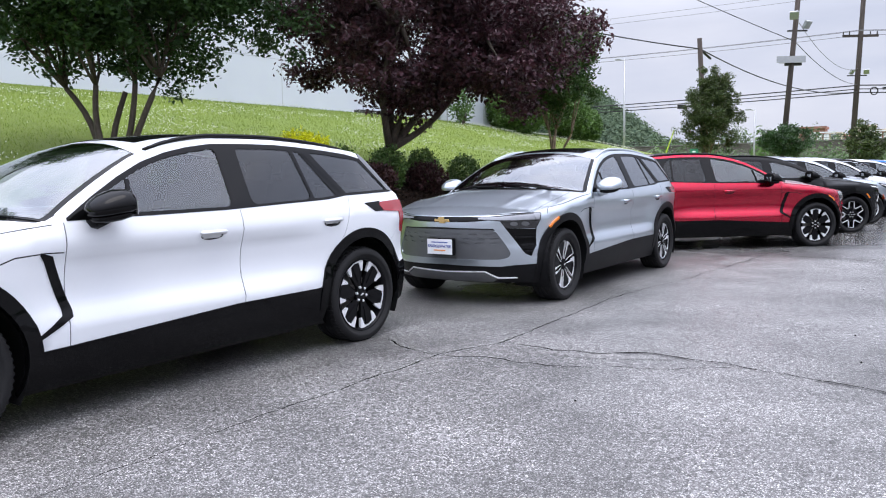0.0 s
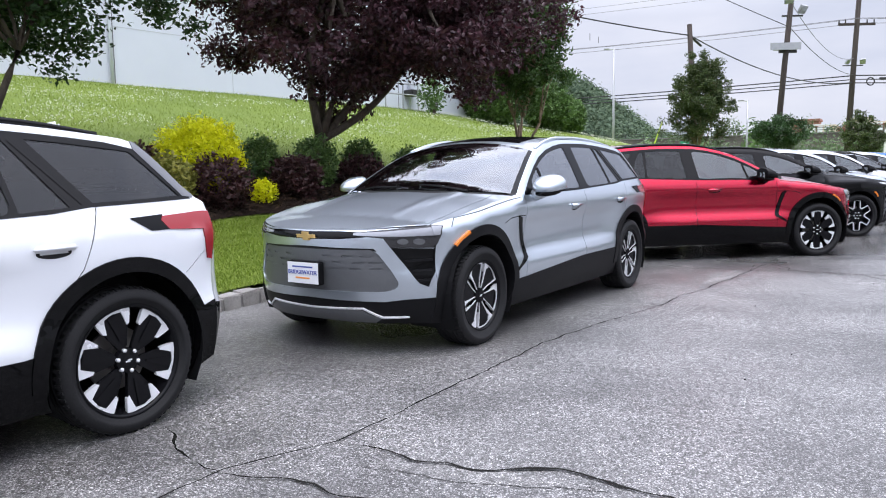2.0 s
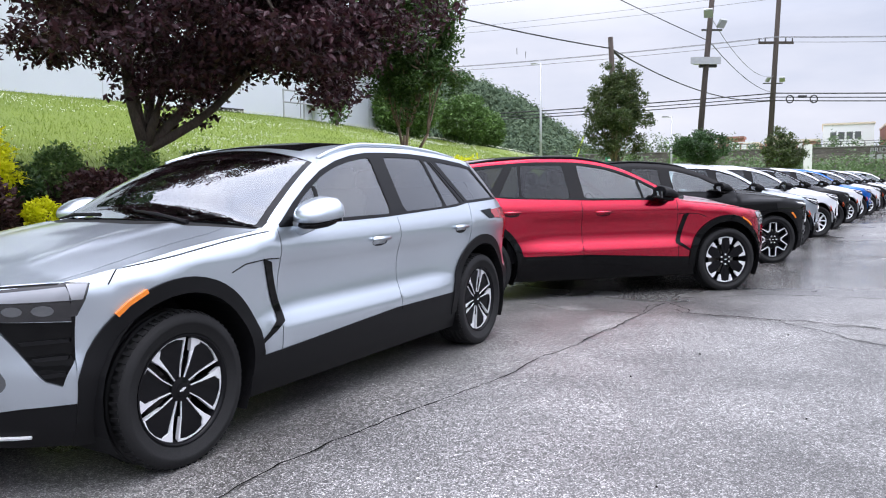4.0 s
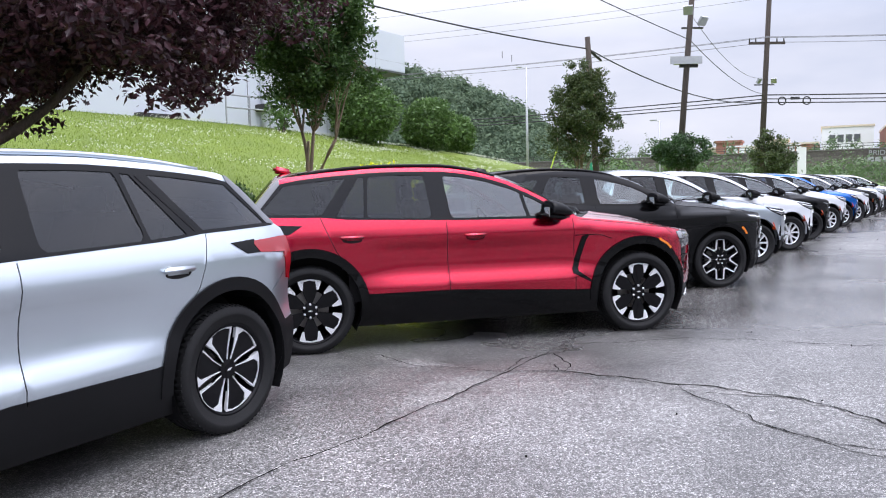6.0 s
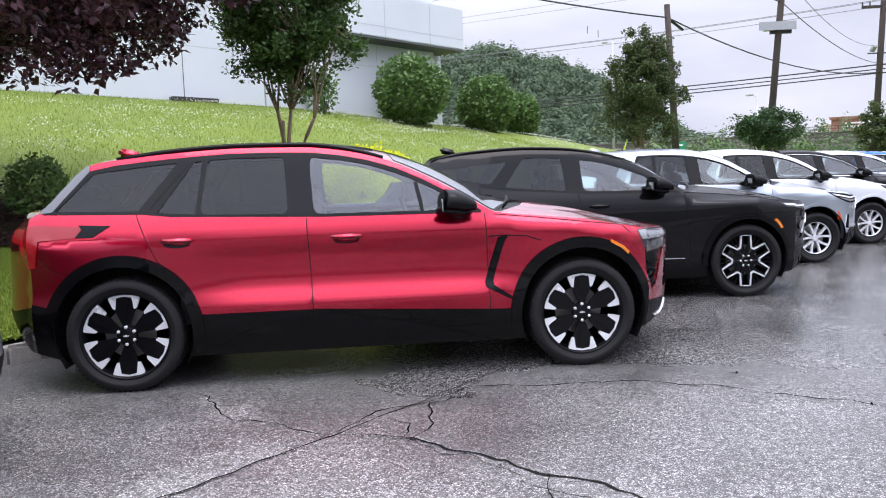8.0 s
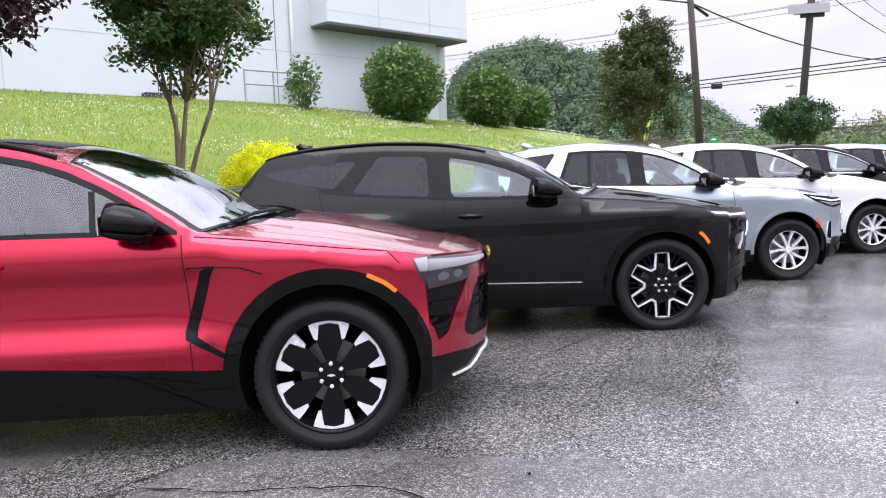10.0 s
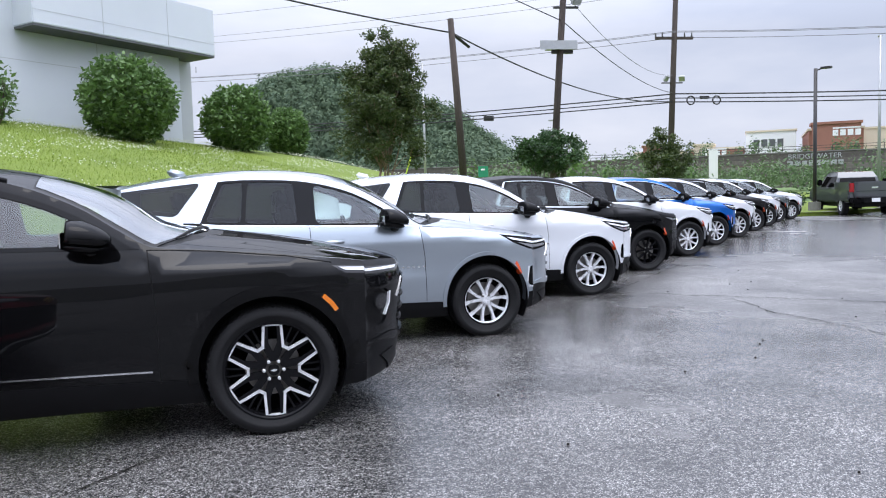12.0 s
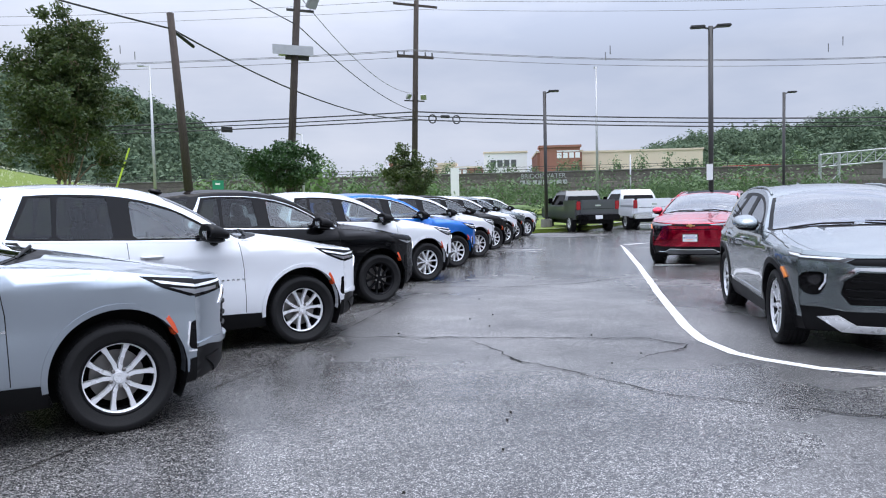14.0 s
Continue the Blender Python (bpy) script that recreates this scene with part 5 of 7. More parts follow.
# compact crossover
def compact_side(ze):
    wb, zc = 2.725, 0.375
    belt = [(-0.68, 1.085), (-1.6, 1.11), (-2.45, 1.145), (-2.62, 1.165)]
    rows = [("fender", [(0.7, 0.2), (0.7, 1.3), (-0.60, 1.3), (-0.60, 0.2)], "paint", 0),
            ("front_door", [(-0.60, 0.34), (-0.60, 1.2), (-0.9, 1.8), (-1.66, 1.8), (-1.64, 0.34)], "paint", 0),
            ("rear_door", [(-1.64, 0.34), (-1.66, 1.8), (-2.4, 1.8), (-2.60, 1.2), (-2.52, 0.95), (-2.36, 0.72), (-2.28, 0.34)], "paint", 0),
            ("chrome_surround", belt + [(-2.66, 1.19)] + roof_run(ze, -2.46, -0.72, 0.052), "chrome", 0.002),
            ("window_surround", [(-0.74, 1.10), (-1.6, 1.125), (-2.45, 1.16), (-2.60, 1.175)] + roof_run(ze, -2.44, -0.76, 0.058), "gloss", 0.003),
            ("front_window", soft([(-0.86, 1.12), (-1.60, 1.14)] + roof_run(ze, -1.60, -0.93, 0.08), 1), "glass", -0.002),
            ("rear_door_window", soft([(-1.76, 1.145), (-2.22, 1.165)] + roof_run(ze, -2.18, -1.78, 0.08), 1), "privacy", -0.002),
            ("quarter_window", soft([(-2.25, 1.168), (-2.56, 1.185)] + roof_run(ze, -2.40, -2.23, 0.08), 1), "privacy", -0.002),
            ("rear_side_window", soft([(-2.80, 1.235), (-3.30, 1.31), (-3.30, 1.46), (-2.58, 1.535)], 1), "privacy", 0.002),
            ("rocker_cladding", [(-0.36, 0.2), (-0.36, 0.36), (-0.62, 0.37), (-1.7, 0.39), (-2.3, 0.42), (-2.4, 0.2)], "clad", 0.006),
            ("rear_bumper_cladding", [(-3.05, 0.2), (-3.05, 0.46), (-3.6, 0.50), (-3.6, 0.2)], "clad", 0.006),
            ("front_bumper_cladding", [(0.30, 0.2), (0.34, 0.38), (0.7, 0.43), (0.7, 0.2)], "clad", 0.006)]
    for line in ([(-0.60, 0.38), (-0.61, 0.8), (-0.65, 1.08)], [(-1.64, 0.39), (-1.645, 0.8), (-1.66, 1.11)], [(-2.30, 0.42), (-2.38, 0.68), (-2.52, 0.9), (-2.60, 1.1), (-2.62, 1.16)], [(0.30, 0.97), (0.1, 1.01), (-0.3, 1.055), (-0.62, 1.08)]):
        rows.append(("panel_gap", stroke(line, 0.006), "seam", -0.004, line[0][0]))
    rows += [("tail_lamp", [(-2.98, 1.08), (-3.04, 0.97), (-3.6, 0.95), (-3.6, 1.10)], "tail", 0.006),
             ("headlamp", [(0.14, 0.975), (0.28, 0.89), (0.46, 0.82), (0.7, 0.80), (0.7, 0.905)], "dark", 0.002),
             ("light_signature", [(0.22, 0.945), (0.5, 0.893), (0.7, 0.89), (0.7, 0.872), (0.5, 0.875), (0.27, 0.92)], "alloy", 0.005),
             ("lamp_lens", [(0.32, 0.892), (0.5, 0.862), (0.7, 0.862), (0.7, 0.825), (0.5, 0.828)], "lamp", 0.004),
             ("fog_pocket", soft([(0.46, 0.66), (0.58, 0.64), (0.58, 0.46), (0.44, 0.46)], 1), "gloss", 0.002),
             ("fog_trim", stroke([(0.455, 0.65), (0.43, 0.455), (0.6, 0.44)], 0.014), "alloy", 0.006)]
    rows += arch_rows(0, zc, 0.41, 0.445, "paint") + arch_rows(-wb, zc, 0.41, 0.445, "paint")
    rows.append(("side_marker", stroke([(0.30, 0.70), (0.33, 0.65), (0.355, 0.585)], 0.03), "amber", 0.010))
    rows += [("door_lettering", [(-0.36 - 0.05 * i, 0.70), (-0.36 - 0.05 * i, 0.716), (-0.385 - 0.05 * i, 0.716), (-0.385 - 0.05 * i, 0.70)], "chrome", 0.003, i) for i in range(5, 12)]
    return rows


COMPACT = dict(GAS, wb=2.725, R=0.350, rim=0.232, arch=0.41, sill=0.22, xf=0.50, xr=-3.25, pf=3.0, cowl=-0.36, belt=1.10, seat=-1.45, marker=M_ORANGE,
               top=[(0.50, 0.94), (0.4, 0.955), (0.2, 0.985), (0, 1.015), (-0.3, 1.055), (-0.62, 1.09), (-0.8, 1.20), (-1.0, 1.335), (-1.25, 1.47), (-1.55, 1.56), (-1.85, 1.60), (-2.2, 1.61), (-2.6, 1.585), (-2.95, 1.545), (-3.25, 1.49)],
               half=[(0.56, 0.80), (0.42, 0.845), (0.2, 0.895), (0, 0.915), (-0.5, 0.918), (-1.5, 0.918), (-2.3, 0.92), (-2.75, 0.915), (-3.0, 0.895), (-3.27, 0.85)],
               inset=[(0.15, 0.12), (0.24, 0.06), (0.34, 0.025), (0.46, 0.006), (0.58, 0.0), (0.72, 0.012), (0.84, 0.010), (0.93, 0.0), (1.0, 0.012), (1.10, 0.040), (1.22, 0.098), (1.36, 0.168), (1.5, 0.238), (1.6, 0.290), (1.7, 0.35)],
               nose=[(0.2, 0.74), (0.3, 0.83), (0.5, 0.86), (0.75, 0.875), (0.85, 0.86), (0.94, 0.80), (1.02, 0.76)], tail=[(0.2, -3.52), (0.35, -3.68), (0.6, -3.76), (0.95, -3.74), (1.10, -3.68), (1.2, -3.56), (1.4, -3.50), (1.52, -3.54), (1.6, -3.50)],
               x_max=0.9, x_min=-3.6, mirror=(-0.95, 1.150), mirror_mat=M_GLOSS, handles=[(-1.46, 0.965), (-2.36, 0.99)], handle_mat=None, rails=None, badge=0.80, plate=None, side=compact_side, over=gas_over,
               front=[("headlamp", [(0.52, 0.90), (0.56, 0.83), (0.97, 0.79), (0.97, 0.94)], "dark", 0.001), ("light_signature", [(0.52, 0.895), (0.97, 0.89), (0.97, 0.872), (0.53, 0.88)], "alloy", 0.004), ("lamp_lens", [(0.62, 0.86), (0.97, 0.862), (0.97, 0.825), (0.64, 0.838)], "lamp", 0.003)] + GAS_FRONT[3:8] + GAS_FRONT[11:])


def at_wheel(fx, fy, heading, half=0.93, right=True):
    """Pose of a vehicle from the outer face of one of its front wheels."""
    a = radians(heading)
    k = half if right else -half
    return Matrix.Translation((fx - math.sin(a) * k, fy + math.cos(a) * k, 0)) @ Matrix.Rotation(a, 4, "Z")


def spec_with(base, paint, **more):
    return dict(base, **more)


def repaint(car, old, fresh):
    """Give a copy another coat of paint, leaving the shared meshes as they are."""
    swap = dict(zip(old, fresh))
    for ob in car.children_recursive:
        for slot in ob.material_slots:
            if slot.material in swap:
                mat = swap[slot.material]
                slot.link = "OBJECT"
                slot.material = mat
    return car


white_ev = vehicle(spec_with(EV, P_WHITE, plate=None, clad=M_GLOSS, handle_mat=M_HANDLE, mirror_mat=M_GLOSS, rail_mat=M_GLOSS), P_WHITE, wheel_style="petal")
white_ev.matrix_world = at_wheel(-0.275 + 3.094 * math.cos(radians(237.5)), 6.349 + 3.094 * math.sin(radians(237.5)), 237.5, right=False)
tagged(white_ev, "white electric crossover with black cladding and black machined wheels", "suv", "parked vehicles")
silver_ev = vehicle(spec_with(EV, P_ICE, R=0.378, rim=0.262), P_ICE, wheel_style="blade")
silver_ev.matrix_world = at_wheel(1.585, 8.242, 237.1, right=False)
tagged(silver_ev, "silver grey electric crossover with a dealer plate beside the lawn", "suv", "parked vehicles")
red_ev = repaint(copy_thing(white_ev, at_wheel(6.532, 13.471, 10.6)), [P_WHITE, M_GRILLE, M_HANDLE], [P_RED, M_GLOSS, P_RED])
for part_of in red_ev.children:
    if part_of.name.split(".")[0] == "wheel":
        part_of.matrix_basis = part_of.matrix_basis @ Matrix.Rotation(radians(-17), 4, "Y")
tagged(red_ev, "glossy red electric crossover with black cladding, parked at an angle")
black_gas = vehicle(spec_with(GAS, P_BLACK, spin=0, plate=None), P_BLACK, wheel_style="star")
black_gas.matrix_world = at_wheel(8.514, 16.217, 8.0)
tagged(black_gas, "shiny black crossover with silver-outlined black wheels", "suv", "parked vehicles")
silver_compact = vehicle(COMPACT, P_SILVER, wheel_style="twin")
silver_compact.matrix_world = at_wheel(10.275, 18.878, 8.0, 0.87)
tagged(silver_compact, "silver compact crossover with bright alloy wheels", "suv", "parked vehicles")
for i, (x, y, mat, word) in enumerate(((12.114, 21.279, P_WHITE, "white"), (13.941, 23.828, P_BLACK, "black"), (15.763, 26.147, P_WHITE, "white"), (17.57, 28.53, P_BLUE, "bright blue"), (19.4, 30.85, P_WHITE, "white"),
                                       (21.2, 33.2, P_BLACK, "black"), (23.0, 35.55, P_WHITE, "white"), (24.8, 37.9, P_STEEL, "dark grey"), (26.6, 39.9, P_WHITE, "white"))):
    c = repaint(copy_thing(silver_compact, at_wheel(x, y, 8.0, 0.87)), [P_SILVER] + ([M_ALLOY] if i == 1 else []), [mat] + ([M_RIMBLACK] if i == 1 else []))
    tagged(c, word + (" compact crossover with black alloy wheels in the parked row" if i == 1 else " compact crossover with silver alloy wheels in the parked row"))
grey_gas = vehicle(spec_with(GAS, P_STEEL, mirror_mat=None, handle_mat=None, rail_mat=P_STEEL), P_STEEL, wheel_style="twin")
grey_gas.matrix_world = at_wheel(15.98, 18.78, 232.5, 0.93, right=True) @ Matrix.Diagonal((0.97, 0.97, 0.925, 1))
tagged(grey_gas, "dark grey crossover with a chrome grille bar behind the white line", "suv", "parked vehicles")
red_far = repaint(copy_thing(silver_ev, at_wheel(22.05, 25.9, 216.0, 0.0) @ Matrix.Scale(0.95, 4)), [P_ICE, M_GRILLE], [P_RED, P_RED])
tagged(red_far, "dark red electric crossover with a dealer plate, facing the aisle")


# ---- kerb, cracks and paint on the car park ----
def kerb():
    root = empty("kerb")
    random.seed(3)
    meshes = []
    for _ in range(6):
        bm = boxed(-0.125, 0.125, -0.075, 0.085, -0.1, 0.14, bevel=0.018)
        for v in bm.verts:
            v.co += Vector((random.uniform(-1, 1), random.uniform(-1, 1), random.uniform(-1, 1))) * 0.010
        me = bpy.data.meshes.new("kerb_block")
        bm.to_mesh(me)
        bm.free()
        me.materials.append(M_KERB)
        meshes.append(me)
    bm = bmesh.new()
    s = -3.0
    while s < 62:
        turn = math.atan2(kerb_n(s + 0.13) - kerb_n(s - 0.13), 0.26)
        ob = new("kerb_block", random.choice(meshes))
        ob.parent = root
        ob.matrix_local = Matrix.Translation((*plan(s, kerb_n(s) + random.uniform(-0.008, 0.008)), random.uniform(-0.012, 0.006))) @ Matrix.Rotation(math.atan2(DY, DX) + turn, 4, "Z")
        s += 0.262
    rows = []
    for i in range(260):
        s = -3.2 + i * 0.25
        a, b = plan(s, kerb_n(s) - 0.055), plan(s, kerb_n(s) + 0.16)
        rows.append([bm.verts.new((*a, 0.0)), bm.verts.new((*a, 0.105)), bm.verts.new((*b, 0.118))])
    for r0, r1 in zip(rows, rows[1:]):
        for k in range(2):
            bm.faces.new((r0[k], r1[k], r1[k + 1], r0[k + 1]))
    part("mortar", bm, M_KERB_TOP, root)
    tagged(root, "low kerb of rough granite blocks along the lawn", "kerb", kind="structure")


kerb()


def wavy(pts, step=0.06, amp=0.03, seed=0):
    out = []
    for (x0, y0), (x1, y1) in zip(pts, pts[1:]):
        k = max(1, int(math.hypot(x1 - x0, y1 - y0) / step))
        for i in range(k):
            x, y = x0 + (x1 - x0) * i / k, y0 + (y1 - y0) * i / k
            a = noise.noise((x * 2.3, y * 2.3, seed)) * amp * 2 + noise.noise((x * 9, y * 9, seed + 5)) * amp * 0.7
            b = noise.noise((x * 2.3, y * 2.3, seed + 9)) * amp * 2 + noise.noise((x * 9, y * 9, seed + 7)) * amp * 0.7
            out.append((x + a, y + b))
    return out + [pts[-1]]


def ribbon(name, pts, width, z, mat, seed=0, ragged=0.5, parent=None):
    bm = bmesh.new()
    rows = []
    for i, (x, y) in enumerate(pts):
        a, b = pts[max(0, i - 1)], pts[min(len(pts) - 1, i + 1)]
        d = Vector((b[0] - a[0], b[1] - a[1])).normalized()
        taper = min(1, 0.25 + 6 * min(i, len(pts) - 1 - i) / len(pts))
        w0 = width / 2 * taper * (1 + ragged * noise.noise((x * 7, y * 7, seed + 1)) * 2)
        w1 = width / 2 * taper * (1 + ragged * noise.noise((x * 7, y * 7, seed + 2)) * 2)
        rows.append((bm.verts.new((x - d.y * w0, y + d.x * w0, z)), bm.verts.new((x + d.y * w1, y - d.x * w1, z))))
    for r0, r1 in zip(rows, rows[1:]):
        bm.faces.new((r0[0], r0[1], r1[1], r1[0]))
    bmesh.ops.recalc_face_normals(bm, faces=bm.faces[:])
    return obj(name, bm, mat, parent)


CRACKS = (
    ("joint", [(-1.9, 2.4), (-1.17, 3.42), (-0.52, 4.43), (0.36, 5.8), (0.83, 6.16), (1.34, 7.01), (2.26, 8.49), (3.1, 9.45), (3.99, 10.57), (5.08, 12.04), (6.16, 13.66), (7.17, 14.9), (8.2, 16.3), (9.12, 17.7), (10.23, 18.9), (12.5, 21.5), (15.2, 25.0), (19.0, 30.0)], 0.009),
    ("crack", [(0.83, 6.16), (1.24, 5.9), (1.9, 5.81), (2.5, 5.25), (3.0, 4.78), (3.8, 4.3), (4.8, 4.0)], 0.016),
    ("crack", [(0.36, 5.8), (1.24, 5.43), (1.75, 5.34), (2.34, 5.32)], 0.010),
    ("crack", [(-0.13, 6.39), (0.05, 6.1), (0.36, 5.8)], 0.012),
    ("crack", [(5.08, 12.04), (5.43, 11.93), (6.15, 11.55), (6.83, 11.05), (7.03, 10.5), (7.9, 10.0), (9.2, 9.8)], 0.015),
    ("crack", [(6.15, 11.5), (6.2, 11.18), (6.35, 10.49), (6.77, 10.08), (6.9, 9.5)], 0.009),
    ("crack", [(5.43, 11.93), (5.6, 12.2), (5.52, 12.59), (5.9, 12.8)], 0.011),
    ("crack", [(5.3, 12.3), (5.5, 12.15), (5.43, 11.93)], 0.010),
    ("crack", [(3.95, 12.82), (4.4, 12.3), (5.08, 12.04)], 0.008),
    ("crack", [(12.43, 21.47), (13.63, 20.54), (14.4, 20.1), (15.13, 19.53), (15.2, 19.1), (14.34, 18.77)], 0.016),
    ("crack", [(13.63, 20.54), (13.5, 19.6), (13.57, 19.0), (13.82, 17.76), (14.51, 16.72), (15.6, 15.8)], 0.014),
    ("crack", [(15.51, 25.08), (16.4, 24.36), (17.6, 24.1), (19.27, 24.38)], 0.016),
    ("crack", [(5.0, 12.0), (5.75, 12.89), (6.9, 13.0), (8.3, 12.4), (9.8, 12.1)], 0.010),
)
for i, (name, pts, w) in enumerate(CRACKS):
    line = wavy(pts, 0.035, 0.022 if name == "joint" else 0.05, i)
    if i in (4, 8):
        tagged(ribbon("pale_edge", line, w * 4.0, 0.004, M_PATCH, i, 1.3, pavement), "pale crumbled asphalt beside a crack")
    tagged(ribbon("crack", line, w, 0.008, M_CRACK, i, 0.9, pavement), "dark crack in the asphalt")
def blotch(x, y, rx, ry, turn, seed):
    """A ragged pale patch where the top coat has worn away."""
    bm = bmesh.new()
    m = Matrix.Translation((x, y, 0.003)) @ Matrix.Rotation(radians(turn), 4, "Z")
    hub = bm.verts.new(m @ Vector((0, 0, 0)))
    ring = []
    for k in range(72):
        a = 2 * math.pi * k / 72
        r = 1 + 0.5 * noise.noise((math.cos(a) * 1.6, math.sin(a) * 1.6, seed)) + 0.28 * noise.noise((math.cos(a) * 6, math.sin(a) * 6, seed + 3))
        ring.append(bm.verts.new(m @ Vector((rx * r * math.cos(a), ry * r * math.sin(a), 0))))
    for k in range(72):
        bm.faces.new((hub, ring[k], ring[(k + 1) % 72]))
    tagged(part("worn_patch", bm, M_PATCH, pavement), "pale worn asphalt beside a crack")


for i, (x, y, rx, ry, turn) in enumerate(((4.55, 11.55, 0.62, 0.13, 53), (4.35, 12.45, 0.42, 0.12, -35), (6.35, 11.35, 0.45, 0.09, -30), (6.5, 10.45, 0.4, 0.11, -65), (1.5, 5.75, 0.5, 0.07, -15), (3.3, 9.9, 0.3, 0.07, 50))):
    blotch(x, y, rx, ry, turn, i * 3)
for name, pts in (("painted_line", [(28.98, 37.56), (26.14, 32.9), (24.93, 31.98), (24.4, 31.2), (20.6, 26.09), (17.47, 21.96), (15.89, 19.82), (15.49, 19.18), (15.27, 18.6), (15.26, 18.3), (15.36, 17.81), (15.57, 17.44), (16.3, 16.6), (17.6, 15.4), (20.0, 13.6)][2:]),
                  ("painted_line", [(24.93, 31.98), (26.14, 32.37), (27.6, 31.6)]), ("painted_line", [(20.9, 26.0), (21.6, 25.5)])):
    tagged(ribbon(name, wavy(pts, 0.15, 0.006, 3), 0.11, 0.005, M_LINE, 4, 0.06), "worn white painted line on the asphalt", "road marking", kind="structure")
rng = np.random.default_rng(8)
pebbles = rng.uniform(0, 1, (60, 2))
bmp = bmesh.new()
for a, b in pebbles:
    x, y = plan(4 + 24 * a, 3 - 6 * b)
    bmesh.ops.create_icosphere(bmp, subdivisions=1, radius=0.006 + 0.008 * abs(a - b), matrix=Matrix.Translation((x, y, 0.004)))
tagged(obj("loose_stones", bmp, M_CRACK), "small dark loose stones scattered on the asphalt", "gravel", kind="stuff")


# ---- leaves ----
def leaf_mesh(points, size, rng, droop=0.2, long=1.9, lie=0.8):
    """A small bent leaf of two triangles at every point."""
    n = len(points)
    d = rng.normal(size=(n, 3))
    d[:, 2] = d[:, 2] * 0.7 - droop
    d /= np.linalg.norm(d, axis=1)[:, None]
    up = rng.normal(size=(n, 3))
    up[:, 2] += lie
    w = np.cross(d, up)
    w /= np.linalg.norm(w, axis=1)[:, None] + 1e-9
    s = size * rng.uniform(0.65, 1.3, (n, 1))
    nor = np.cross(w, d)
    p = np.asarray(points)
    v = np.empty((n, 4, 3))
    v[:, 0] = p
    v[:, 1] = p + d * s * long * 0.45 + w * s * 0.5 + nor * s * 0.12
    v[:, 2] = p + d * s * long
    v[:, 3] = p + d * s * long * 0.45 - w * s * 0.5 + nor * s * 0.12
    f = np.arange(n * 4).reshape(n, 4)
    return v.reshape(-1, 3), f


def crown_leaves(points, outward, size, rng):
    """Leaf sprays that lie along the surface of a distant crown."""
    n = len(points)
    d = np.cross(outward, rng.normal(size=(n, 3)))
    d /= np.linalg.norm(d, axis=1)[:, None] + 1e-9
    w = np.cross(outward, d)
    s = size * rng.uniform(0.6, 1.3, (n, 1))
    o = outward * s * 0.35 * rng.uniform(-1, 1, (n, 1))
    v = np.stack([points - d * s, points + w * s * 0.7 + o, points + d * s, points - w * s * 0.7 - o * 0.4], 1)
    return v.reshape(-1, 3), np.arange(n * 4).reshape(n, 4)


def limb(bm, a, b, r0, r1, bend, rng, n=6):
    a, b = Vector(a), Vector(b)
    off = Vector(rng.normal(size=3)) * bend * (b - a).length
    pts = [a.lerp(b, k / n) + off * math.sin(math.pi * k / n) for k in range(n + 1)]
    tube(bm, pts, [r0 + (r1 - r0) * (k / n) ** 0.8 for k in range(n + 1)], 7)
    return pts


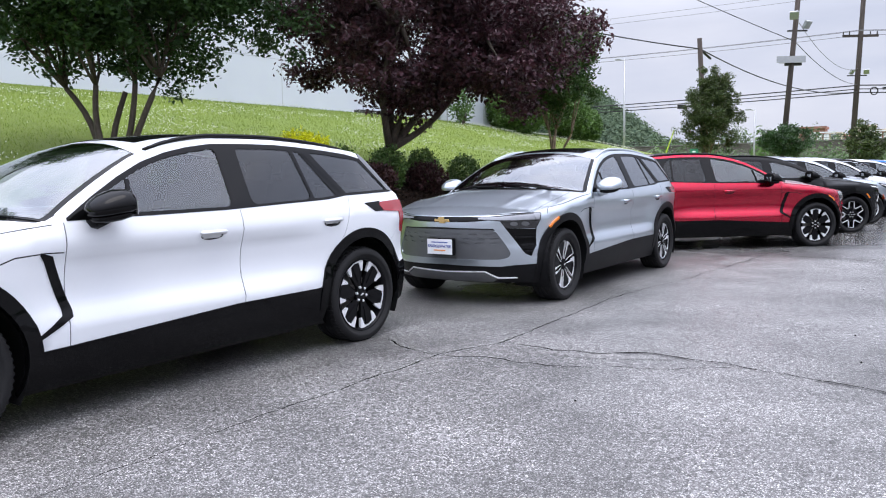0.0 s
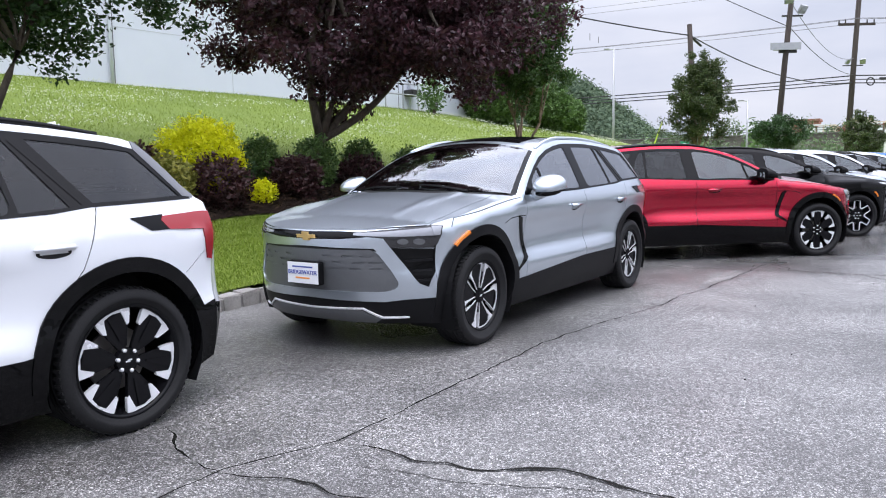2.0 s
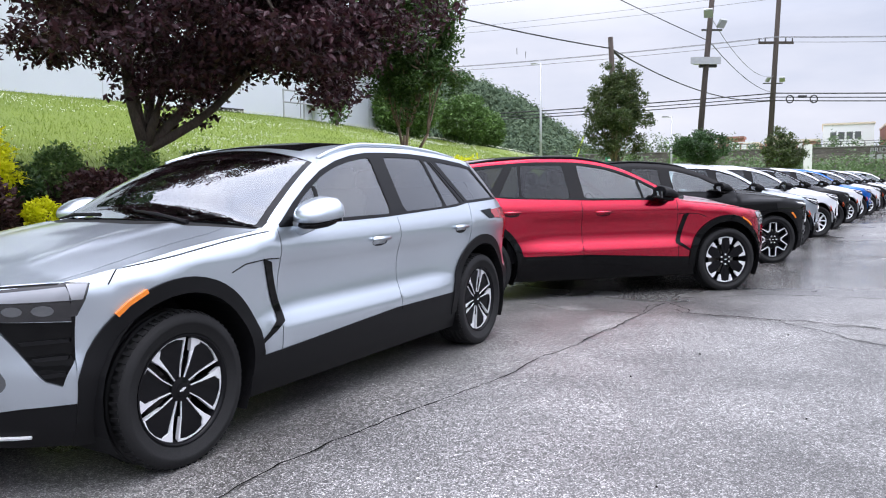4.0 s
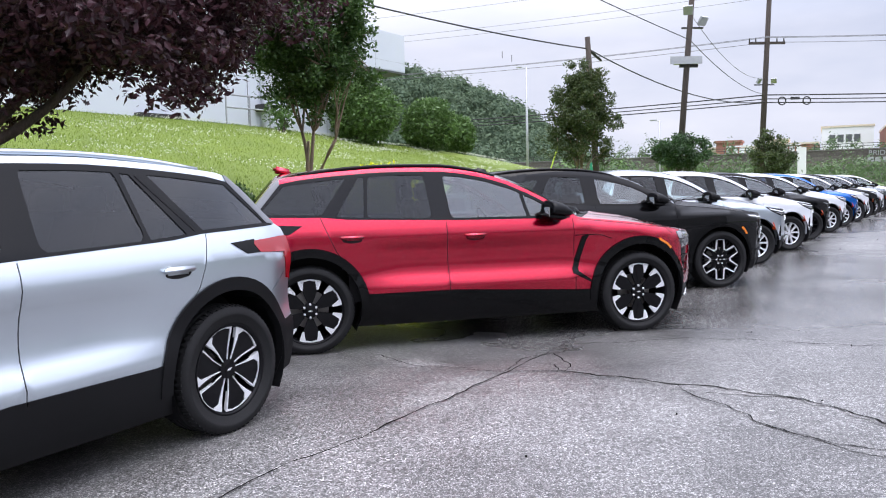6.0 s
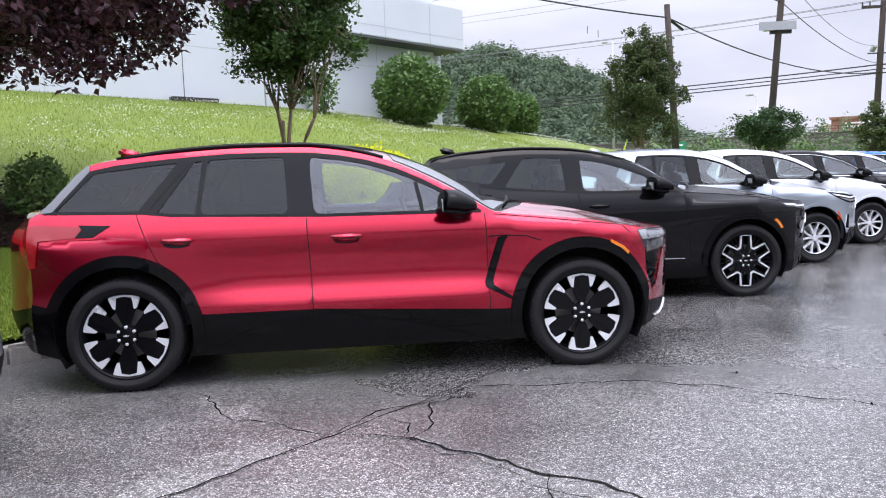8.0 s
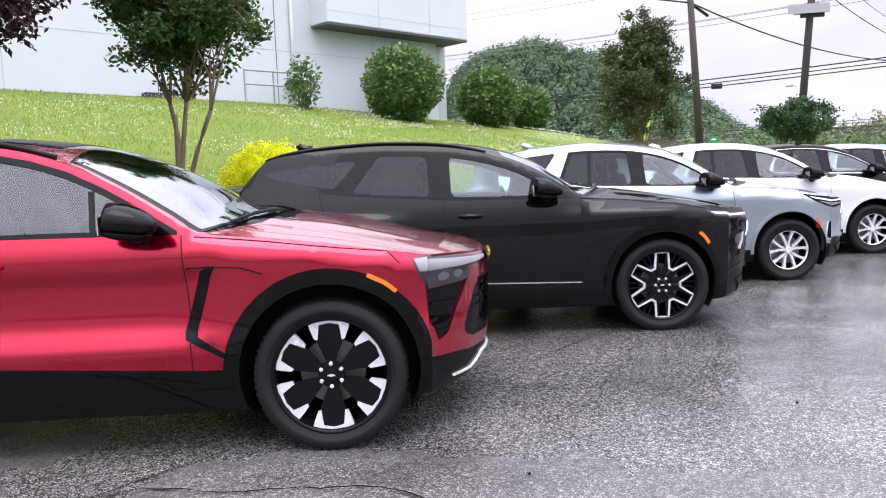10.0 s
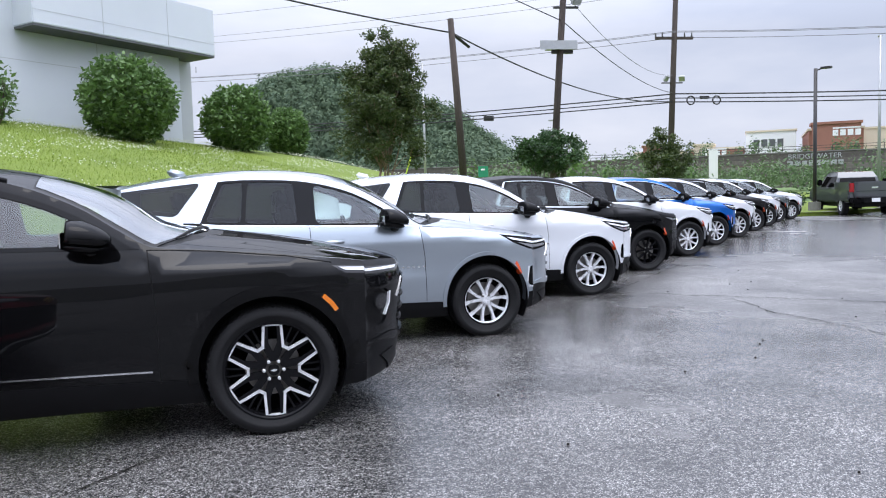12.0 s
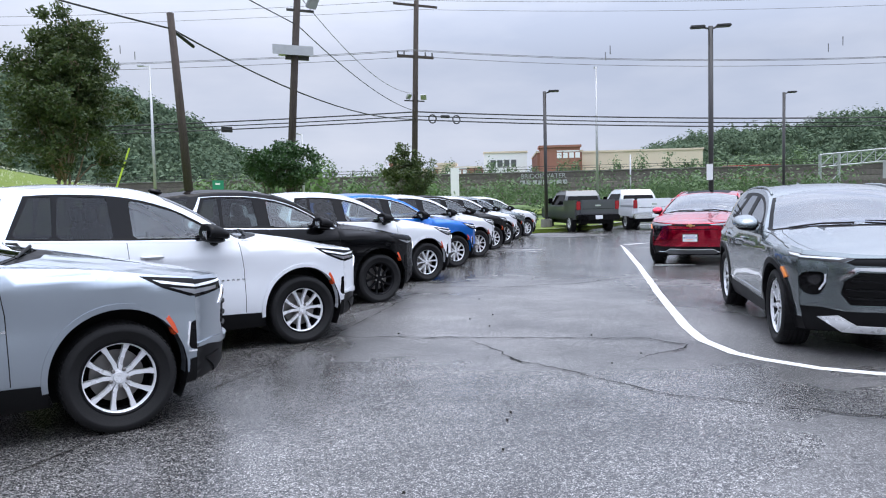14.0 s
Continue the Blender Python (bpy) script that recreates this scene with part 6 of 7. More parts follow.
def tree(name, label, base, stems, crown, radii, clusters, per, size, leaf, bark, seed, spread=0.34, stem_r=0.07, fork=0.45, droop=0.25, hollow=0.35, gaps=0.25, lobes=4.0, taper=0.0, tilt=0.0, limbs=0):
    rng = np.random.default_rng(seed)
    root = empty(name, Matrix.Translation(base))
    C = np.array(crown) - np.array(base)
    bm = bmesh.new()
    forks = []
    for dx, dy in stems:
        k = fork * rng.uniform(0.9, 1.1)
        tip = Vector((C[0] * k * 1.2 + dx, C[1] * k * 1.2 + dy, C[2] * k * 1.05))
        pts = limb(bm, (dx * 0.15, dy * 0.15, -0.15), tip, stem_r * rng.uniform(0.9, 1.15), stem_r * 0.7, 0.05, rng)
        forks.append(pts[-1])
    # spreading main limbs from the fork
    for k in range(limbs):
        a = 2 * math.pi * (k + rng.uniform(-0.2, 0.2)) / limbs
        end = Vector((C[0] + 0.40 * radii[0] * math.cos(a), C[1] + 0.40 * radii[1] * math.sin(a), C[2] + rng.uniform(-0.2, 0.3) * radii[2]))
        forks.append(limb(bm, forks[0] - Vector((0, 0, 0.05)), end, stem_r * 0.55, stem_r * 0.25, 0.06, rng, 7)[-1])
    # cluster centres, thinned by a lumpy outline
    cs = []
    while len(cs) < clusters:
        u = rng.normal(size=3)
        u /= np.linalg.norm(u)
        lump = 1 + 0.30 * noise.noise((u[0] * lobes / 2, u[1] * lobes / 2, u[2] * lobes / 2 + seed)) * 2
        r = rng.uniform(hollow, 1.0) ** 0.55 * lump
        if noise.noise((u[0] * 3 * r, u[1] * 3 * r, u[2] * 3 * r + seed * 3)) < gaps - 0.55:
            continue
        p = C + u * r * np.array(radii) * np.array([1 - taper * u[2] * r, 1 - taper * u[2] * r, 1])
        p[2] -= tilt * (p[0] - C[0])
        if p[2] > 0.15 * C[2]:
            cs.append(p)
    cs = np.array(cs)
    ends = cs[rng.choice(len(cs), min(len(cs), 26), replace=False)]
    for e in ends:
        f = min(forks, key=lambda q: (q - Vector(e)).length)
        mid = Vector(f).lerp(Vector(e), 0.55) + Vector((0, 0, 0.10 * radii[2]))
        limb(bm, f, mid, stem_r * 0.5, stem_r * 0.25, 0.08, rng, 5)
        limb(bm, mid, e, stem_r * 0.25, 0.006, 0.08, rng, 5)
    for e in cs[::3]:
        j = ends[np.argmin(((ends - e) ** 2).sum(1))]
        limb(bm, Vector(j).lerp(Vector((C[0], C[1], j[2])), 0.2), e, 0.014, 0.004, 0.08, rng, 3)
    part("trunk", bm, bark, root, smooth=True)
    def puff():
        u = rng.normal(size=(per, 3))
        u /= np.linalg.norm(u, axis=1)[:, None]
        return u * rng.uniform(0, 1, (per, 1)) ** 0.45 * 1.55 * np.array([spread, spread, spread * 0.7]) * rng.uniform(0.6, 1.25)
    pts = np.concatenate([c + puff() for c in cs])
    v, f = leaf_mesh(pts, size, rng, droop)
    arrays("crown", v, f, leaf, root)
    return tagged(root, label, "tree")


def bush(name, label, x, y, z, rx, ry, rz, n, size, leaf, seed, hollow=0.72, lump=0.16, up=0.0):
    rng = np.random.default_rng(seed)
    root = empty(name, Matrix.Translation((x, y, z)))
    u = rng.normal(size=(n, 3))
    u /= np.linalg.norm(u, axis=1)[:, None]
    r = rng.uniform(hollow ** 3, 1, n) ** (1 / 3)
    k = np.array([1 + lump * 2 * noise.noise((a[0] * 2.4, a[1] * 2.4, a[2] * 2.4 + seed)) + lump * noise.noise((a[0] * 6, a[1] * 6, a[2] * 6 + seed)) for a in u])
    p = u * (r * k)[:, None] * np.array([rx, ry, rz]) + np.array([0, 0, rz * 0.92])
    p = p[p[:, 2] > 0.02]
    v, f = leaf_mesh(p, size, rng, -up, lie=3.0 if leaf is M_LEAF_GOLD else 0.8)
    arrays("foliage", v, f, leaf, root)
    bm = bmesh.new()
    for i in range(9):
        a = rng.uniform(0, 6.28)
        limb(bm, (0.04 * math.cos(a), 0.04 * math.sin(a), -0.12), (rx * 0.6 * math.cos(a), ry * 0.6 * math.sin(a), rz * rng.uniform(0.8, 1.5)), 0.022, 0.006, 0.08, rng, 4)
    tagged(part("stem", bm, M_BARK, root), kind="stuff")
    return tagged(root, label, "bush")


def on_bank(x, y):
    s, n = to_plan(x, y)
    return berm(s, n) if n > kerb_n(s) else 0.0


tree("plum_tree", "purple-leaved plum tree with a spreading crown in the bed", (-1.40, 15.76, on_bank(-1.40, 15.76)), [(0.10, -0.15)], (-0.12, 16.15, 4.42), (3.12, 3.0, 1.85), 900, 100, 0.056, M_LEAF_PLUM, M_BARK, 11, 0.24, 0.15, 0.22, 0.45, 0.25, 0.40, 4.0, 0.10, 0.12, 6)
tree("maple_tree", "dark green tree with several slim stems on the lawn", (-5.2, 12.6, on_bank(-5.2, 12.6)), [(-0.9, 0.1), (-0.25, -0.2), (0.05, 0.2), (0.3, 0.0), (0.75, -0.1)], (-5.0, 12.7, 4.75), (2.8, 2.5, 1.7), 680, 110, 0.052, M_LEAF_DARK, M_BARK, 12, 0.25, 0.06, 0.42, 0.1, 0.2, 0.12)
tree("crape_myrtle", "green multi-stemmed tree with tan bark on the grass bank", (2.66, 19.5, on_bank(2.66, 19.5)), [(-0.12, 0), (0.06, 0.1), (0.0, -0.1), (0.45, 0.0)], (2.82, 19.5, 4.0), (1.05, 1.1, 1.35), 420, 90, 0.042, M_LEAF_MID, M_BARK_TAN, 13, 0.15, 0.04, 0.42, -0.1, 0.25, 0.34, 6.0, -0.12)
tree("narrow_tree", "upright bronze-tinged green tree on the grass bank", (9.85, 30.0, on_bank(9.85, 30.0)), [(-0.1, 0), (0.08, 0.08), (0.0, -0.08), (0.18, 0)], (10.02, 30.0, 3.75), (0.93, 0.93, 1.65), 400, 85, 0.042, M_LEAF_BRONZE, M_BARK_TAN, 14, 0.14, 0.04, 0.30, -0.3, 0.2, 0.34, 6.0, 0.42)
tree("broad_low_tree", "low broad dark green tree beside the utility pole", (16.2, 38.4, on_bank(16.2, 38.4)), [(-0.35, 0), (-0.1, 0.1), (0.15, 0), (0.4, 0)], (16.2, 38.4, 2.75), (1.35, 1.3, 0.72), 150, 70, 0.06, M_LEAF_DARK, M_BARK, 15, 0.17, 0.04, 0.3, 0.0)
tree("round_low_tree", "small round bronze green tree beyond the parked row", (23.7, 45.3, on_bank(23.7, 45.3)), [(-0.1, 0), (0.1, 0.0)], (23.7, 45.3, 2.75), (1.05, 1.0, 1.1), 130, 70, 0.065, M_LEAF_BRONZE, M_BARK, 16, 0.17, 0.04, 0.3, 0.0)

# shrubs in the mulch bed
for name, label, s, n, rx, rz, cnt, size, leaf, seed in (
        ("golden_privet", "bright yellow-green golden privet shrub in the bed", 9.1, 10.0, 0.62, 0.58, 9000, 0.036, M_LEAF_GOLD, 31),
        ("golden_privet", "bright yellow-green golden privet behind parked cars", 18.05, 9.12, 0.76, 0.57, 9000, 0.036, M_LEAF_GOLD, 32),
        ("spirea", "yellow-green spirea bush with feathery tips", 7.7, 10.2, 0.40, 0.36, 2600, 0.04, M_LEAF_OLIVE, 33),
        ("spirea", "yellow-green spirea bush with feathery tips", 8.25, 9.45, 0.36, 0.38, 2800, 0.04, M_LEAF_OLIVE, 34),
        ("small_spirea", "small round lime green shrub on the mulch", 9.75, 9.45, 0.2, 0.2, 1100, 0.035, M_LEAF_GOLD, 35),
        ("barberry", "dark maroon barberry bush", 7.3, 9.5, 0.45, 0.42, 3000, 0.038, M_LEAF_BARB, 36),
        ("barberry", "dark maroon barberry bush", 8.95, 9.35, 0.44, 0.38, 3000, 0.038, M_LEAF_BARB, 37),
        ("barberry", "dark maroon barberry bush", 8.3, 10.3, 0.45, 0.34, 2600, 0.038, M_LEAF_BARB, 38),
        ("barberry", "dark maroon barberry bush", 10.55, 9.65, 0.42, 0.36, 2800, 0.038, M_LEAF_BARB, 39),
        ("barberry", "dark maroon barberry bush", 12.1, 9.75, 0.42, 0.34, 2600, 0.038, M_LEAF_BARB, 40),
        ("boxwood", "olive green clipped boxwood shrub", 10.6, 10.6, 0.33, 0.4, 2600, 0.035, M_LEAF_BUSH, 41),
        ("boxwood", "olive green clipped boxwood shrub", 11.35, 10.1, 0.38, 0.46, 3000, 0.035, M_LEAF_BUSH, 42),
        ("boxwood", "olive green clipped boxwood shrub", 12.6, 10.3, 0.36, 0.42, 2800, 0.035, M_LEAF_BUSH, 43),
        ("boxwood", "olive green clipped boxwood shrub", 13.5, 9.9, 0.36, 0.4, 2600, 0.035, M_LEAF_BUSH, 44),
        ("boxwood", "dark green shrub low in the bed", 9.75, 10.2, 0.32, 0.32, 2200, 0.035, M_LEAF_DARK, 45),
        ("boxwood", "olive green clipped boxwood shrub", 15.2, 9.7, 0.4, 0.36, 2400, 0.035, M_LEAF_BUSH, 46),
        ("boxwood", "olive green clipped boxwood shrub", 16.3, 9.6, 0.4, 0.36, 2400, 0.035, M_LEAF_BUSH, 47)):
    x, y = plan(s, n)
    bush(name, label, x, y, berm(s, n) - 0.03, rx, rx, rz, cnt, size, leaf, seed, 0.6, 0.14, 0.25)
# large rounded shrubs by the building
for x, y, r, h, seed in ((2.95, 34.2, 1.28, 1.25, 51), (5.42, 37.6, 1.12, 1.12, 52), (6.85, 40.7, 0.74, 0.92, 53), (2.5, 37.4, 1.0, 1.25, 54)):
    bush("viburnum", "large rounded green shrub on the bank by the building", x, y, on_bank(x, y) - 0.05, r, r, h, 7500, 0.085, M_LEAF_BUSH, seed, 0.62, 0.10)
bush("sapling_shrub", "thin open shrub against the white wall", 0.35, 32.0, on_bank(0.35, 32.0), 0.5, 0.5, 0.8, 620, 0.085, M_LEAF_BUSH, 55, 0.2, 0.25, 0.4)


# ---- mulch bed, grass and clover ----
def mulch_bed():
    rows = []
    for i in range(64):
        s = 4.5 + i * 0.22
        mid = 9.85 + 0.15 * math.sin(s * 0.7)
        wid = 1.0 * min(1, (i + 1) / 6, (64 - i) / 6) * (1 + 0.12 * math.sin(s * 1.9))
        rows.append([(s, mid - wid + 2 * wid * k / 10) for k in range(11)])
    verts = [(*plan(s, n), berm(s, n) + 0.02 + 0.05 * math.sin(math.pi * k / 10) + 0.02 * noise.noise((s * 5, n * 5, 2))) for r in rows for k, (s, n) in enumerate(r)]
    faces = [(i * 11 + j, (i + 1) * 11 + j, (i + 1) * 11 + j + 1, i * 11 + j + 1) for i in range(63) for j in range(10)]
    tagged(arrays("mulch_bed", verts, faces, M_MULCH, smooth=True), "planting bed of dark bark mulch", "garden bed", kind="structure")


mulch_bed()


def mulch_chips():
    """Loose shreds of bark on the bed."""
    rng = np.random.default_rng(45)
    s, n = rng.uniform(5.0, 17.8, 9000), 9.85 + rng.uniform(-0.95, 0.95, 9000)
    n = n + 0.15 * np.sin(s * 0.7)
    p = np.array([(*plan(a, b), berm(a, b) + 0.055 + 0.035 * math.cos((b - 9.85) * 1.5)) for a, b in zip(s, n)])
    a = rng.uniform(0, 6.283, 9000)
    d = np.stack([np.cos(a), np.sin(a), rng.normal(0, 0.25, 9000)], 1) * rng.uniform(0.015, 0.05, (9000, 1))
    w = np.stack([-np.sin(a), np.cos(a), rng.normal(0, 0.4, 9000)], 1) * rng.uniform(0.004, 0.010, (9000, 1))
    lift = np.array([0, 0, 0.006])
    v = np.stack([p - d - w, p + d - w, p + d + w, p - d + w, p + lift], 1).reshape(-1, 3)
    t = np.array([(0, 1, 4), (1, 2, 4), (2, 3, 4), (3, 0, 4)])
    f = (np.arange(9000)[:, None, None] * 5 + t[None]).reshape(-1, 3)
    tagged(arrays("mulch_chips", v, f, M_CHIP), "shredded dark brown bark lying on the bed", "mulch", kind="stuff")


mulch_chips()


def grass():
    rng = np.random.default_rng(21)
    S = np.concatenate([rng.uniform(3.5, 13, 90000), rng.uniform(5, 32, 60000)])
    N = np.concatenate([6.35 + 2.7 * rng.uniform(0, 1, 90000), 9.0 + 12.4 * rng.uniform(0, 1, 60000) ** 1.3])
    keep = [(s, n) for s, n in zip(S, N) if n > kerb_n(s) + 0.10 and not (abs(n - 9.85 - 0.15 * math.sin(s * 0.7)) < 0.95 and 4.8 < s < 18.2)]
    p = np.array([(*plan(s, n), berm(s, n)) for s, n in keep])
    m = len(p)
    h = np.where(np.array([n for s, n in keep]) < 9.2, 0.034, 0.055)[:, None] * rng.uniform(0.6, 1.4, (m, 1))
    a = rng.uniform(0, 6.283, m)
    w = np.stack([np.cos(a), np.sin(a), np.zeros(m)], 1) * (0.003 + h * 0.05)
    lean = rng.normal(size=(m, 3)) * h * 0.4
    lean[:, 2] = h[:, 0]
    v = np.stack([p - w, p + w, p + lean], 1).reshape(-1, 3)
    tagged(arrays("grass_blades", v, np.arange(m * 3).reshape(m, 3), M_BLADE), "short mown grass blades on the bank", "grass", kind="stuff")
    # clover heads in drifts
    pts = []
    while len(pts) < 9500:
        s, n = rng.uniform(2, 46), 10.6 + 11 * rng.uniform(0, 1)
        if noise.noise((s * 0.35, n * 0.7, 4)) + 0.4 * noise.noise((s * 1.3, n * 1.6, 8)) > rng.uniform(-0.10, 0.50):
            x, y = plan(s, n)
            pts.append((x, y, berm(s, n) + rng.uniform(0.06, 0.11)))
    P = np.array(pts)
    r = rng.uniform(0.008, 0.016, (len(P), 1))
    o = np.array([(1, 0, 0), (0, 1, 0), (-1, 0, 0), (0, -1, 0), (0, 0, 1), (0, 0, -1)], float)
    v = (P[:, None, :] + o[None] * r[:, :, None]).reshape(-1, 3)
    t = np.array([(0, 1, 4), (1, 2, 4), (2, 3, 4), (3, 0, 4), (1, 0, 5), (2, 1, 5), (3, 2, 5), (0, 3, 5)])
    f = (np.arange(len(P))[:, None, None] * 6 + t[None]).reshape(-1, 3)
    tagged(arrays("clover_flowers", v, f, M_CLOVER), "white clover flower heads scattered in drifts", "flowers", kind="stuff")


grass()


# ---- utility poles and wires ----
def cable(name, pts, sag, r, mat, parent=None, per=14):
    bm = bmesh.new()
    out = []
    for a, b in zip(pts, pts[1:]):
        a, b = Vector(a), Vector(b)
        for k in range(per):
            t = k / per
            out.append(a.lerp(b, t) - Vector((0, 0, sag * 4 * t * (1 - t))))
    out.append(Vector(pts[-1]))
    tube(bm, out, r, 5)
    return obj(name, bm, mat, parent)


def flood_lamp(parent, x, y, z, turn, mat):
    m = Matrix.Translation((x, y, z)) @ Matrix.Rotation(turn, 4, "Z")
    bm = rounded(bmesh.new(), m @ Matrix.LocRotScale((0, -0.12, 0), Euler((radians(35), 0, 0)), (0.42, 0.16, 0.42)), 2, 0.15)
    part("flood_lamp", bm, mat, parent)


def utility_pole(label, x0, y0, x1, y1, top, r0, r1, lean_base=0.0):
    root = empty("utility_pole", Matrix.Translation((x0, y0, lean_base)))
    pts = [(0, 0, -0.3), ((x1 - x0) * 0.5, (y1 - y0) * 0.5, (top - lean_base) / 2), (x1 - x0, y1 - y0, top - lean_base)]
    part("pole", tube(bmesh.new(), pts, [r0, (r0 + r1) / 2, r1], 12), M_POLE, root, smooth=True)
    return tagged(root, label, "utility pole")


b1 = on_bank(13.94, 43.7)
p1 = utility_pole("plain brown wooden pole leaning beside the bank", 14.0, 43.7, 13.57, 43.7, 8.72, 0.17, 0.13, b1)
b2 = on_bank(17.1, 40.8)
p2 = utility_pole("dark wooden pole with a sheet metal shelf and flood lamps", 17.0, 40.8, 17.78, 40.8, 11.2, 0.15, 0.12, b2)
part("shelf", boxed(-0.10, 1.0, -0.25, 0.25, 5.02 - b2 + 1.86, 5.06 - b2 + 1.86), M_GALV, p2)
part("shelf_lip", boxed(-0.42, 1.06, -0.27, -0.255, 4.98 - b2 + 1.86, 5.32 - b2 + 1.86), M_GALV, p2, "bright sheet metal box face")
part("bracket", boxed(0.1, 0.95, -0.06, 0.06, 4.86 - b2 + 1.86, 5.0 - b2 + 1.86), M_DARKPOST, p2)
flood_lamp(p2, 1.05, -0.1, 8.75 - b2, radians(25), M_GALV)
flood_lamp(p2, 0.4, -0.3, 9.2 - b2, radians(-25), M_GALV)
part("lamp_arm", boxed(0.2, 1.2, -0.04, 0.04, 8.45 - b2, 8.53 - b2), M_DARKPOST, p2)
p3 = utility_pole("tall grey-brown utility pole with crossarms and insulators", 32.6, 65.0, 33.35, 65.0, 18.5, 0.24, 0.17)
part("crossarm", boxed(-1.0, 1.9, -0.12, -0.02, 12.15, 12.35), M_POLE, p3)
part("crossarm", boxed(-1.2, 2.3, -0.12, -0.02, 15.9, 16.06), M_POLE, p3)
for dx in (-0.95, -0.45, 1.25, 1.8):
    part("insulator", tube(bmesh.new(), [(dx, -0.07, 12.3), (dx, -0.07, 12.62)], [0.06, 0.045], 8), M_DARKPOST, p3)
for dx, t in ((-0.35, 30), (0.95, -30)):
    flood_lamp(p3, dx, -0.25, 9.3, radians(t), M_GALV)
part("lamp_arm", boxed(-0.5, 1.1, -0.05, 0.05, 9.0, 9.08), M_DARKPOST, p3)
for i, dx in enumerate((1.7, 3.7)):
    bm = bmesh.new()
    tube(bm, [(dx + 0.3 * math.cos(a), -0.1, 7.75 + 0.3 * math.sin(a)) for a in (2 * math.pi * k / 20 for k in range(21))], 0.05, 6, False)
    part("cable_coil", bm, M_CABLE, p3)
part("splice_box", boxed(2.4, 3.1, -0.2, 0.0, 7.85, 8.05, bevel=0.03), M_CABLE, p3)
LX, LY = 0.866, -0.5


def along(k, z, off=0.0):
    return (33.1 + LX * k + off * 0.5, 65 + LY * k + off * 0.866, z)


lines = empty("overhead_lines")
for off, z in ((-0.9, 12.6), (-0.4, 12.62), (1.4, 12.55)):
    cable("wire", [along(-70, z + 2.0, off), along(0, z, off), along(48, z - 1.4, off), along(100, z - 1.0, off)], 0.9, 0.022, M_CABLE_FAR, lines)
for off, z in ((-1.0, 16.1), (0.0, 18.3), (1.6, 16.1)):
    cable("wire", [along(-70, z + 2.0, off), along(0, z, off), along(60, z - 0.6, off)], 0.8, 0.016, M_CABLE_FAR, lines)
for off, z, r in ((0.0, 8.25, 0.05), (0.1, 7.95, 0.04), (-0.1, 7.65, 0.045)):
    cable("trunk_cable", [along(-70, z + 0.6, off), along(0, z, off), along(55, z - 1.5, off), along(110, z - 1.5, off)], 0.6, r, M_CABLE, lines)
for k in (-45, -22, 14, 30):
    for off in (-0.9, 1.4):
        c = along(k, 12.75 - 0.03 * k if k < 0 else 12.0, off)
        part("wire_spacer", tube(bmesh.new(), [(c[0], c[1], c[2] - 0.25), (c[0], c[1], c[2] + 0.35)], 0.035, 5), M_CABLE_FAR, lines)
part("splice_box", boxed(20.2, 21.0, 72.2, 72.4, 7.2, 7.6), M_CABLE, lines)
cable("service_cable", [(-9, 28, 10.4), (13.57, 43.7, 8.15)], 0.55, 0.035, M_CABLE, lines)
cable("service_cable", [(13.6, 43.7, 8.15), (32.9, 64.9, 7.7)], 0.9, 0.035, M_CABLE, lines)
cable("splice_sleeve", [(13.75, 43.85, 8.06), (14.5, 44.7, 7.75)], 0.0, 0.07, M_CABLE, lines)
cable("service_cable", [(-10, 26, 16.5), (17.6, 40.8, 7.95), (32.9, 64.9, 8.3)], 0.5, 0.02, M_CABLE, lines)
cable("service_cable", [(17.7, 40.8, 9.0), (32.9, 64.9, 9.6)], 0.9, 0.015, M_CABLE_FAR, lines)
cable("wire", [(-20, 60, 17), (17.75, 40.9, 10.6)], 0.6, 0.012, M_CABLE_FAR, lines)
tagged(lines, "black cables and grey wires strung between the utility poles", "overhead wires")
guy = empty("guy_guard")
part("guard", tube(bmesh.new(), [(11.35, 42.3, on_bank(11.35, 42.3)), (11.85, 42.3, 3.6)], 0.035, 6), plain("yellow_green_plastic", (0.45, 0.60, 0.05), 0.5), guy)
tagged(guy, "yellow-green plastic guy wire guard on the bank", "cable guard")


# ---- lamp posts ----
def lamp_post(label, x, y, h, r, mat, heads=((0.0, 0.45),), z=0.0, base=True, thin=False):
    root = empty("lamp_post", Matrix.Translation((x, y, z)))
    part("post", tube(bmesh.new(), [(0, 0, -0.2), (0, 0, h)], [r, r * (0.6 if thin else 0.95)], 10), mat, root, smooth=True)
    if base:
        part("base", tube(bmesh.new(), [(0, 0, -0.1), (0, 0, 0.55)], 0.27, 14), M_KERB_TOP, root)
    for a, reach in heads:
        d = Vector((math.cos(a), math.sin(a), 0))
        part("arm", tube(bmesh.new(), [(0, 0, h - 0.1), d * reach + Vector((0, 0, h - 0.02))], 0.035, 6), mat, root)
        m = Matrix.Translation(d * (reach + 0.18) + Vector((0, 0, h + 0.0))) @ Matrix.Rotation(a, 4, "Z")
        part("lamp_head", rounded(bmesh.new(), m @ Matrix.LocRotScale((0, 0, 0), None, (0.5, 0.28, 0.09)), 2, 0.3), mat, root)
    return tagged(root, label, "lamp post")


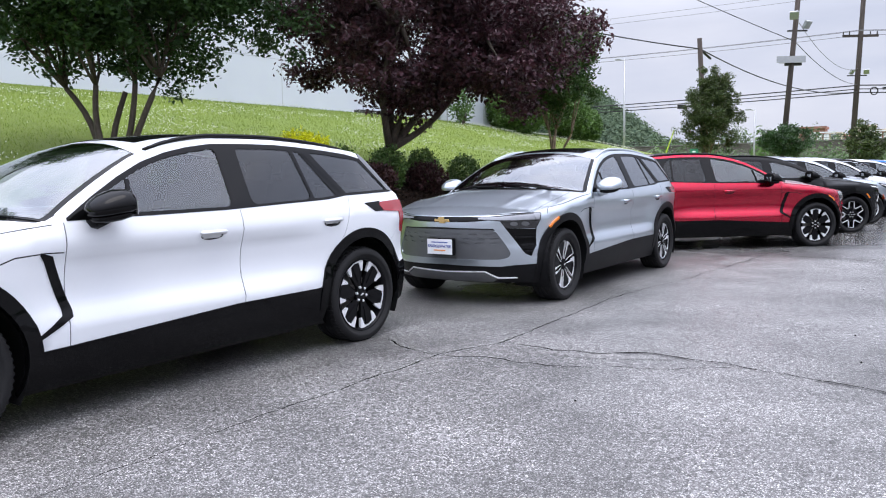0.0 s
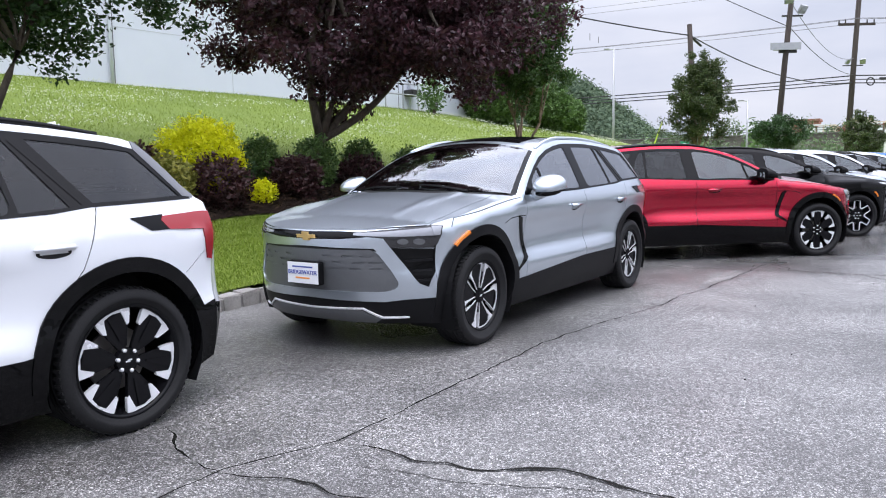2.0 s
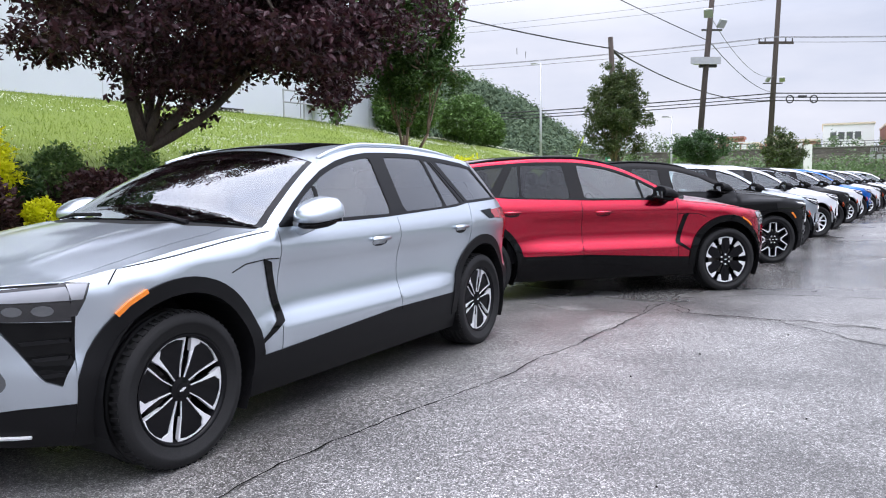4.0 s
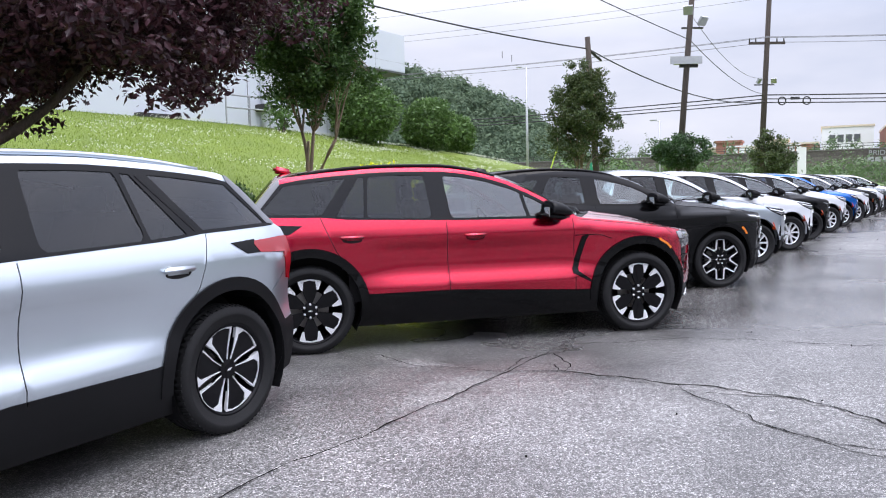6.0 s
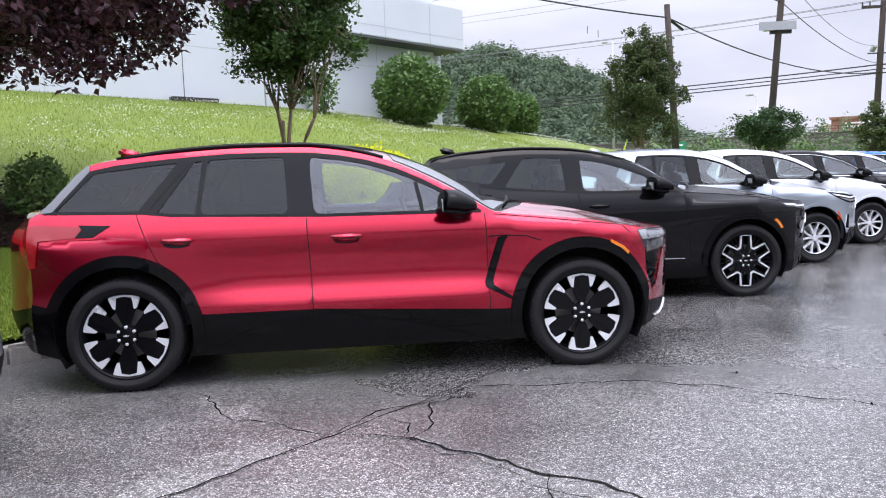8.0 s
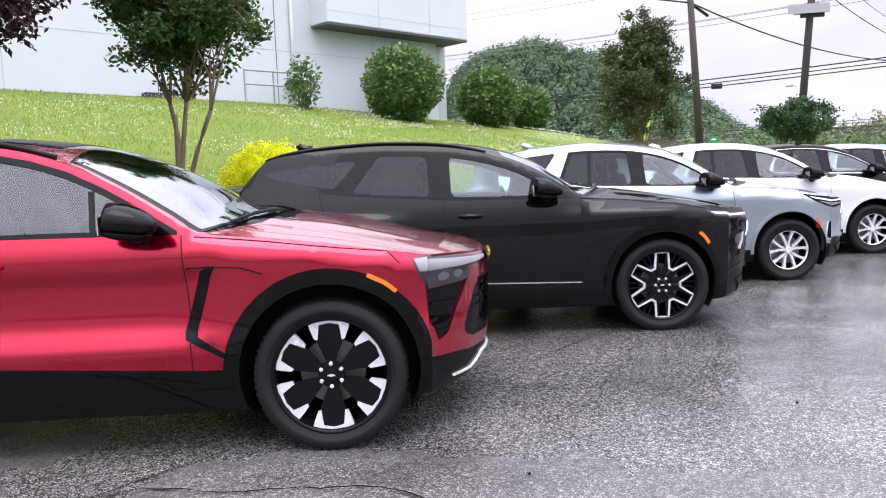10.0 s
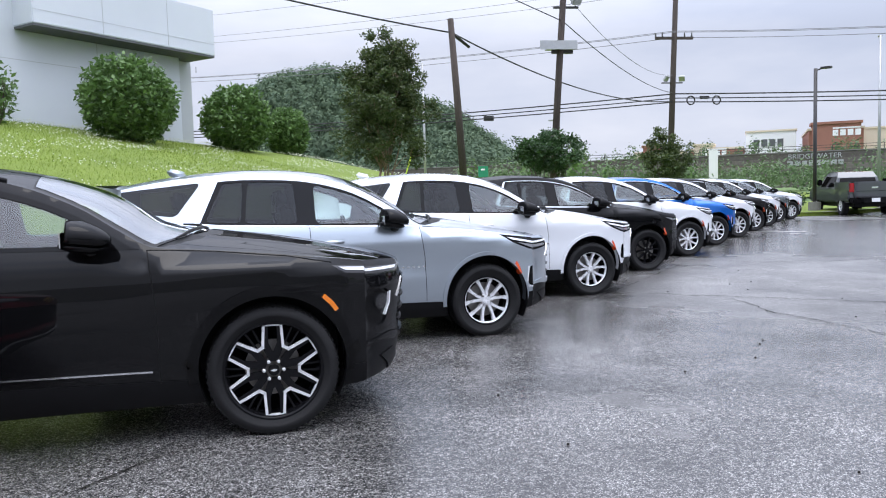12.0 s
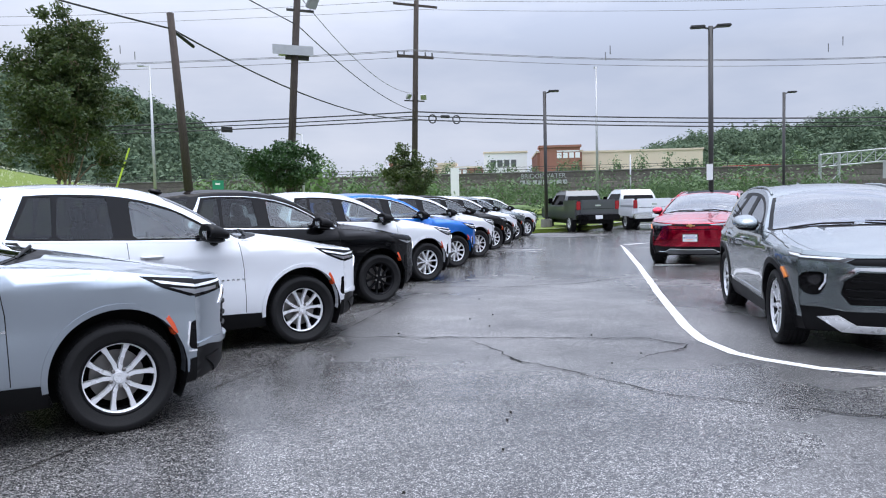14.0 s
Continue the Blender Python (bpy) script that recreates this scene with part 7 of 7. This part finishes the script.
lamp_post("dark bronze square lamp post on the grass island", 30.3, 44.0, 6.6, 0.085, M_DARKPOST, ((-0.6, 0.25),))
near = lamp_post("dark bronze lamp post with two heads in the car park", 30.1, 33.4, 7.3, 0.09, M_DARKPOST, ((-0.6, 0.25), (2.5, 0.25)))
part("notice", boxed(-0.16, -0.14, -0.22, 0.05, 2.0, 2.55), M_WHITE, near)
lamp_post("dark bronze lamp post beyond the parked trucks", 46.5, 44.0, 7.25, 0.085, M_DARKPOST, ((-0.6, 0.25),))
lamp_post("tall slim grey steel street light", 47.8, 62.8, 12.0, 0.13, M_GALV, ((1.0, 0.2),), base=False, thin=True)
lamp_post("tall slim grey steel street light behind the bank", 15.4, 73.0, 12.0, 0.13, M_GALV, ((2.6, 0.5),), base=False, thin=True)
lamp_post("slim grey post by the far road", 50.5, 62.0, 5.0, 0.06, M_GALV, (), base=False)
lamp_post("slim grey street light by the far road", 23.5, 62.0, 6.2, 0.07, M_GALV, ((2.6, 0.3),), base=False)


# ---- grass island at the row's end ----
def island():
    bm = bmesh.new()
    ring = [(27.6, 42.6), (29.0, 41.9), (31.0, 42.4), (36, 46), (48, 55), (46, 62), (30, 62), (22, 52), (23.5, 46)]
    lo = [bm.verts.new((x, y, 0)) for x, y in soft(ring, 2, 1.5)]
    r = bmesh.ops.extrude_face_region(bm, geom=[bm.faces.new(lo)])
    for v in r["geom"]:
        if isinstance(v, bmesh.types.BMVert):
            v.co.z = 0.16
    bmesh.ops.recalc_face_normals(bm, faces=bm.faces[:])
    tagged(obj("grass_island", bm, M_GRASS), "raised grass island with a kerb", "lawn", kind="structure")
    pts = soft(ring, 2, 1.5)
    tagged(ribbon("island_kerb", pts + pts[:1], 0.18, 0.165, M_KERB, 2, 0.05), "pale kerb round the grass island", "kerb", kind="structure")


island()
for i, (x, y) in enumerate(((28.8, 47.0), (29.8, 47.6), (30.9, 48.2), (32.2, 48.9), (31.6, 50.5))):
    bush("low_hedge_shrub", "low rounded dark green shrub on the grass island", x, y, 0.14, 0.7, 0.7, 0.42, 1200, 0.08, M_LEAF_DARK, 70 + i, 0.6, 0.1)


# ---- retaining wall, stores and the land beyond ----
def far_frame(az, dist):
    """Place beyond the car park: degrees clockwise from ahead, and metres."""
    return 10 + dist * math.sin(radians(az)), 13.8 + dist * math.cos(radians(az))


def retaining_wall():
    root = empty("retaining_wall", Matrix.Translation((65, 109, 0)) @ Matrix.Rotation(radians(-30), 4, "Z"))
    for c in range(6):
        z0 = 1.0 + c * 0.77
        part("stone_course", boxed(-66, 80, -0.6 + 0.05 * c, 0.6, z0, z0 + 0.75 - 0.02 * (c % 2), bevel=0.03), M_STONE, root)
    part("coping", boxed(-66, 80, -0.45, 0.7, 5.62, 5.74), M_KERB_TOP, root)
    for k in range(-66, 80, 3):
        part("fence_post", boxed(k, k + 0.08, 0.2, 0.28, 5.74, 6.5), M_DARKPOST, root)
    for z in (6.1, 6.45):
        part("fence_rail", boxed(-66, 80, 0.21, 0.27, z, z + 0.06), M_DARKPOST, root)
    # pale raised letters on the stone, too small to read
    lettering("wall_letter", "BRIDGEWATER", 0.95, M_GALV, root, Matrix.Translation((6.9, -0.66, 5.05)) @ Matrix.Rotation(radians(90), 4, "X"))
    x = 3.6
    for w in (0.7, 0.7, 0.6, 0.5, 0.7, 0.8, 0.7, 0.6):
        part("wall_letter", boxed(x, x + w, -0.72, -0.6, 3.85, 4.5), M_GALV, root)
        x += w + 0.2
    tagged(root, "long dark stone block retaining wall with pale lettering", "wall")


retaining_wall()


def store(name, label, az, dist, width, z0, z1, mat, depth=25, portal=None):
    x, y = far_frame(az, dist)
    root = empty(name, Matrix.Translation((x, y, 0)) @ Matrix.Rotation(radians(-30), 4, "Z"))
    part("wall", boxed(0, width, 0, depth, z0, z1), mat, root)
    part("parapet", boxed(-0.2, width + 0.2, -0.2, depth, z1, z1 + 0.4), M_CREAM, root)
    if portal:
        a, b, zt, pm = portal
        part("portal", boxed(a, b, -1.4, 4, z0, zt), pm, root)
        part("portal_cap", boxed(a - 0.3, b + 0.3, -1.7, 4.2, zt, zt + 0.5), pm, root)
        for c in (0.30, 0.62):
            part("doorway", boxed(a + (b - a) * c, a + (b - a) * (c + 0.2), -1.43, -1.4, z0, z0 + (zt - z0) * 0.4), M_CREAM, root)
        sx = a + (b - a) * 0.42
        for k in range(4):
            part("sign_letter", boxed(sx + k * 1.35, sx + k * 1.35 + 1.0, -1.5, -1.4, zt - 2.4, zt - 1.2), M_WHITE, root)
        part("sign_letter", boxed(sx, sx + 5, -1.5, -1.4, zt - 1.0, zt - 0.7), M_WHITE, root)
    return tagged(root, label, "building")


store("brick_store", "red-brown brick store with white sign letters", 33.2, 172, 10, 3.5, 12.4, M_BRICKRED, portal=(0.6, 9.4, 13.4, M_BRICKRED))
store("cream_store", "long low cream store building", 36.4, 180, 28, 3.5, 12.6, M_CREAM)
w1 = store("white_store", "white store front with a dark sign", 29.2, 178, 10, 3.5, 13.0, M_WHITE)
for k in range(4):
    part("sign_letter", boxed(1.5 + k * 1.6, 2.7 + k * 1.6, -0.1, 0.0, 9.8, 11.4), M_JOINT, w1)
store("brick_shop", "low brick shop row with dark canopies", 25.4, 176, 11, 3.5, 9.6, M_BRICKRED, portal=(1, 5, 10.4, M_CREAM))
store("pale_shop", "low pale shop with a red fascia", 21.5, 170, 10, 3.5, 9.0, M_CREAM, portal=(2, 7, 10.2, M_BRICKRED))
tr_x, tr_y = far_frame(48.3, 150)
trailer = empty("freight_trailer", Matrix.Translation((tr_x, tr_y, 3.4)) @ Matrix.Rotation(radians(-42), 4, "Z"))
part("box_body", boxed(-5, 5, 0, 2.5, 1.0, 3.8, bevel=0.05), M_REDBOX, trailer)
part("lettering", boxed(-1.6, 3.0, -0.03, 0.0, 2.2, 2.9), M_WHITE, trailer)
part("chassis", boxed(-5, 5, 0.3, 2.2, 0.6, 1.0), M_CABLE, trailer)
tagged(trailer, "long red freight trailer with pale lettering", "trailer")


# steel sign gantry
def gantry():
    x, y = far_frame(52.6, 70)
    root = empty("sign_gantry", Matrix.Translation((x, y, -1.3)) @ Matrix.Rotation(radians(-52), 4, "Z"))
    for px in (0, 1.4):
        part("post", tube(bmesh.new(), [(px, 0, 0), (px, 0, 6.0)], 0.12, 8), M_GALV, root)
    for z in (5.0, 6.0):
        for yy in (0, 0.9):
            part("chord", tube(bmesh.new(), [(0, yy, z), (16, yy, z + 0.9)], 0.07, 6), M_GALV, root)
    for k in range(16):
        a, b = (k, 0.0, 5.0 + 0.056 * k), (k + 1, 0.0, 6.056 + 0.056 * k)
        part("brace", tube(bmesh.new(), [a, b], 0.045, 5), M_GALV, root)
        part("brace", tube(bmesh.new(), [(k, 0, 6.0 + 0.056 * k), (k, 0, 5.0 + 0.056 * k)], 0.045, 5), M_GALV, root)
    for z in (1.5, 3.0):
        part("brace", tube(bmesh.new(), [(0, 0, z), (1.4, 0, z + 1.4)], 0.05, 5), M_GALV, root)
    part("sign_panel", boxed(4.5, 16, -0.25, -0.15, 3.9, 5.3), M_GALV, root)
    part("walkway", boxed(5, 16, -1.0, -0.3, 6.6, 6.7), M_GALV, root)
    tagged(root, "grey steel lattice sign gantry over the road", "gantry")


gantry()
sg = empty("road_sign", Matrix.Translation((17.2, 56.7, 0)))
part("sign_panel", boxed(-0.3, 0.3, -0.02, 0.02, 2.35, 3.0), M_SIGNGREEN, sg)
part("sign_mark", boxed(-0.15, 0.1, -0.03, -0.02, 2.75, 2.85), M_WHITE, sg)
part("post", tube(bmesh.new(), [(0, 0.05, 0), (0, 0.05, 3.0)], 0.03, 6), M_GALV, sg)
tagged(sg, "small green road sign on a post", "road sign")
wb_x, wb_y = far_frame(27.0, 60)
ws = empty("upright_board", Matrix.Translation((wb_x, wb_y, 0)))
part("sign_panel", boxed(-0.35, 0.35, -0.05, 0.05, 2.0, 4.2), M_WHITE, ws)
part("post", tube(bmesh.new(), [(0, 0.1, 0), (0, 0.1, 4.2)], 0.05, 6), M_GALV, ws)
tagged(ws, "plain white upright sign beyond the lawn", "road sign")


# ---- woods ----
def woods(name, label, spots, leaf, seed, per=46, size=0.9):
    """Many distant trees, leaf sprays over a rough crown shape."""
    rng = np.random.default_rng(seed)
    out, way = [], []
    for x, y, z, r, h in spots:
        u = rng.normal(size=(per, 3))
        u /= np.linalg.norm(u, axis=1)[:, None]
        k = rng.uniform(0.5, 1.05, (per, 1)) * (1 + 0.35 * np.sin(u[:, :1] * 5 + x) * np.cos(u[:, 1:2] * 4 + y))
        out.append(u * k * np.array([r, r, h * 0.5]) + np.array([x, y, z + h * 0.5]))
        way.append(u)
    v, f = crown_leaves(np.concatenate(out), np.concatenate(way), size, rng)
    return tagged(arrays(name, v, f, leaf), label, "woods", kind="stuff")


def hill(name, label, profile, r0, r1, seed, trees, leaf):
    """A wooded hill whose skyline follows a profile of elevation over azimuth."""
    el = Curve(profile)
    az0, az1 = profile[0][0], profile[-1][0]

    def height(az, r):
        return math.tan(radians(max(0.0, el(az)))) * r1 * ease(r, r0, r1) * (1 - 0.5 * ease(r, r1, r1 * 1.6)) + 3 * noise.noise((az * 0.2, r * 0.02, seed))
    azs = np.linspace(az0, az1, 60)
    rs = np.linspace(r0, r1 * 1.5, 22)
    verts = [(*far_frame(a, r), height(a, r) - 2.0) for a in azs for r in rs]
    k = len(rs)
    faces = [(i * k + j, (i + 1) * k + j, (i + 1) * k + j + 1, i * k + j + 1) for i in range(len(azs) - 1) for j in range(k - 1)]
    tagged(arrays(name, verts, faces, leaf, smooth=True), label, "hill", kind="structure")
    rng = np.random.default_rng(seed)
    spots = []
    for _ in range(trees):
        a = rng.uniform(az0, az1)
        r = r0 + (r1 * 1.08 - r0) * rng.uniform(0, 1) ** 0.75
        x, y = far_frame(a, r)
        s = rng.uniform(0.7, 1.3)
        spots.append((x, y, height(a, r) - 3.0, 3.4 * s, 8.0 * s))
    woods(name + "_woods", label + ", leafy treetops", spots, leaf, seed + 1, 150, 0.62)


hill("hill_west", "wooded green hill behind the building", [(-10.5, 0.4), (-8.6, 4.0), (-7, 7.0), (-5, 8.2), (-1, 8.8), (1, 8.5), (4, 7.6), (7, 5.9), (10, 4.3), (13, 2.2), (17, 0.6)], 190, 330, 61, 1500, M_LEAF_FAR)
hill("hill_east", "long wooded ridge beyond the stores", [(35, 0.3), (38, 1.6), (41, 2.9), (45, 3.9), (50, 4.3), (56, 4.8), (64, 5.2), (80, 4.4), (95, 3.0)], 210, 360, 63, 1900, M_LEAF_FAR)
rng = np.random.default_rng(77)
spots = []
for _ in range(170):
    a, d = rng.uniform(7, 54), rng.uniform(58, 100)
    x, y = far_frame(a, d)
    s = rng.uniform(0.7, 1.7)
    spots.append((x, y, 0.4 + max(0, d - 70) * 0.03, 1.5 * s, 2.4 * s))
woods("roadside_shrubs", "tangled green shrubs below the retaining wall", spots, M_LEAF_WOOD, 78, 190, 0.14)
spots = []
for _ in range(60):
    a = rng.uniform(9, 52)
    x, y = far_frame(a, 122 + rng.uniform(0, 30))
    s = rng.uniform(0.5, 1.1)
    spots.append((x, y, 4.4, 1.5 * s, 5.2 * s))
woods("terrace_trees", "small green trees on the terrace by the stores", spots, M_LEAF_WOOD, 79, 150, 0.2)
spots = []
for _ in range(260):
    a = rng.uniform(34, 62)
    x, y = far_frame(a, rng.uniform(190, 235))
    s = rng.uniform(0.8, 1.3)
    spots.append((x, y, 1.5, 4.0 * s, 8.5 * s))
woods("middle_woods", "green trees at the foot of the ridge", spots, M_LEAF_WOOD, 80, 170, 0.5)
spots = [(*far_frame(a, d), 0.5, 1.2, h) for a, d, h in ((16.6, 55, 4.6), (8.6, 62, 3.6), (13.5, 70, 4.2), (19.5, 66, 3.6), (25.0, 62, 3.4), (10.9, 58, 2.6))]
woods("roadside_saplings", "young light green trees by the road", spots, M_LEAF_BUSH, 81, 260, 0.2)


# ---- pickup trucks ----
def pickup(paint, label, m):
    """A crew cab pickup; its rear bumper's middle on the ground is the origin, x points ahead."""
    t = empty("pickup_truck", m)
    W = 1.0
    bm = boxed(0.1, 5.7, -W, W, 0.55, 1.12, bevel=0.07)
    part("body", bm, paint, t, smooth=False)
    for s in (-1, 1):
        part("bed_side", boxed(0.06, 1.95, s * (W - 0.05) - 0.05, s * (W - 0.05) + 0.05, 1.1, 1.42, bevel=0.03), paint, t)
        part("tail_lamp", boxed(0.02, 0.10, s * 0.88 - 0.09, s * 0.88 + 0.09, 0.98, 1.36, bevel=0.02), M_TAIL, t)
        part("mirror", boxed(3.45, 3.6, s * 1.14 - 0.1, s * 1.14 + 0.1, 1.28, 1.55, bevel=0.03), M_GLOSS, t)
    gate = part("tailgate", boxed(0.03, 0.10, -0.80, 0.80, 0.80, 1.42, bevel=0.02), paint, t)
    part("badge", boxed(0.015, 0.03, -0.12, 0.12, 1.13, 1.20), M_CHROME, gate)
    part("tailgate_groove", boxed(0.022, 0.03, -0.72, 0.72, 1.01, 1.03), M_SEAM, gate)
    part("rear_bumper", boxed(-0.12, 0.12, -0.98, 0.98, 0.52, 0.76, bevel=0.04), M_CHROME if paint == P_WHITE else M_GLOSS, t)
    part("licence_plate", boxed(-0.135, -0.12, -0.16, 0.16, 0.57, 0.73), M_PLATE, t)
    bm = bmesh.new()
    prof = [(1.97, 1.12, 0.94), (2.10, 1.62, 0.80), (2.35, 1.86, 0.72), (3.3, 1.90, 0.72), (3.75, 1.80, 0.74), (4.35, 1.30, 0.90), (4.4, 1.12, 0.94)]
    L = [bm.verts.new((x, w, z)) for x, z, w in prof]
    Rr = [bm.verts.new((x, -w, z)) for x, z, w in prof]
    for i in range(len(prof) - 1):
        bm.faces.new((L[i], L[i + 1], Rr[i + 1], Rr[i]))
    bm.faces.new(L[::-1])
    bm.faces.new(Rr)
    bmesh.ops.recalc_face_normals(bm, faces=bm.faces[:])
    part("cab", bm, paint, t)
    bm = bmesh.new()
    vs = [bm.verts.new(p) for p in ((1.985, 0.80, 1.24), (1.985, -0.80, 1.24), (2.10, -0.70, 1.60), (2.10, 0.70, 1.60))]
    bm.faces.new(vs)
    bmesh.ops.translate(bm, vec=(-0.02, 0, 0), verts=bm.verts[:])
    part("rear_window", bm, M_GLOSS, t)
    for s in (-1, 1):
        bm = bmesh.new()
        vs = [bm.verts.new(p) for p in ((2.2, s * 0.93, 1.22), (4.1, s * 0.93, 1.22), (3.72, s * 0.785, 1.68), (2.3, s * 0.785, 1.68))]
        bm.faces.new(vs)
        part("side_window", bm, M_GLOSS, t)
    part("bonnet", boxed(4.3, 5.7, -0.92, 0.92, 1.08, 1.24, bevel=0.06), paint, t)
    part("underbody", boxed(0.3, 5.5, -0.7, 0.7, 0.35, 0.6), M_CLAD, t)
    for x in (1.15, 4.75):
        for s in (-1, 1):
            wheel(t, x, s * 0.86, 0.41, 0.25, "twin")
    return tagged(t, label, "pickup", "parked vehicles")


def tail_at(x, y, heading):
    return Matrix.Translation((x, y, 0)) @ Matrix.Rotation(radians(heading), 4, "Z")


pickup(P_GRAPHITE, "dark grey pickup truck parked tail out", tail_at(30.75, 40.6, 72))
pickup(P_WHITE, "white pickup truck parked tail out", tail_at(33.6, 40.2, 70))
dark = repaint(copy_thing(grey_gas, tail_at(40.5, 45.0, 58)), [P_STEEL], [P_BLACK])
tagged(dark, "dark crossover parked beyond the white pickup")
far_white = repaint(copy_thing(silver_compact, tail_at(34.5, 34.6, 216)), [P_SILVER], [P_WHITE])
tagged(far_white, "white compact crossover behind the red one, mostly hidden")

# added plain wall, never in view, closes the car park behind the walk
behind = place(empty("rear_building"), 0, -16, 0)
# kept low and pale so that car sides reflect more sky
part("wall", boxed(-40, 16, -8, 0, 0, 3.2), surface("plain_wall", (0.30, 0.30, 0.29), (0.38, 0.375, 0.36), 0.6, 20, (0.7, 0.9)), behind)
tagged(behind, "added low grey wall, out of view, closing the car park", "building", kind="structure")
